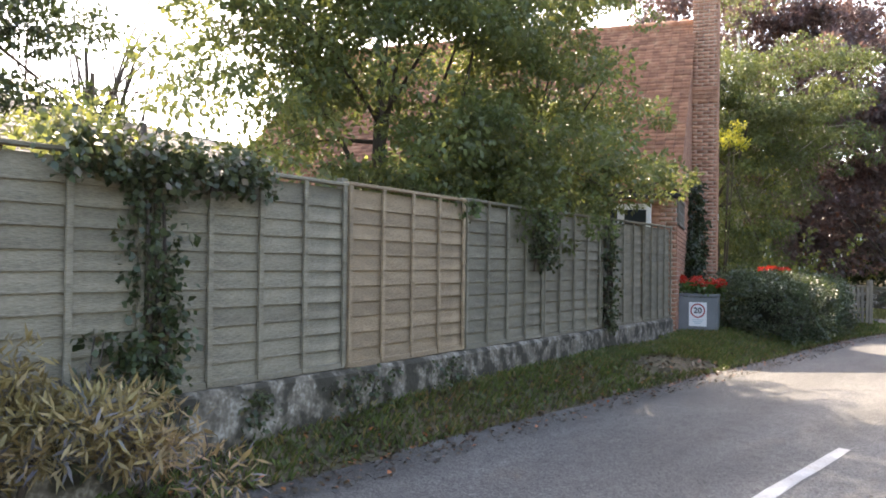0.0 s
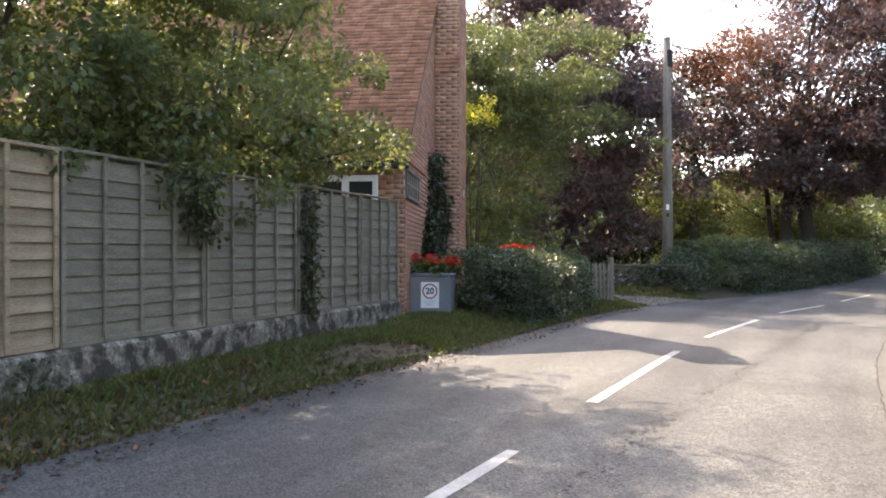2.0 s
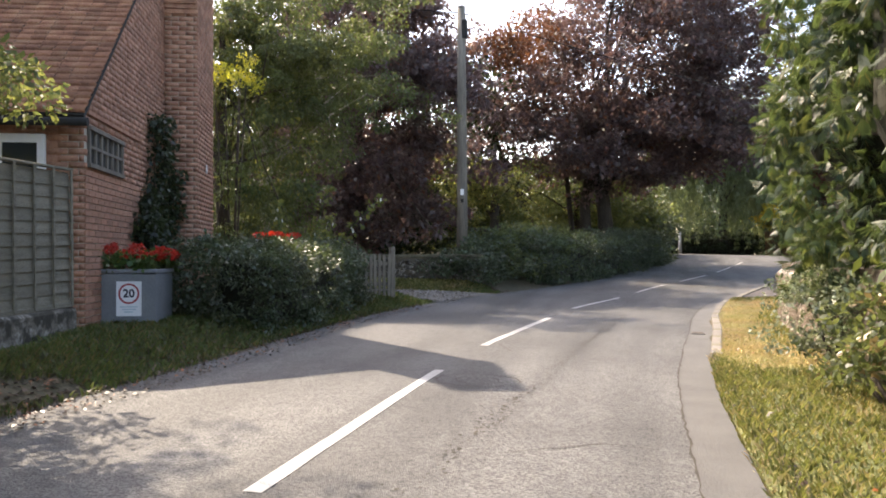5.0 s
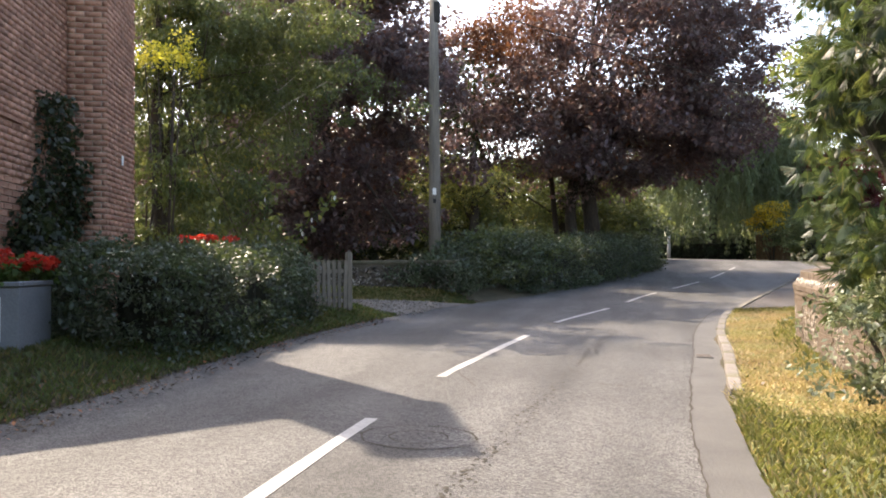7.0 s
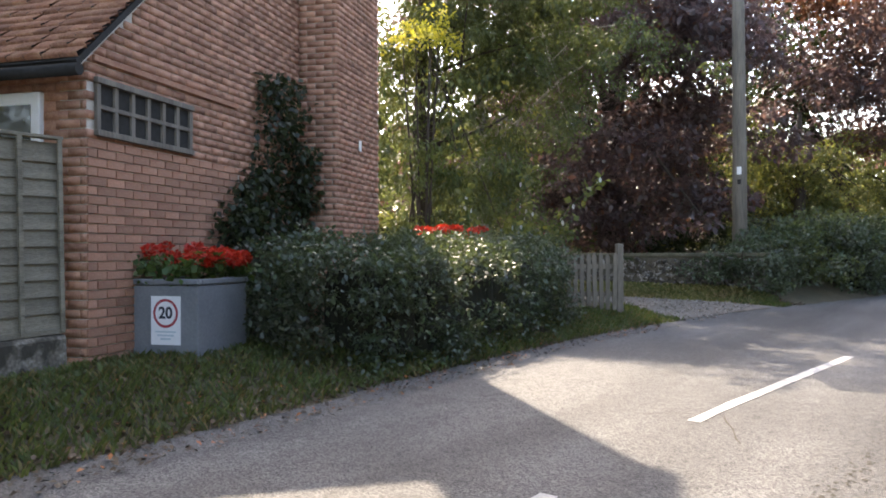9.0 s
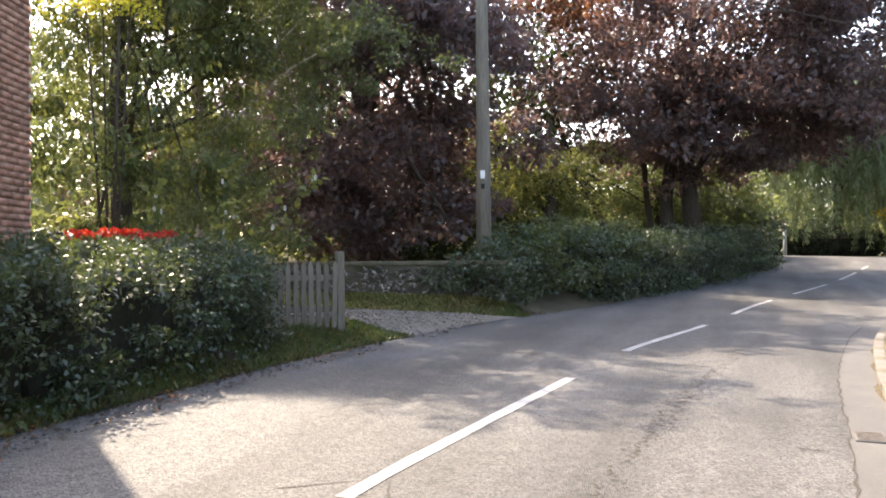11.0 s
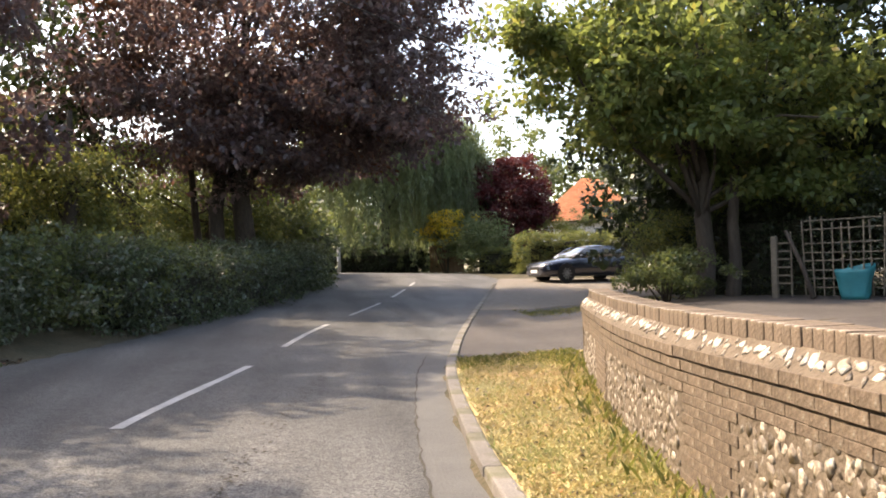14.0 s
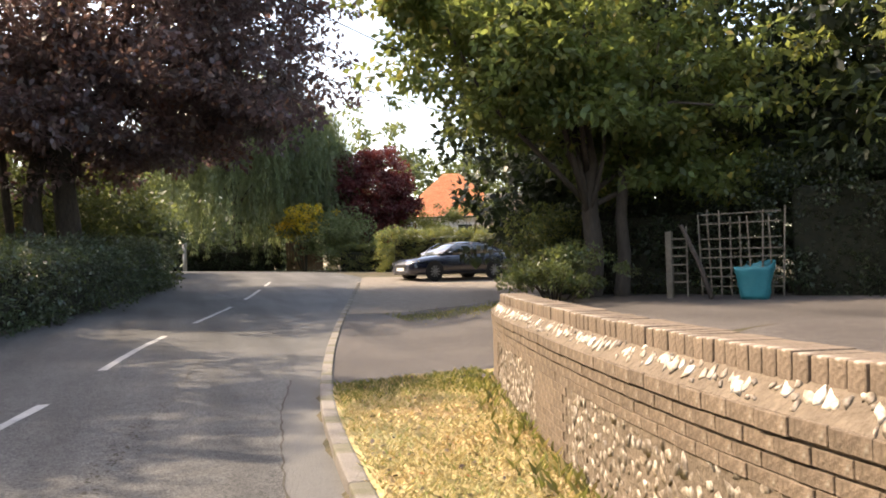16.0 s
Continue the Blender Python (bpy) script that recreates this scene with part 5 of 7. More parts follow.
# dry bush by the fence
L_STRAW = leaf_material("straw_stems", (0.2, 0.14, 0.06), (0.36, 0.27, 0.13), (0.4, 0.3, 0.12), through_mix=0.2)
L_LAV = leaf_material("grey_lavender", (0.09, 0.085, 0.09), (0.2, 0.19, 0.2), (0.25, 0.22, 0.2), through_mix=0.2)
shrub("dry_bush", "straggly straw-coloured bush on the verge", (-3.85, 1.35, 0.42), (0.5, 0.85, 0.33), L_STRAW, 101, count=90, r=0.16, per=90, size=0.09, extra=[(0.6, L_LAV)], long=6, droop=0.0, low=-0.3)
shrub("low_shrub", "small bright green shrub at the fence foot", (-4.05, 0.75, 0.75), (0.25, 0.3, 0.25), L_LIGHT, 102, count=16, r=0.12, per=30, size=0.06)

# ---- in front of and beyond the cottage ----
hedge("hedge", "dense dark evergreen hedge in front of the cottage", [(-5.45, 14.25), (-5.2, 15.4), (-5.35, 17.0), (-5.55, 18.7)], 1.05, 0.95, L_HEDGE, 21, spacing=0.15, r=0.15, per=42, size=0.06)
tree("yellow_conifer", "feathery yellow-green conifer beside the chimney", (-9.0, 20.8, 0.5), 6, 0.16, [((-8.9, 20.9, 3.4), (1.5, 1.8, 3.4), 190, 0.42), ((-8.4, 21.2, 5.6), (0.9, 1.0, 1.2), 50, 0.3)], L_YEW, 111, size=0.12, per=110, extra=[(0.25, L_LIGHT)], droop=0.9, long=3, bough=3)
shrub("golden_climber", "bright golden-leaved climber beside the chimney", (-8.1, 19.6, 4.9), (0.5, 0.5, 0.5), leaf_material("golden_leaves", (0.3, 0.3, 0.03), (0.6, 0.56, 0.06), (0.7, 0.66, 0.08), through_mix=0.45), 117, count=22, r=0.2, per=50, size=0.07, category="climbing plant", stems=5)
tree("silver_birch", "silver birch with small hanging leaves", (-8.9, 22.6, 0.5), 8, 0.12, [((-9.0, 22.9, 5.4), (1.9, 2.0, 4.2), 260, 0.42), ((-7.6, 23.2, 5.2), (1.5, 1.6, 2.6), 130, 0.4), ((-7.0, 21.8, 6.6), (1.4, 1.6, 1.5), 120, 0.36)], L_GREEN, 112, size=0.085, per=95, extra=[(0.2, L_HEDGE)], bark=surface("birch_bark", [(0.18, 0.16, 0.13), (0.4, 0.37, 0.32)], scale=5, fine=20, rough=0.8, bump=0.5, stretch=(1, 1, 3)), droop=0.9)
shrub("garden_shrub", "green garden shrub behind the picket fence", (-7.6, 19.8, 1.0), (0.9, 1.0, 0.9), L_GREEN, 113, count=70, r=0.25, per=70, size=0.07, extra=[(0.4, L_LIGHT)])
shrub("garden_shrub", "dark green shrub beyond the cottage", (-10.6, 24.4, 1.4), (2.2, 1.2, 1.4), L_HEDGE, 114, count=120, r=0.35, per=70, size=0.09, extra=[(0.3, L_LIGHT)])


def hollyhock(x, y, h, seed, lean):
    z = ground(x, y)
    root = thing("hollyhock", "tall hollyhock with white flowers", "flower", (x, y, z), group="hollyhocks")
    pts = [(lean[0] * k * k, lean[1] * k * k, h * k) for k in (0, 0.25, 0.5, 0.75, 1.0)]
    part("stalk", add_tube(bmesh.new(), [(0, 0, -0.05)] + pts[1:], [0.014, 0.012, 0.01, 0.008, 0.005], 6), L_GERAN, root)
    rg = random.Random(seed)
    leaf_cloud("leaves", [(lean[0] * k * k, lean[1] * k * k, h * k, 0.2 - 0.12 * k) for k in (0.1, 0.2, 0.3, 0.4, 0.5, 0.6, 0.7, 0.8, 0.9, 0.97)], 14, 0.1, L_LIGHT, seed, root, long=1.1)
    for k in range(7):
        s = 0.42 + 0.56 * rg.random()
        c = Vector((lean[0] * s * s + rg.uniform(-0.08, 0.08), lean[1] * s * s + rg.uniform(-0.06, 0.06), h * s))
        bm = bmesh.new()
        n = rg.uniform(0, 6.28)
        ctr = bm.verts.new(c)
        ring = [bm.verts.new(c + Vector((0.03, -0.025, 0)) + 0.038 * Vector((math.cos(a) * math.cos(n) * 0.6, math.cos(a) * math.sin(n) * 0.6 - 0.3, math.sin(a)))) for a in [6.28318 * j / 10 for j in range(10)]]
        for j in range(10):
            bm.faces.new((ctr, ring[j], ring[(j + 1) % 10]))
        part("flower", bm, L_PALE, root)


for x, y, h, sd, ln in ((-6.2, 19.2, 2.1, 1, (0.3, 0.2)), (-5.9, 19.3, 1.9, 2, (0.95, 0.5)), (-6.6, 18.9, 1.8, 3, (-0.25, 0.1)), (-6.0, 18.9, 1.5, 4, (0.35, 0.1))):
    hollyhock(x, y, h, sd, ln)

# ---- great copper beeches and what grows under them ----
L_RUST = leaf_material("rusty_beech_leaves", (0.07, 0.03, 0.018), (0.16, 0.07, 0.035), (0.36, 0.15, 0.06), through_mix=0.35)
BEECH = tree("copper_beech", "huge dark copper beech with rusty outer leaves", (-1.8, 40.6, ground(-1.8, 40.6)), 8.0, 0.34, [((-0.2, 41.2, 10.0), (5.8, 5.4, 5.0), 600, 0.72), ((-4.0, 40.5, 7.4), (3.8, 4.0, 2.7), 260, 0.6), ((0.6, 41.5, 14.5), (4.2, 4.2, 4.2), 340, 0.75), ((3.2, 41.5, 8.4), (2.8, 3.0, 3.6), 260, 0.6), ((-0.4, 40.4, 6.2), (5.4, 4.6, 1.6), 300, 0.6)], L_BEECH, 11, size=0.21, per=60, limbs=22, extra=[(0.03, L_RUST)], bough=6)
leaf_cloud("rusty_branch", crown_clusters((-2.4, -4.4, 8.9), (2.9, 1.6, 1.0), 60, 0.5, 31), 55, 0.17, L_RUST, 32, BEECH, label="branches of rusty orange leaves")
for k, (x, y, lx, ly) in enumerate(((-4.2, 40.4, -3.0, 0.2), (-3.0, 41.2, -0.8, 0.6), (-2.6, 40.3, 0.3, 0.4))):
    root = thing("young_beech", "slender leaning bare-stemmed young beech", "tree", (x, y, ground(x, y)))
    add_limbs(root, (0, 0, 0), 7.0, (0.15, 0.13, 0.26)[k], [(lx * 1.4, ly, 7.5), (lx, ly + 1, 8), (lx * 0.7, ly - 1, 7)], 44 + k, (lx, ly))
tree("copper_beech", "tall dark copper beech behind the flint wall", (-10.2, 32.0, ground(-10.2, 32)), 8.0, 0.4, [((-9.4, 31.0, 7.0), (3.9, 4.3, 5.2), 500, 0.52), ((-9.6, 31.4, 11.6), (3.6, 3.6, 3.4), 300, 0.5), ((-7.9, 27.2, 7.2), (2.0, 2.2, 2.0), 170, 0.46), ((-8.6, 30, 3.9), (3.4, 2.8, 2.0), 170, 0.5), ((-13, 29, 3.8), (3, 2.4, 2.2), 130, 0.5), ((-13.6, 30.5, 9.5), (3.4, 3.0, 5.0), 300, 0.52)], L_BEECH, 12, size=0.19, per=60, limbs=20, bough=7)
tree("backlit_tree", "sunlit yellow-green tree between the beeches", (-5.8, 36.0, 0.7), 5, 0.2, [((-5.6, 36, 3.8), (1.9, 2.0, 3.0), 200, 0.5)], L_LIGHT, 121, size=0.11, per=100, extra=[(0.4, L_GREEN)])
tree("backlit_tree", "sunlit green tree behind the great beech", (-3.5, 47.0, 0.9), 5, 0.2, [((-3.4, 47, 3.8), (3.8, 2.2, 3.2), 300, 0.6)], L_GREEN, 122, size=0.13, per=100, extra=[(0.5, L_LIGHT)])
# Darker hedge leaves on this tree put the shade before the bend into colour.
tree("backlit_tree", "shaded green tree before the bend", (-2.4, 50.5, 1.2), 5, 0.2, [((-2.4, 50.5, 3.6), (3.6, 2.0, 3.0), 240, 0.6)], L_HEDGE, 123, size=0.16, per=90, extra=[(0.3, L_GREEN)], bough=4)
WILLOW = tree("weeping_birch", "tall weeping birch with long hanging green sprays", (4.8, 60.5, 1.2), 9, 0.26, [((4.6, 60.5, 9.2), (3.6, 3.0, 3.0), 160, 0.55)], L_WILLOW, 15, size=0.2, per=70, droop=1.8, long=3.5)
leaf_cloud("hanging_sprays", strand_clusters((-0.3, 0, 6.4), (5.4, 3.4, 5.6), 420, 0.2, 77, 5.2), 12, 0.3, L_WILLOW, 78, WILLOW, droop=2.6, long=5.0)
leaf_cloud("hanging_sprays", strand_clusters((3.6, 0.5, 5.6), (3.2, 2.6, 4.6), 260, 0.2, 79, 4.6), 12, 0.3, L_WILLOW, 80, WILLOW, droop=2.6, long=5.0)
hedge("hedge", "overgrown dark hedge along the road", [(-3.4, 28.0), (-2.2, 32.0), (-0.9, 37.0), (0.4, 43.6)], 1.3, 1.25, L_HEDGE, 22, spacing=0.28, r=0.28, per=40, size=0.085, extra=[(0.12, L_GREEN)])
for k, (c, r, m) in enumerate((((-4.6, 25.3, 0.85), (0.8, 0.6, 0.7), L_HEDGE), ((-4.3, 26.2, 1.0), (0.9, 0.9, 0.85), L_HEDGE), ((-3.9, 27.3, 1.15), (1.0, 1.1, 1.0), L_GREEN), ((-3.3, 28.6, 1.1), (0.9, 1.1, 0.95), L_HEDGE), ((-3.0, 30.2, 1.2), (0.9, 1.0, 0.9), L_GREEN))):
    shrub("verge_bush", "rough green bush at the end of the flint wall", c, r, m, 130 + k, count=80, r=0.26, per=60, size=0.085, extra=[(0.3, L_HEDGE)])
shrub("orange_shrub", "shrub with orange and gold autumn leaves", (-14.3, 44.3, 3.2), (1.8, 1.4, 0.8), leaf_material("gold_leaves", (0.3, 0.15, 0.02), (0.6, 0.34, 0.04), (0.7, 0.45, 0.05), through_mix=0.45), 135, count=40, r=0.4, per=60, size=0.14, low=-0.2)
tree("garden_tree", "sunlit far garden tree", (-12.0, 43.0, 0.5), 3, 0.12, [((-11.6, 43.5, 2.4), (1.6, 1.4, 1.5), 60, 0.4)], L_LIGHT, 136, size=0.12, per=70)

# far cottage glimpsed between trunks
root = thing("far_cottage", "pale cottage glimpsed through the trees", "house", (-17.0, 50.0, 0.6), 15)
M_CREAM = surface("cream_render", [(0.5, 0.46, 0.36), (0.62, 0.57, 0.46)], scale=2, fine=30, rough=0.85, bump=0.2)
part("wall", box((9, 6, 3.2), pose(0, 0, 1.5), 0.02), M_CREAM, root)
bm = bmesh.new()
a = [bm.verts.new(v) for v in ((-4.8, -3.4, 3.0), (4.8, -3.4, 3.0), (4.8, 0, 5.6), (-4.8, 0, 5.6), (4.8, 3.4, 3.0), (-4.8, 3.4, 3.0))]
for q in ((0, 1, 2, 3), (3, 2, 4, 5), (0, 3, 5), (1, 4, 2), (0, 5, 4, 1)):
    bm.faces.new([a[i] for i in q])
part("roof", bm, M_TILE, root)
for k in (-2.6, 0.0, 2.6):
    w = part("window", box((1.2, 0.1, 1.3), pose(k, -3.02, 1.8), 0.01), M_WHITE, root)
    part("pane", box((1.0, 0.04, 1.1), pose(k, -3.08, 1.8)), M_GLASS, w)

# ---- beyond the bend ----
hedge("hedge", "shaded dark hedge beyond the bend", [(-3.5, 59.5), (2.5, 60.2), (7.0, 60.0)], 1.2, 1.1, L_DARK_SHADED, 25, spacing=0.34, r=0.3, per=45, size=0.13)
M_GATE = surface("brown_gate_wood", [(0.13, 0.075, 0.04), (0.2, 0.12, 0.065)], scale=5, fine=30, rough=0.85, bump=0.4, vary=0.15, stretch=(1, 1, 0.2))
root = thing("wooden_gate", "brown boarded wooden gate and fence", "gate", (7.4, 59.4, plane(7.4, 59.4)), -10)
for k in range(14):
    part("board", box((0.13, 0.025, 1.5 + (0.1 if k % 2 else 0)), pose(0.14 * k, 0, 0.72), 0.004), M_GATE, root)
for z in (0.3, 1.2):
    part("rail", box((2.0, 0.05, 0.1), pose(0.9, 0.05, z), 0.006), M_GATE, root)
root = thing("marker_post", "short pale post at the road edge", "post", (2.1, 58.2, plane(2.1, 58.2)))
part("post", add_tube(bmesh.new(), [(0, 0, -0.2), (0, 0, 1.4)], [0.11, 0.1], 10), surface("pale_bark", [(0.35, 0.34, 0.31), (0.5, 0.48, 0.45)], scale=6, fine=30, rough=0.8, bump=0.3), root)
hedge("hedge", "low trimmed hedge at the garden corner", [(9.1, 56.2), (12.6, 54.6)], 0.8, 1.2, L_LIGHT, 26, spacing=0.22, r=0.2, per=40, size=0.09, extra=[(0.5, L_HEDGE)])
hedge("hedge", "clipped box hedge behind the parked car", [(10.7, 52.0), (14.5, 50.6), (19, 48.8)], 1.1, 1.85, L_LIGHT, 23, spacing=0.24, r=0.2, per=44, size=0.08, extra=[(0.6, L_HEDGE)])
shrub("yellow_shrub", "shrub covered in yellow flowers", (8.0, 57.4, 3.6), (1.1, 0.8, 1.1), leaf_material("yellow_petals", (0.6, 0.38, 0.02), (0.8, 0.6, 0.05), (0.8, 0.6, 0.05), through_mix=0.35), 141, count=90, r=0.3, per=40, size=0.14, extra=[(0.9, L_GREEN)])
shrub("garden_shrub", "silvery green garden shrub at the corner", (9.7, 57.0, 2.9), (1.6, 1.2, 1.5), L_WILLOW, 142, count=150, r=0.35, per=60, size=0.13, extra=[(0.4, L_GREEN)])
tree("red_maple", "round dark red maple", (12.6, 60.0, 1.3), 3, 0.15, [((12.2, 60, 5.2), (2.5, 2.3, 2.7), 340, 0.5)], L_MAPLE, 146, size=0.18, per=90, bough=1)
shrub("garden_shrub", "bright green shrub below the maple", (14.6, 60.0, 3.4), (1.6, 1.2, 1.3), L_LIGHT, 143, count=80, r=0.35, per=60, size=0.12)
tree("small_tree", "small spreading ornamental tree", (17.0, 57.0, 1.3), 2.4, 0.08, [((17.0, 57, 4.1), (2.1, 1.6, 0.8), 80, 0.35)], L_GREEN, 147, size=0.12, per=60)
for k, (x, y, z, r) in enumerate(((20, 86, 8, 7), (31, 82, 8, 7), (9, 92, 7.5, 7), (43, 74, 9, 8))):
    tree("far_tree", "dark green tree beyond the houses", (x, y, 1.0), 6, 0.4, [((x, y, z), (r, 4, z - 1.5), 170, 1.2)], L_GREEN, 150 + k, size=0.5, per=60, group="far trees", bough=3)

# red-roofed house
M_ORANGE = surface("orange_roof_tile", [(0.38, 0.12, 0.05), (0.52, 0.2, 0.09)], scale=5, fine=40, rough=0.8, bump=0.4, island=0.15)
root = thing("red_roofed_house", "white house with an orange clay tile hipped roof", "house", (21.2, 70.5, 1.2), -20)
part("wall", box((6.6, 6.6, 3.6), pose(0, 0, 1.75), 0.02), M_WHITE, root)
vs, fs = [], []
for face in range(4):
    for k in range(22):
        t0, t1 = k / 22, (k + 1.3) / 22
        n = int(22 * (1 - t0)) + 1
        for j in range(n):
            quad = []
            for t, lift in ((t0, 0.05), (t1, 0.0)):
                hw = 3.9 * (1 - min(t, 1) * 0.86)
                for s in (j / n, (j + 0.96) / n):
                    u = -hw + 2 * hw * s
                    p = Vector((u, -hw, 3.45 + 3.3 * min(t, 1.0) + lift))
                    quad.append(tuple(Matrix.Rotation(face * math.pi / 2, 3, "Z") @ p))
            m = len(vs)
            vs += quad
            fs.append((m, m + 1, m + 3, m + 2))
rf = array_mesh("roof", vs, fs, M_ORANGE)
rf.parent = root
tagged(rf, "orange clay tiles", kind="stuff")
part("gutter", box((7.9, 0.1, 0.12), pose(0, -3.92, 3.42), 0.02), M_DARK, root)
part("downpipe", add_tube(bmesh.new(), [(2.9, -3.9, 3.4), (2.9, -3.45, 3.0), (2.9, -3.4, 0)], [0.05, 0.05, 0.05], 8), M_DARK, root)
for k in (-1.6, 0.8):
    w = part("window", box((1.1, 0.1, 1.2), pose(k, -3.32, 2.4), 0.01), M_WHITE, root)
    part("pane", box((0.95, 0.04, 1.05), pose(k, -3.38, 2.4)), M_GLASS, w)
root = thing("brick_extension", "pale brick side building beside the house", "building", (24.8, 66.0, 1.2), -20)
M_PALEBRICK = surface("pale_brick", [(0.36, 0.24, 0.16), (0.5, 0.36, 0.26)], scale=8, fine=40, rough=0.85, bump=0.4, island=0.14)
part("wall", box((5.2, 4.0, 4.9), pose(0, 0, 2.3)), M_MORTAR, root)
joined_bricks("brickwork", lambda u, v: pose(-2.6 + u, -2.02, v, 0, 0, 0), (0, 5.2, 0.5, 4.7), M_PALEBRICK, root)
part("coping", box((5.4, 4.2, 0.12), pose(0, 0, 4.8), 0.02), M_MORTAR, root)

# ---- parked car ----
M_NAVY = surface("navy_car_paint", [(0.008, 0.01, 0.022), (0.012, 0.015, 0.03)], scale=2, fine=200, rough=0.25, bump=0.0, spec=0.5, coat=0.8)
M_SILVER = surface("silver_car_paint", [(0.4, 0.4, 0.4), (0.46, 0.46, 0.46)], scale=2, fine=200, rough=0.3, bump=0.0, spec=0.6, coat=1.0, metal=0.5)
M_CARGLASS = surface("car_glass", [(0.02, 0.024, 0.028), (0.04, 0.045, 0.05)], scale=2, fine=20, rough=0.05, bump=0.0, spec=1.0, coat=1.0)
M_TYRE = surface("tyre_rubber", [(0.012, 0.012, 0.012), (0.025, 0.025, 0.025)], scale=8, fine=60, rough=0.9, bump=0.3)
M_ALLOY = surface("alloy_rim", [(0.3, 0.29, 0.28), (0.4, 0.39, 0.38)], scale=5, fine=50, rough=0.3, bump=0.0, metal=0.9)
M_LAMP = surface("headlight_glass", [(0.5, 0.5, 0.52), (0.62, 0.62, 0.64)], scale=4, fine=20, rough=0.1, bump=0.0, coat=1.0)
M_REDLAMP = surface("tail_lamp", [(0.3, 0.01, 0.01), (0.4, 0.02, 0.02)], scale=4, fine=20, rough=0.15, bump=0.0, coat=1.0)


def loft(sections):
    """A closed body from cross sections, each a list of (y, z) at its x."""
    bm = bmesh.new()
    rings = [[bm.verts.new((x, y, z)) for y, z in ring] for x, ring in sections]
    n = len(rings[0])
    for a, b in zip(rings, rings[1:]):
        for i in range(n):
            f = bm.faces.new((a[i], a[(i + 1) % n], b[(i + 1) % n], b[i]))
            f.smooth = True
    bm.faces.new(rings[0])
    bm.faces.new(rings[-1][::-1])
    bmesh.ops.recalc_face_normals(bm, faces=bm.faces)
    return bm


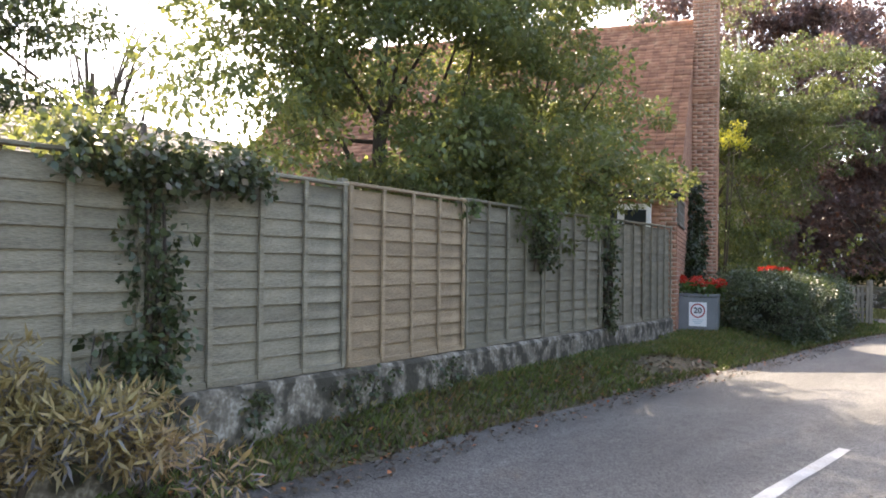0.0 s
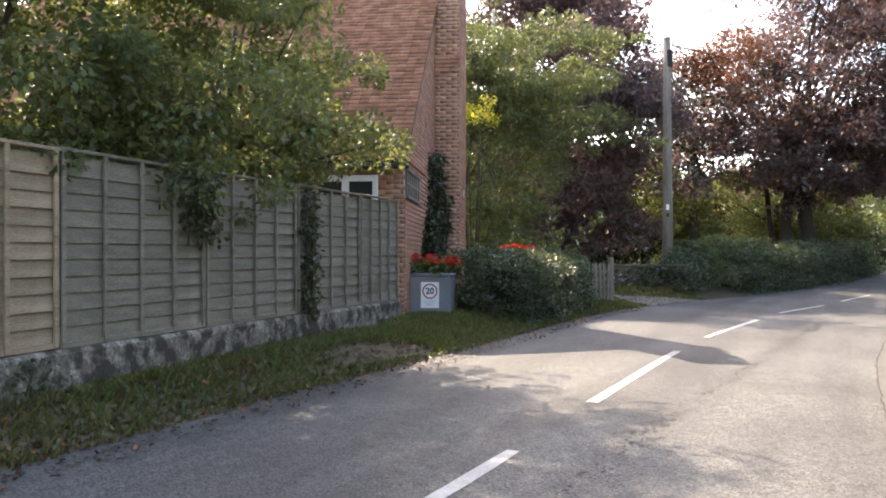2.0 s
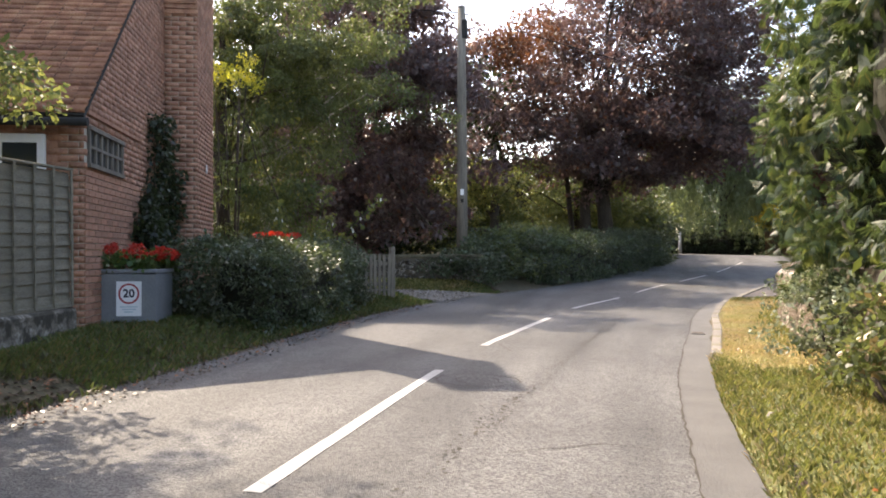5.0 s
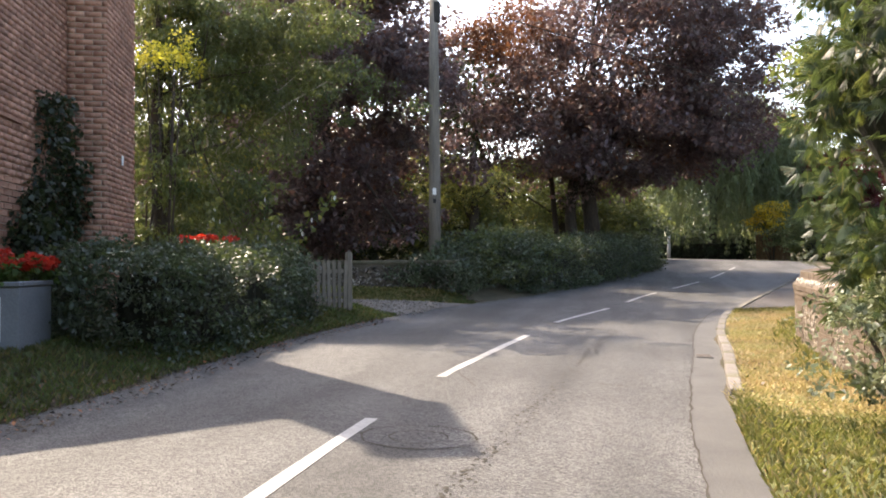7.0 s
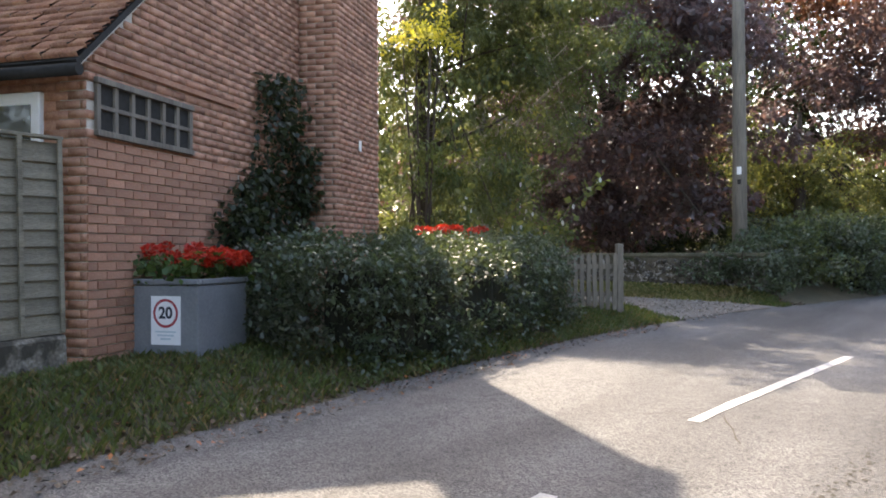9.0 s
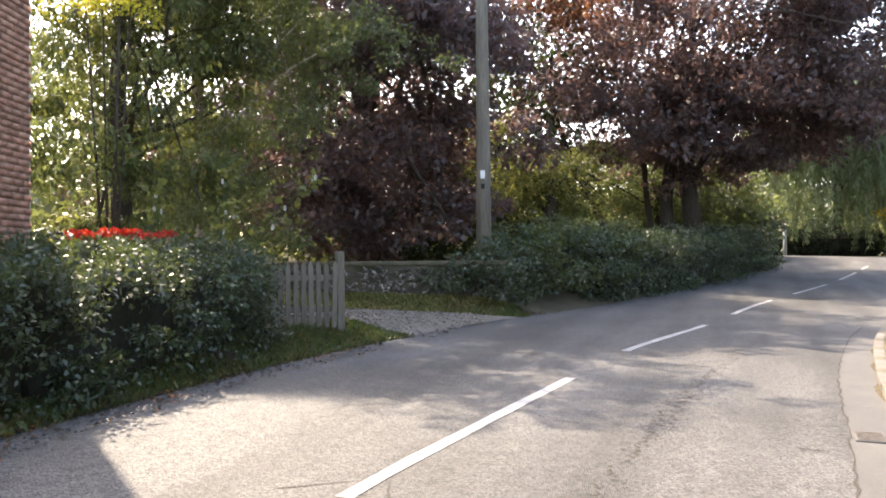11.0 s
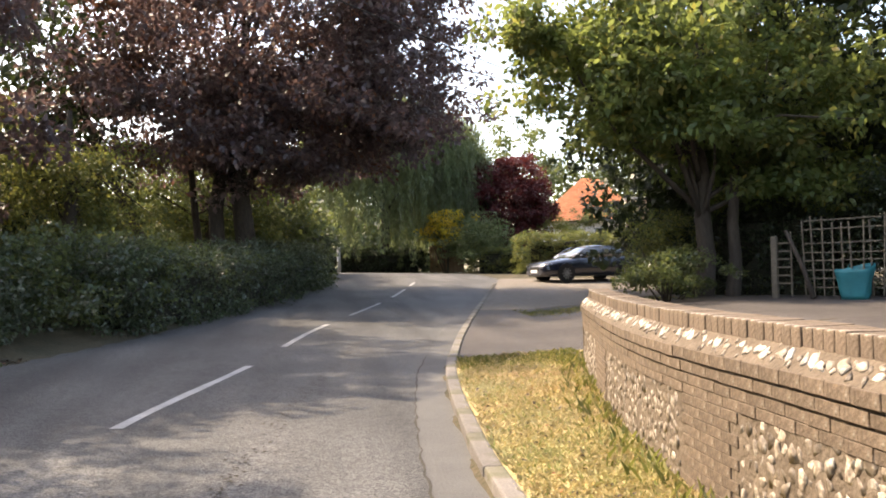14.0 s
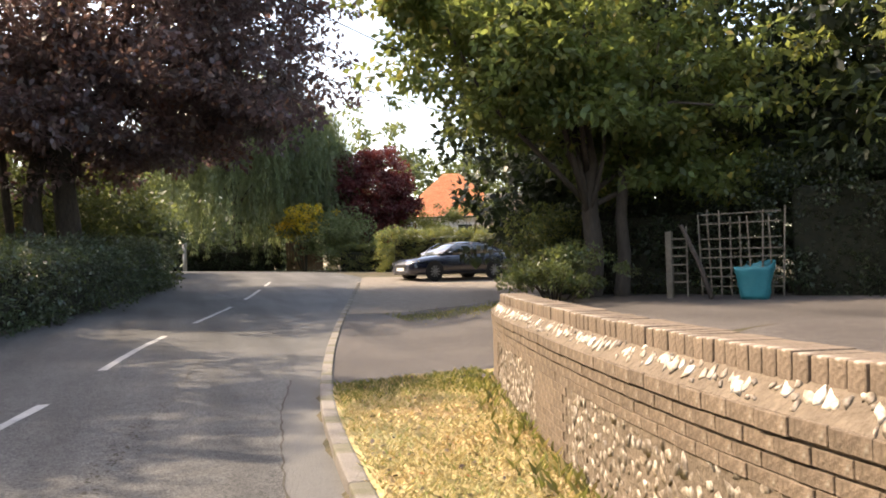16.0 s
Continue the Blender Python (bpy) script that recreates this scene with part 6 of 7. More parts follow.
def car(at, turn, paint, label):
    """A four-door saloon; its nose points along +x."""
    root = thing("car", label, "car", at, turn)

    def body(x, hw, zb, zs, zt, crown):
        return (x, [(-hw * 0.9, zb), (-hw, zb + 0.12), (-hw, zs), (-hw * 0.9, zt), (-hw * 0.45, zt + crown), (0, zt + crown * 1.3), (hw * 0.45, zt + crown), (hw * 0.9, zt), (hw, zs), (hw, zb + 0.12), (hw * 0.9, zb)])

    sec = [body(2.36, 0.55, 0.3, 0.5, 0.58, 0.02), body(2.3, 0.74, 0.22, 0.58, 0.68, 0.02), body(2.1, 0.86, 0.2, 0.64, 0.75, 0.03), body(1.6, 0.9, 0.2, 0.72, 0.83, 0.04), body(1.0, 0.91, 0.2, 0.78, 0.9, 0.04), body(0.3, 0.91, 0.2, 0.82, 0.93, 0.02), body(-0.6, 0.91, 0.2, 0.84, 0.95, 0.02), body(-1.5, 0.91, 0.21, 0.87, 0.98, 0.03), body(-2.0, 0.88, 0.24, 0.88, 0.99, 0.03), body(-2.28, 0.8, 0.28, 0.84, 0.95, 0.02), body(-2.36, 0.7, 0.34, 0.76, 0.86, 0.02)]
    shell = part("body", loft(sec), paint, root)

    def roofsec(x, hw, z0, z1):
        return (x, [(-hw, z0), (-hw * 0.86, (z0 + z1) / 2 + 0.1), (-hw * 0.72, z1), (0, z1 + 0.04), (hw * 0.72, z1), (hw * 0.86, (z0 + z1) / 2 + 0.1), (hw, z0)])

    part("cabin", loft([roofsec(1.05, 0.74, 0.9, 0.93), roofsec(0.55, 0.8, 0.92, 1.2), roofsec(0.15, 0.82, 0.92, 1.36), roofsec(-0.5, 0.83, 0.93, 1.41), roofsec(-1.1, 0.82, 0.94, 1.37), roofsec(-1.7, 0.78, 0.96, 1.16), roofsec(-2.05, 0.72, 0.98, 1.01)]), M_CARGLASS, root, "dark tinted windows")
    roof = loft([(x, [(-w, z - 0.03), (-w * 0.9, z), (0, z + 0.035), (w * 0.9, z), (w, z - 0.03), (0, z - 0.01)]) for x, w, z in ((0.2, 0.6, 1.375), (-0.5, 0.63, 1.428), (-1.1, 0.62, 1.39), (-1.3, 0.6, 1.33))])
    part("roof", roof, paint, root)
    for s in (-1, 1):
        for pts in ([(1.02, 0.75, 0.93), (0.55, 0.73, 1.22), (0.15, 0.62, 1.4)], [(-0.42, 0.84, 0.93), (-0.45, 0.73, 1.25), (-0.46, 0.63, 1.43)], [(-1.25, 0.62, 1.37), (-1.7, 0.68, 1.18), (-2.05, 0.7, 1.0)]):
            part("pillar", add_tube(bmesh.new(), [(x, s * y, z) for x, y, z in pts], [0.035, 0.03, 0.03], 6), paint, root)
        m = part("mirror", box((0.12, 0.18, 0.12), pose(0.72, s * 0.97, 1.0), 0.03, 2), paint, root)
        part("headlight", box((0.34, 0.16, 0.12), pose(2.14, s * 0.7, 0.64, 0, 10, -s * 28), 0.03, 2), M_LAMP, root)
        part("tail_light", box((0.1, 0.3, 0.14), pose(-2.3, s * 0.62, 0.82), 0.02), M_REDLAMP, root)
        part("door_handle", box((0.16, 0.03, 0.025), pose(-0.25, s * 0.915, 0.8), 0.006), M_ALLOY, root)
        part("sill_trim", box((2.3, 0.04, 0.08), pose(0.0, s * 0.9, 0.24), 0.01), M_DARK, root)
        for x in (1.42, -1.38):
            tyre = part("tyre", add_tube(bmesh.new(), [(x, s * 0.7, 0.325), (x, s * 0.74, 0.325), (x, s * 0.88, 0.325), (x, s * 0.925, 0.325)], [0.29, 0.325, 0.325, 0.295], 28), M_TYRE, root)
            part("wheel_arch", add_tube(bmesh.new(), [(x, s * 0.9, 0.34), (x, s * 0.918, 0.34)], [0.39, 0.38], 28), M_DARK, root)
            rim = part("rim", add_tube(bmesh.new(), [(x, s * 0.9, 0.325), (x, s * 0.93, 0.325)], [0.1, 0.07], 16), M_ALLOY, tyre)
            for k in range(10):
                a = 6.28318 * k / 10
                part("spoke", box((0.19, 0.02, 0.032), pose(x, s * 0.932, 0.325) @ pose(0, 0, 0, 0, math.degrees(a), 0) @ pose(0.13, 0, 0), 0.006), M_ALLOY, tyre)
            part("rim_ring", add_tube(bmesh.new(), [(x, s * 0.915, 0.325), (x, s * 0.93, 0.325)], [0.235, 0.24], 24), M_DARK, tyre)
    part("grille", box((0.06, 0.7, 0.26), pose(2.335, 0, 0.5), 0.03), M_DARK, root)
    part("number_plate", box((0.02, 0.5, 0.11), pose(2.375, 0, 0.42), 0.004), M_WHITE, root, "white number plate")
    part("lower_intake", box((0.06, 1.1, 0.1), pose(2.3, 0, 0.28), 0.02), M_DARK, root)
    return root


car((11.55, 45.6, ground(11.55, 45.6) + 0.012), 194, M_NAVY, "dark navy saloon car parked on the drive")
car((-16.6, 28.4, ground(-16.6, 28.4)), 70, M_SILVER, "silver saloon car parked behind the cottage")

# ---- right side: tall evergreen hedge and shrubs ----
L_LAUREL = leaf_material("laurel_leaves", (0.03, 0.06, 0.016), (0.1, 0.14, 0.04), (0.35, 0.4, 0.06), through_mix=0.3, gloss=0.6, odd=(0.22, 0.17, 0.04), odd_share=0.06)
L_SILVER = leaf_material("variegated_leaves", (0.1, 0.13, 0.07), (0.34, 0.38, 0.26), (0.4, 0.45, 0.2), through_mix=0.25)


def conifer(center, radii, count, seed, label):
    x, y = center[0], center[1]
    root = thing("conifer", label, "conifer", (x, y, ground(x, y)), group="conifer row")
    o = root.matrix_basis.translation
    cl = [c for c in crown_clusters(Vector(center) - o, radii, count, 0.26, seed, inner=0.8, lump=0.22, bough=1) if c[2] > 0.1]
    rr = random.Random(seed)
    add_limbs(root, (0, 0, 0), center[2] + radii[2] * 0.7, 0.12, rr.sample(cl, 16), seed)
    # Dark body in the conifer, its inner shade put into the colour.
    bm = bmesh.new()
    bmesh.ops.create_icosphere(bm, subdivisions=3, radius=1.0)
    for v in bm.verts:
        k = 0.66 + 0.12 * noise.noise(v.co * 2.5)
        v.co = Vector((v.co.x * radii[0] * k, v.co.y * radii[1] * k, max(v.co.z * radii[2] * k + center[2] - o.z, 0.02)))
    part("shade_core", bm, M_INNER_SHADE, root)
    leaf_cloud("sprays", cl, 20, 0.11, L_CONIFER, seed, root, droop=0.5, long=7.0, shell=0.4, fan=9)
    leaf_cloud("sprays", rr.sample(cl, len(cl) // 3), 9, 0.1, L_YEW, seed + 7, root, droop=0.5, long=7.0, shell=0.7, fan=9)
    return root


conifer((2.5, 13.7, 2.9), (1.15, 1.45, 2.7), 330, 201, "tall dense green conifer behind the garden wall")
conifer((2.7, 11.9, 2.9), (1.2, 1.5, 2.8), 330, 202, "tall dense green conifer beside the verge")
conifer((2.8, 10.0, 2.8), (1.15, 1.5, 2.7), 330, 203, "tall dense green conifer beside the verge")
conifer((2.9, 7.8, 2.6), (1.1, 1.5, 2.5), 170, 204, "tall dense green conifer beside the verge")
conifer((3.1, 5.4, 2.6), (1.1, 1.5, 2.5), 120, 205, "tall dense green conifer beside the verge")
shrub("laurel", "laurel with large drooping yellow-green leaves", (2.3, 9.7, 1.5), (0.4, 0.7, 1.2), L_LAUREL, 211, count=70, r=0.2, per=24, size=0.11, droop=1.0, long=2.8)
shrub("laurel", "laurel with large drooping yellow-green leaves", (2.2, 8.2, 1.7), (0.55, 1.0, 1.6), L_LAUREL, 212, count=110, r=0.2, per=24, size=0.11, droop=1.0, long=2.8)
shrub("variegated_shrub", "silvery variegated shrub against the wall end", (1.85, 12.9, 0.62), (0.5, 0.8, 0.55), L_SILVER, 213, count=90, r=0.14, per=40, size=0.055, extra=[(0.4, L_HEDGE)])
shrub("variegated_shrub", "leggy shrub with dry twigs by the verge", (1.9, 11.2, 0.55), (0.5, 0.8, 0.5), L_GREEN, 214, count=60, r=0.16, per=36, size=0.07, extra=[(0.4, L_STRAW)])

# ---- forecourt: sycamore, trellis, hedge, bag ----
L_SYC = leaf_material("sycamore_leaves", (0.05, 0.08, 0.032), (0.15, 0.19, 0.065), (0.46, 0.52, 0.13), through_mix=0.5, gloss=0.3, odd=(0.36, 0.28, 0.07), odd_share=0.05)
tree("sycamore", "broad green sycamore over the forecourt", (9.0, 30.9, ground(9.0, 30.9)), 5.5, 0.2, [((9.6, 31.8, 6.4), (3.7, 3.4, 3.0), 270, 0.5), ((7.3, 31.6, 5.9), (2.1, 2.2, 1.3), 110, 0.44), ((11.2, 30.6, 4.4), (2.6, 2.2, 1.8), 120, 0.48), ((10, 32, 9), (3.0, 3, 2.6), 120, 0.55), ((9.4, 31.0, 4.3), (2.0, 1.4, 0.9), 100, 0.42), ((7.5, 30.0, 5.0), (1.4, 1.3, 0.8), 80, 0.4), ((5.9, 30.6, 6.6), (1.5, 1.4, 0.9), 36, 0.4)], L_SYC, 17, size=0.19, per=58, extra=[(0.2, L_LIGHT)], limbs=26)
root = thing("young_sycamore", "young dark-stemmed sycamore beside the larger one", "tree", (9.55, 30.6, ground(9.55, 30.6)))
add_limbs(root, (0, 0, 0), 5.0, 0.14, [(-1, 0.5, 5.5), (1.2, 0, 5.6), (0.4, -1, 5.2)], 61, (0.3, 0.1))
# Trees and hedges here carry their deep shade in the leaf colour.
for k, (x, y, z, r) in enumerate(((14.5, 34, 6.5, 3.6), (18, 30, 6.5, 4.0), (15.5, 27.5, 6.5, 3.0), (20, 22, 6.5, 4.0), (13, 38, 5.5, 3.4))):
    tree("dark_tree", "dark leafy tree behind the forecourt", (x, y, 0.5), 7, 0.25, [((x, y, z), (r, r, z - 0.8), 260, 0.8)], L_DARK_SHADED, 160 + k, size=0.3, per=60, extra=[(0.08, L_GREEN)], bough=3)
hedge("hedge", "tall dark clipped hedge round the forecourt", [(11.6, 28.6), (13.2, 26.6), (15.0, 23.0), (15.4, 18)], 1.1, 2.45, L_DARK_SHADED, 24, spacing=0.3, r=0.26, per=44, size=0.085, extra=[(0.3, L_HEDGE)])
hedge("hedge", "dark undergrowth below the sycamore", [(9.4, 32.6), (10.8, 30.6), (11.4, 29.2)], 0.9, 2.0, L_DARK_SHADED, 28, spacing=0.24, r=0.25, per=40, size=0.09, extra=[(0.15, L_GREEN)])
shrub("low_shrub", "silvery green shrub at the forecourt edge", (7.75, 30.1, 1.2), (0.75, 0.75, 0.55), L_GREEN, 221, count=100, r=0.22, per=60, size=0.075, extra=[(0.4, L_HEDGE)])
shrub("low_shrub", "tall pale-tipped shrub behind the parked car", (9.0, 32.6, 1.7), (0.9, 0.9, 1.2), L_LIGHT, 222, count=100, r=0.28, per=55, size=0.085, extra=[(0.6, L_GREEN)])

T0, T1 = Vector((9.5, 28.8)), Vector((10.6, 27.2))
tl = (T1 - T0).length
TRELLIS = thing("trellis", "broken square wooden garden trellis", "trellis", (T0.x, T0.y, ground(*T0) + 0.015), math.degrees(math.atan2(T1.y - T0.y, T1.x - T0.x)))
M_TREL = surface("pale_trellis_wood", [(0.09, 0.075, 0.055), (0.16, 0.135, 0.1)], scale=6, fine=30, rough=0.85, bump=0.4, vary=0.12)
rt = random.Random(7)
for k in range(9):
    x = 0.55 + (tl - 0.55) * k / 8
    h = 1.6 + rt.uniform(-0.2, 0.05)
    ob = part("upright", box((0.028, 0.018, h), pose(0, 0, h / 2 + 0.05), 0.002), M_TREL, TRELLIS)
    ob.matrix_basis = pose(x, 0, 0, 0, rt.uniform(-2.5, 2.5), 0)
for k in range(8):
    ob = part("crossbar", box((tl - 0.55, 0.016, 0.024), pose((tl + 0.55) / 2, -0.018, 0), 0.002), M_TREL, TRELLIS)
    ob.matrix_basis = pose(0, 0, 0.22 + 0.17 * k + (0.1 if k > 5 else 0), 0, rt.uniform(-0.6, 0.6), 0)
part("post", box((0.12, 0.1, 1.25), pose(-0.05, 0, 0.62), 0.01), M_TREL, TRELLIS)
part("rung_panel", box((0.03, 0.02, 1.3), pose(0.28, 0, 0.68), 0.002), M_TREL, TRELLIS)
for k in range(6):
    part("rung", box((0.34, 0.016, 0.03), pose(0.12, -0.02, 0.3 + 0.16 * k), 0.002), M_TREL, TRELLIS)
part("prop", add_tube(bmesh.new(), [(0.2, -0.05, 1.35), (0.55, -0.12, 0.6), (0.8, -0.3, 0.02)], [0.035, 0.045, 0.05], 7), M_BARK, TRELLIS, "fallen branch leaning on it")

# turquoise garden bag
M_BAG = surface("turquoise_woven_plastic", [(0.008, 0.12, 0.14), (0.015, 0.2, 0.22)], scale=4, fine=120, rough=0.5, bump=0.3)
bx, by = 10.2, 27.45
root = thing("garden_bag", "crumpled turquoise garden waste bag", "bag", (bx, by, ground(bx, by) + 0.016), -48)
bm = bmesh.new()
rings = []
for k in range(9):
    z = 0.56 * k / 8
    ring = []
    for j in range(28):
        a = 6.28318 * j / 28
        sq = 1 / max(abs(math.cos(a)), abs(math.sin(a))) ** 0.6
        r = (0.21 + 0.09 * k / 8) * sq * (1 + 0.1 * noise.noise((math.cos(a) * 2, math.sin(a) * 2, z * 5)))
        tip = 0.12 * max(0, math.cos(a - 0.6)) * (k / 8) ** 3
        ring.append(bm.verts.new((r * math.cos(a) * 1.1, r * math.sin(a) * 0.8, z + tip + 0.02 * noise.noise((a * 2, z * 6, 3)))))
    rings.append(ring)
for a, b in zip(rings, rings[1:]):
    for j in range(28):
        f = bm.faces.new((a[j], a[(j + 1) % 28], b[(j + 1) % 28], b[j]))
        f.smooth = True
bm.faces.new(rings[0][::-1])
sk = part("sack", bm, M_BAG, root)
sd = sk.modifiers.new("cloth", "SOLIDIFY")
sd.thickness = 0.008
for s in (-1, 1):
    part("handle", add_tube(bmesh.new(), [(s * 0.1 - 0.08, 0.22, 0.52), (s * 0.1 - 0.04, 0.3, 0.66), (s * 0.1 + 0.06, 0.24, 0.54)], [0.012] * 3, 6), M_BAG, root)

shrub("clipped_bush", "small round clipped bush on the forecourt", (5.06, 19.33, 1.0), (0.3, 0.3, 0.27), L_LIGHT, 225, count=110, r=0.06, per=40, size=0.025, extra=[(0.4, L_HEDGE)], low=-0.9)

tree("ash_tree", "light green tree hanging over the forecourt", (8.9, 19.2, ground(8.9, 19.2)), 3.6, 0.14, [((7.3, 20.2, 3.75), (1.6, 1.4, 1.2), 75, 0.26), ((8.9, 19.4, 4.9), (1.8, 1.7, 1.5), 80, 0.36)], L_LIGHT, 231, size=0.085, per=55, limbs=12)

# ---- grass, litter ----
M_TURF = surface("dry_turf", [(0.19, 0.155, 0.06), (0.36, 0.275, 0.125), (0.56, 0.44, 0.21)], scale=2.2, fine=45, rough=0.95, bump=0.9, bump_scale=40)
M_TURF_GREEN = surface("green_turf", [(0.06, 0.07, 0.022), (0.12, 0.13, 0.045), (0.28, 0.22, 0.1)], scale=2.2, fine=45, rough=0.95, bump=0.9, bump_scale=40)
green_turf = tagged(road_strip("green_turf", lambda y: re_x(y) + 0.01, lambda y: wall_x(max(y, 11.0)) + 0.05, 3, 13.2, 0.0, M_TURF_GREEN, step=0.2, cols=6), "greener turf of the verge under the conifers", "turf", kind="structure")
turf = tagged(road_strip("dry_turf", lambda y: re_x(y) + (0.12 if y > 14.4 else 0.01), lambda y: wall_x(max(y, 11.0)) + 0.05, 13.2, 23.7, 0.0, M_TURF, step=0.2, cols=6), "sun-bleached turf of the verge", "turf", kind="structure")
for v in list(turf.data.vertices) + list(green_turf.data.vertices):
    v.co.z = ground(v.co.x, v.co.y) + 0.008

def blades(name, label, area, count, height, mat, seed, lean=0.5, width=0.006):
    """Single grass blades; area(rng) gives x, y."""
    rng = np.random.default_rng(seed)
    P = np.array([area(rng) for _ in range(count)])
    P = np.array([p for p in P if p[0] > -900])
    z = np.array([ground(x, y) for x, y in P]) - 0.01
    n = len(P)
    p = np.column_stack([P, z])
    a = rng.random(n) * 6.283
    h = height * (0.5 + 0.9 * rng.random(n))
    way = np.column_stack([np.cos(a) * lean * rng.random(n), np.sin(a) * lean * rng.random(n), np.ones(n)])
    side = np.column_stack([-np.sin(a), np.cos(a), np.zeros(n)]) * (width * (0.7 + 0.6 * rng.random(n)))[:, None]
    mid = p + way * (h * 0.55)[:, None]
    tip = p + way * h[:, None] + np.column_stack([np.cos(a), np.sin(a), -0.3 * np.ones(n)]) * (h * 0.3)[:, None]
    v = np.stack([p - side, p + side, tip + side * 0.2, mid - side], axis=1)
    f = np.arange(n * 4, dtype=np.int32).reshape(-1, 4)
    return tagged(array_mesh(name, v, f, mat), label, "grass", kind="stuff")


def right_verge(rng):
    y = rng.uniform(3, 23.9)
    edge = 0.14 if y > 14.5 else 0.0
    lo, hi = re_x(y) + edge, (wall_x(y) if y > 12 else 2.6)
    if y > 23.2:
        hi = 3.4
    return lo + (hi - lo) * rng.random(), y


def dry_spot(x, y):
    return noise.noise((x * 0.9, y * 0.5, 4.0)) + smoothstep(12.0, 14.5, y) * 1.0 - 0.2 - 0.25 * (1 - smoothstep(12.0, 14.5, y)) - 0.8 * smoothstep(22.0, 23.2, y)


def green_part(rng):
    x, y = right_verge(rng)
    return (x, y) if dry_spot(x, y) < 0.12 + rng.normal() * 0.12 else (-999, 0)


def dry_part(rng):
    x, y = right_verge(rng)
    return (x, y) if dry_spot(x, y) > 0.05 + rng.normal() * 0.12 else (-999, 0)


blades("verge_grass", "green grass of the sunny verge", green_part, 62000, 0.06, L_GRASS, 301)
blades("dry_grass", "sun-bleached yellow grass of the verge", dry_part, 75000, 0.045, L_DRY, 302, lean=1.1)
blades("tall_grass", "longer grass tufts at the wall foot", lambda r: (lambda y: (wall_x(y) - 0.3 * r.random() ** 2 - 0.02, y))(r.uniform(14, 23.2)), 700, 0.1, L_GRASS, 303)


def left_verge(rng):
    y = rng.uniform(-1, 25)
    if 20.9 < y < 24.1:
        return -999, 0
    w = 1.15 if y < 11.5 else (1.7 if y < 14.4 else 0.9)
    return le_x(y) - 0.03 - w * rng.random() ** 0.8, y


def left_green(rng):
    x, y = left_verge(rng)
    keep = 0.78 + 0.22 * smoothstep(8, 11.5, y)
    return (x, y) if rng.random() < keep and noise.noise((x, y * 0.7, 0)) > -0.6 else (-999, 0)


# Darker copy of the grass blades; this verge's shade is put into the colour.
blades("verge_grass", "cottage verge grass with shade in its colour", left_green, 64000, 0.075, leaf_material("shade_toned_grass", (0.04, 0.07, 0.02), (0.13, 0.16, 0.05), (0.25, 0.3, 0.07), through_mix=0.3, odd=(0.25, 0.18, 0.08), odd_share=0.15), 304)
blades("verge_grass", "grass below the flint wall", lambda r: (r.uniform(-9, -3.9), r.uniform(24.1, 25.0)), 12000, 0.08, L_GRASS, 305)
blades("drive_grass", "thin weeds along the edge of the car drive", lambda r: (r.uniform(5.0, 8.4), 31.6 + r.normal() * 0.5), 3200, 0.06, L_GRASS, 306)
L_LITTER = leaf_material("fallen_leaves", (0.03, 0.02, 0.012), (0.095, 0.058, 0.03), (0.12, 0.07, 0.035), through_mix=0.1, odd=(0.36, 0.11, 0.03), odd_share=0.1)


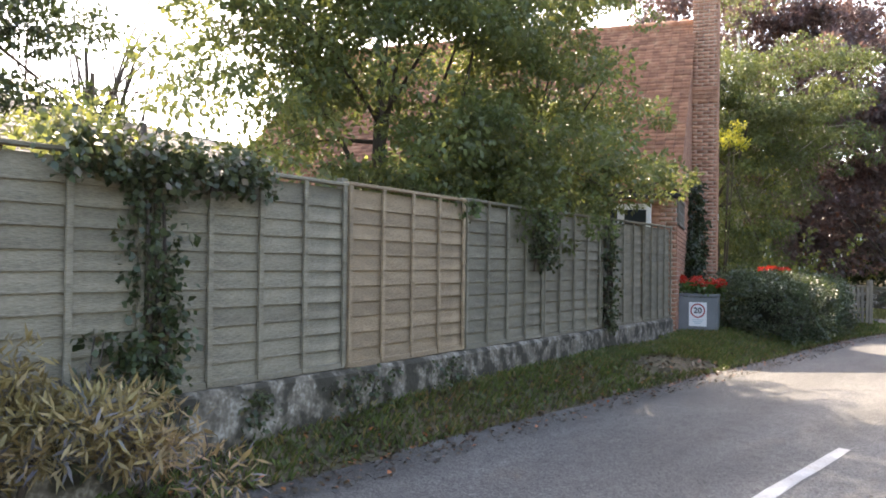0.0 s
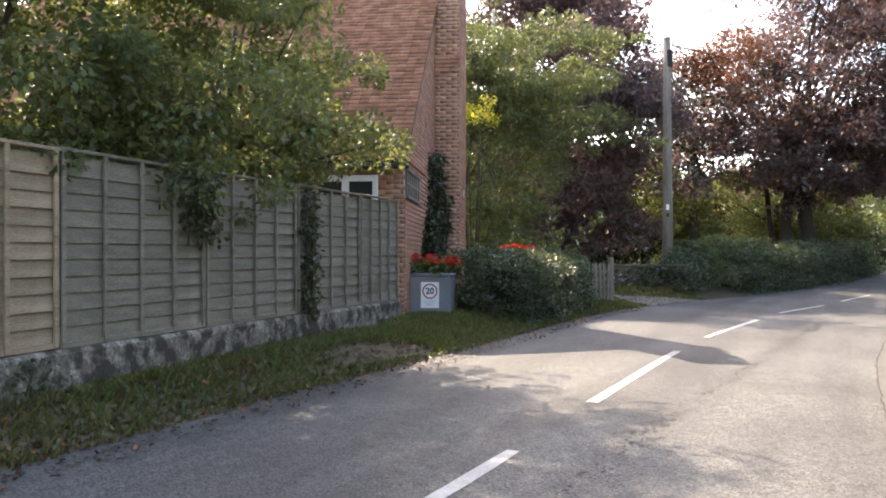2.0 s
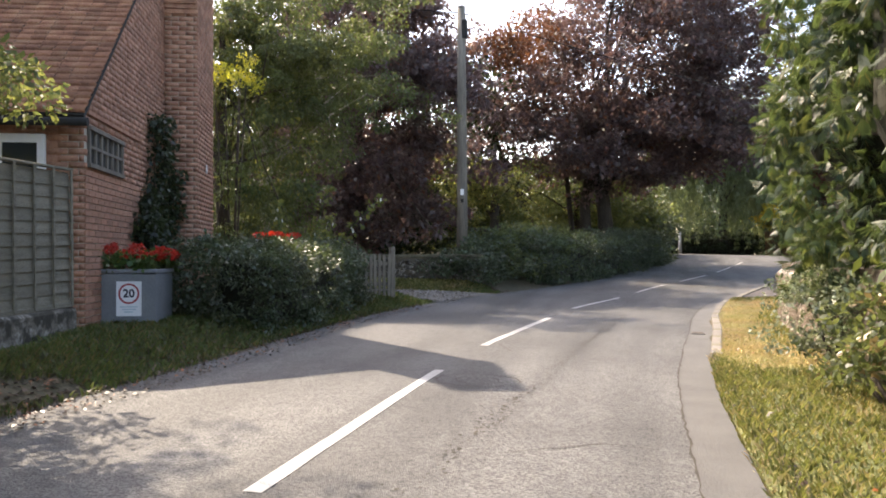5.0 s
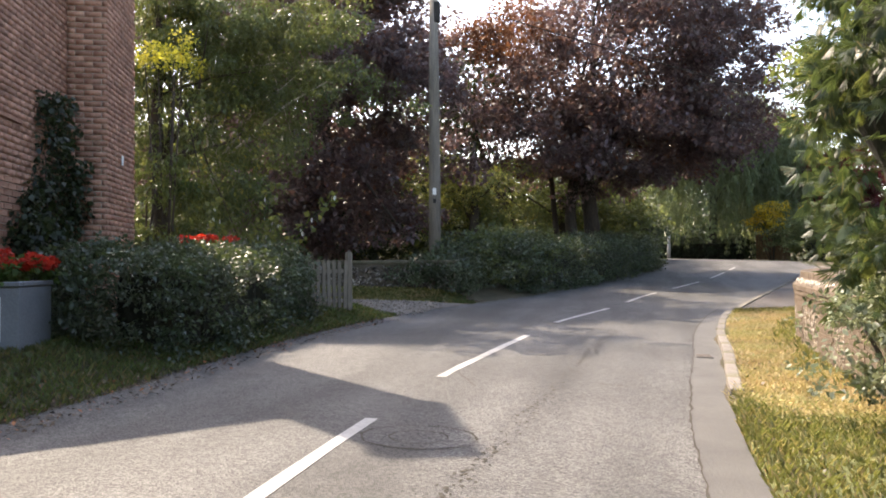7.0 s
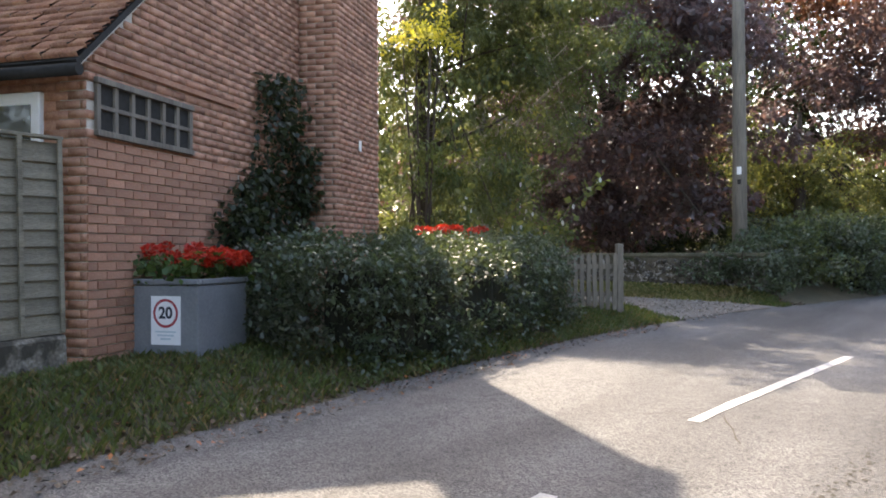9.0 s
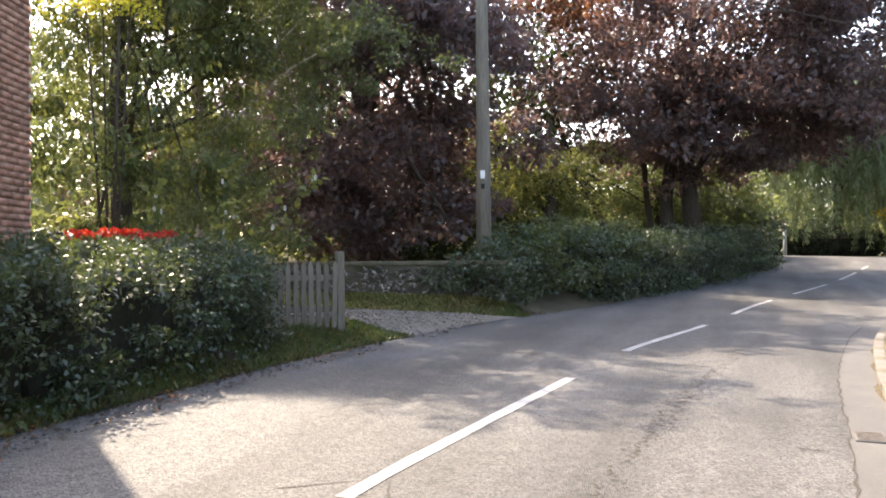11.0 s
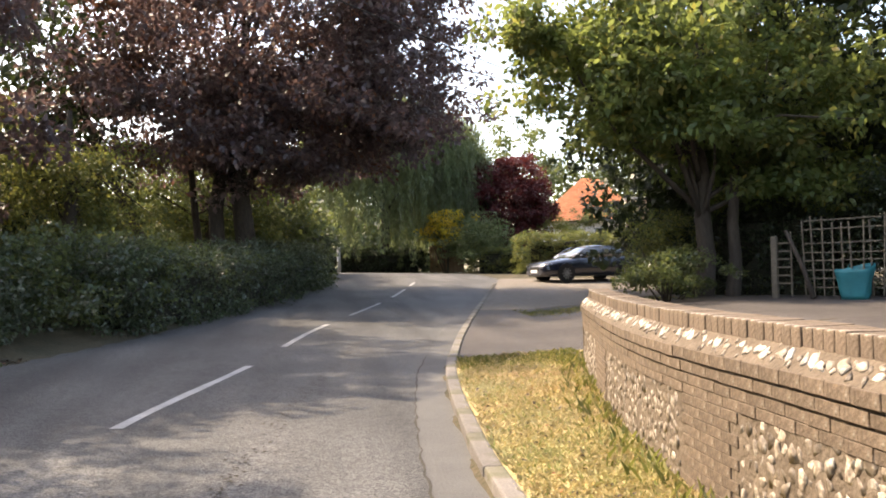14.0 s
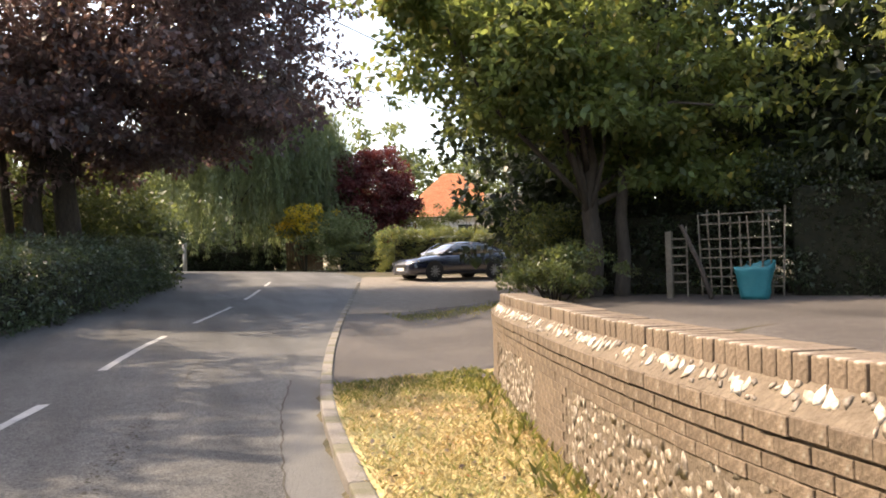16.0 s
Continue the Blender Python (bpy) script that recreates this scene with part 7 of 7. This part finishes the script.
def litter(name, label, count, area, seed, size=0.05):
    rng = np.random.default_rng(seed)
    pts = [area(rng) for _ in range(count)]
    pts = np.array([(x, y, ground(x, y) + 0.016) for x, y in pts if x > -900])
    n = len(pts)
    a = rng.random(n) * 6.283
    way = np.column_stack([np.cos(a), np.sin(a), rng.normal(size=n) * 0.25])
    side = np.column_stack([-np.sin(a), np.cos(a), rng.normal(size=n) * 0.25]) * 0.35
    s = (size * (0.5 + 0.8 * rng.random(n)))[:, None]
    v = np.stack([pts, pts + way * s * 0.5 + side * s + [0, 0, 0.006], pts + way * s, pts + way * s * 0.45 - side * s + [0, 0, 0.006]], axis=1)
    ob = tagged(array_mesh(name, v, np.arange(n * 4, dtype=np.int32).reshape(-1, 4), L_LITTER), label, kind="stuff")
    ob["category"] = "leaves"
    return ob


litter("leaf_litter", "brown fallen leaves on the shady verge", 16000, left_verge, 311)
litter("leaf_litter", "few dry leaves along the road edge", 4200, lambda r: (lambda y: (le_x(y) - 0.2 + 0.55 * r.random() ** 1.5, y))(r.uniform(0, 20)), 312, 0.04)
litter("leaf_litter", "dry leaves scattered on the sunny verge", 1400, right_verge, 313, 0.045)

# ---- woods that close the view ----
def woods(name, label, box_, count, r, size, mat, seed, per=32):
    rng = np.random.default_rng(seed)
    x0, x1, y0, y1, z1 = box_
    cl = []
    for _ in range(count):
        x, y = rng.uniform(x0, x1), rng.uniform(y0, y1)
        top = z1 * (0.75 + 0.35 * noise.noise((x * 0.12, y * 0.12, 2)))
        cl.append((x, y, 0.6 + top * rng.random() ** 0.8, r * (0.7 + 0.6 * rng.random())))
    ob = leaf_cloud(name, cl, per, size, mat, seed, label=label)
    ob["category"] = "woods"
    return ob


woods("woods", "dense woodland behind the cottage garden", (-34, -13, 24, 60, 9), 1500, 1.1, 0.34, L_GREEN, 321)
woods("woods", "shaded trees behind the copper beech", (-17, -6, 37, 44, 11), 620, 0.9, 0.32, L_DARK_SHADED, 326)
woods("woods", "dark woodland beyond the beeches", (-16, 1, 48, 54, 5), 560, 0.9, 0.3, L_GREEN, 322)
# Hedge leaves again, so that the shade beyond the bend is in the colour.
woods("woods", "far woodland beyond the bend", (-26, 12, 66, 78, 9), 1100, 1.2, 0.45, L_HEDGE, 323)
woods("woods", "woodland behind the forecourt", (17, 36, 10, 48, 11), 1000, 1.2, 0.42, L_DARK_SHADED, 324)
woods("woods", "trees behind the walker", (-30, 30, -34, -22, 8), 500, 1.6, 0.5, L_GREEN, 325)

# ---- bricks of the cottage that stand nearest the road ----
CB = brick_mesh("cottage_brick", 0.215, M_BRICK, 0.03)
CHB = brick_mesh("cottage_half_brick", 0.1025, M_BRICK, 0.03)
brick_grid(gable_face, (0, 2.3, 0.5, 2.225), HOUSE, M_BRICK, (CB, CHB), in_niche, limit=290)
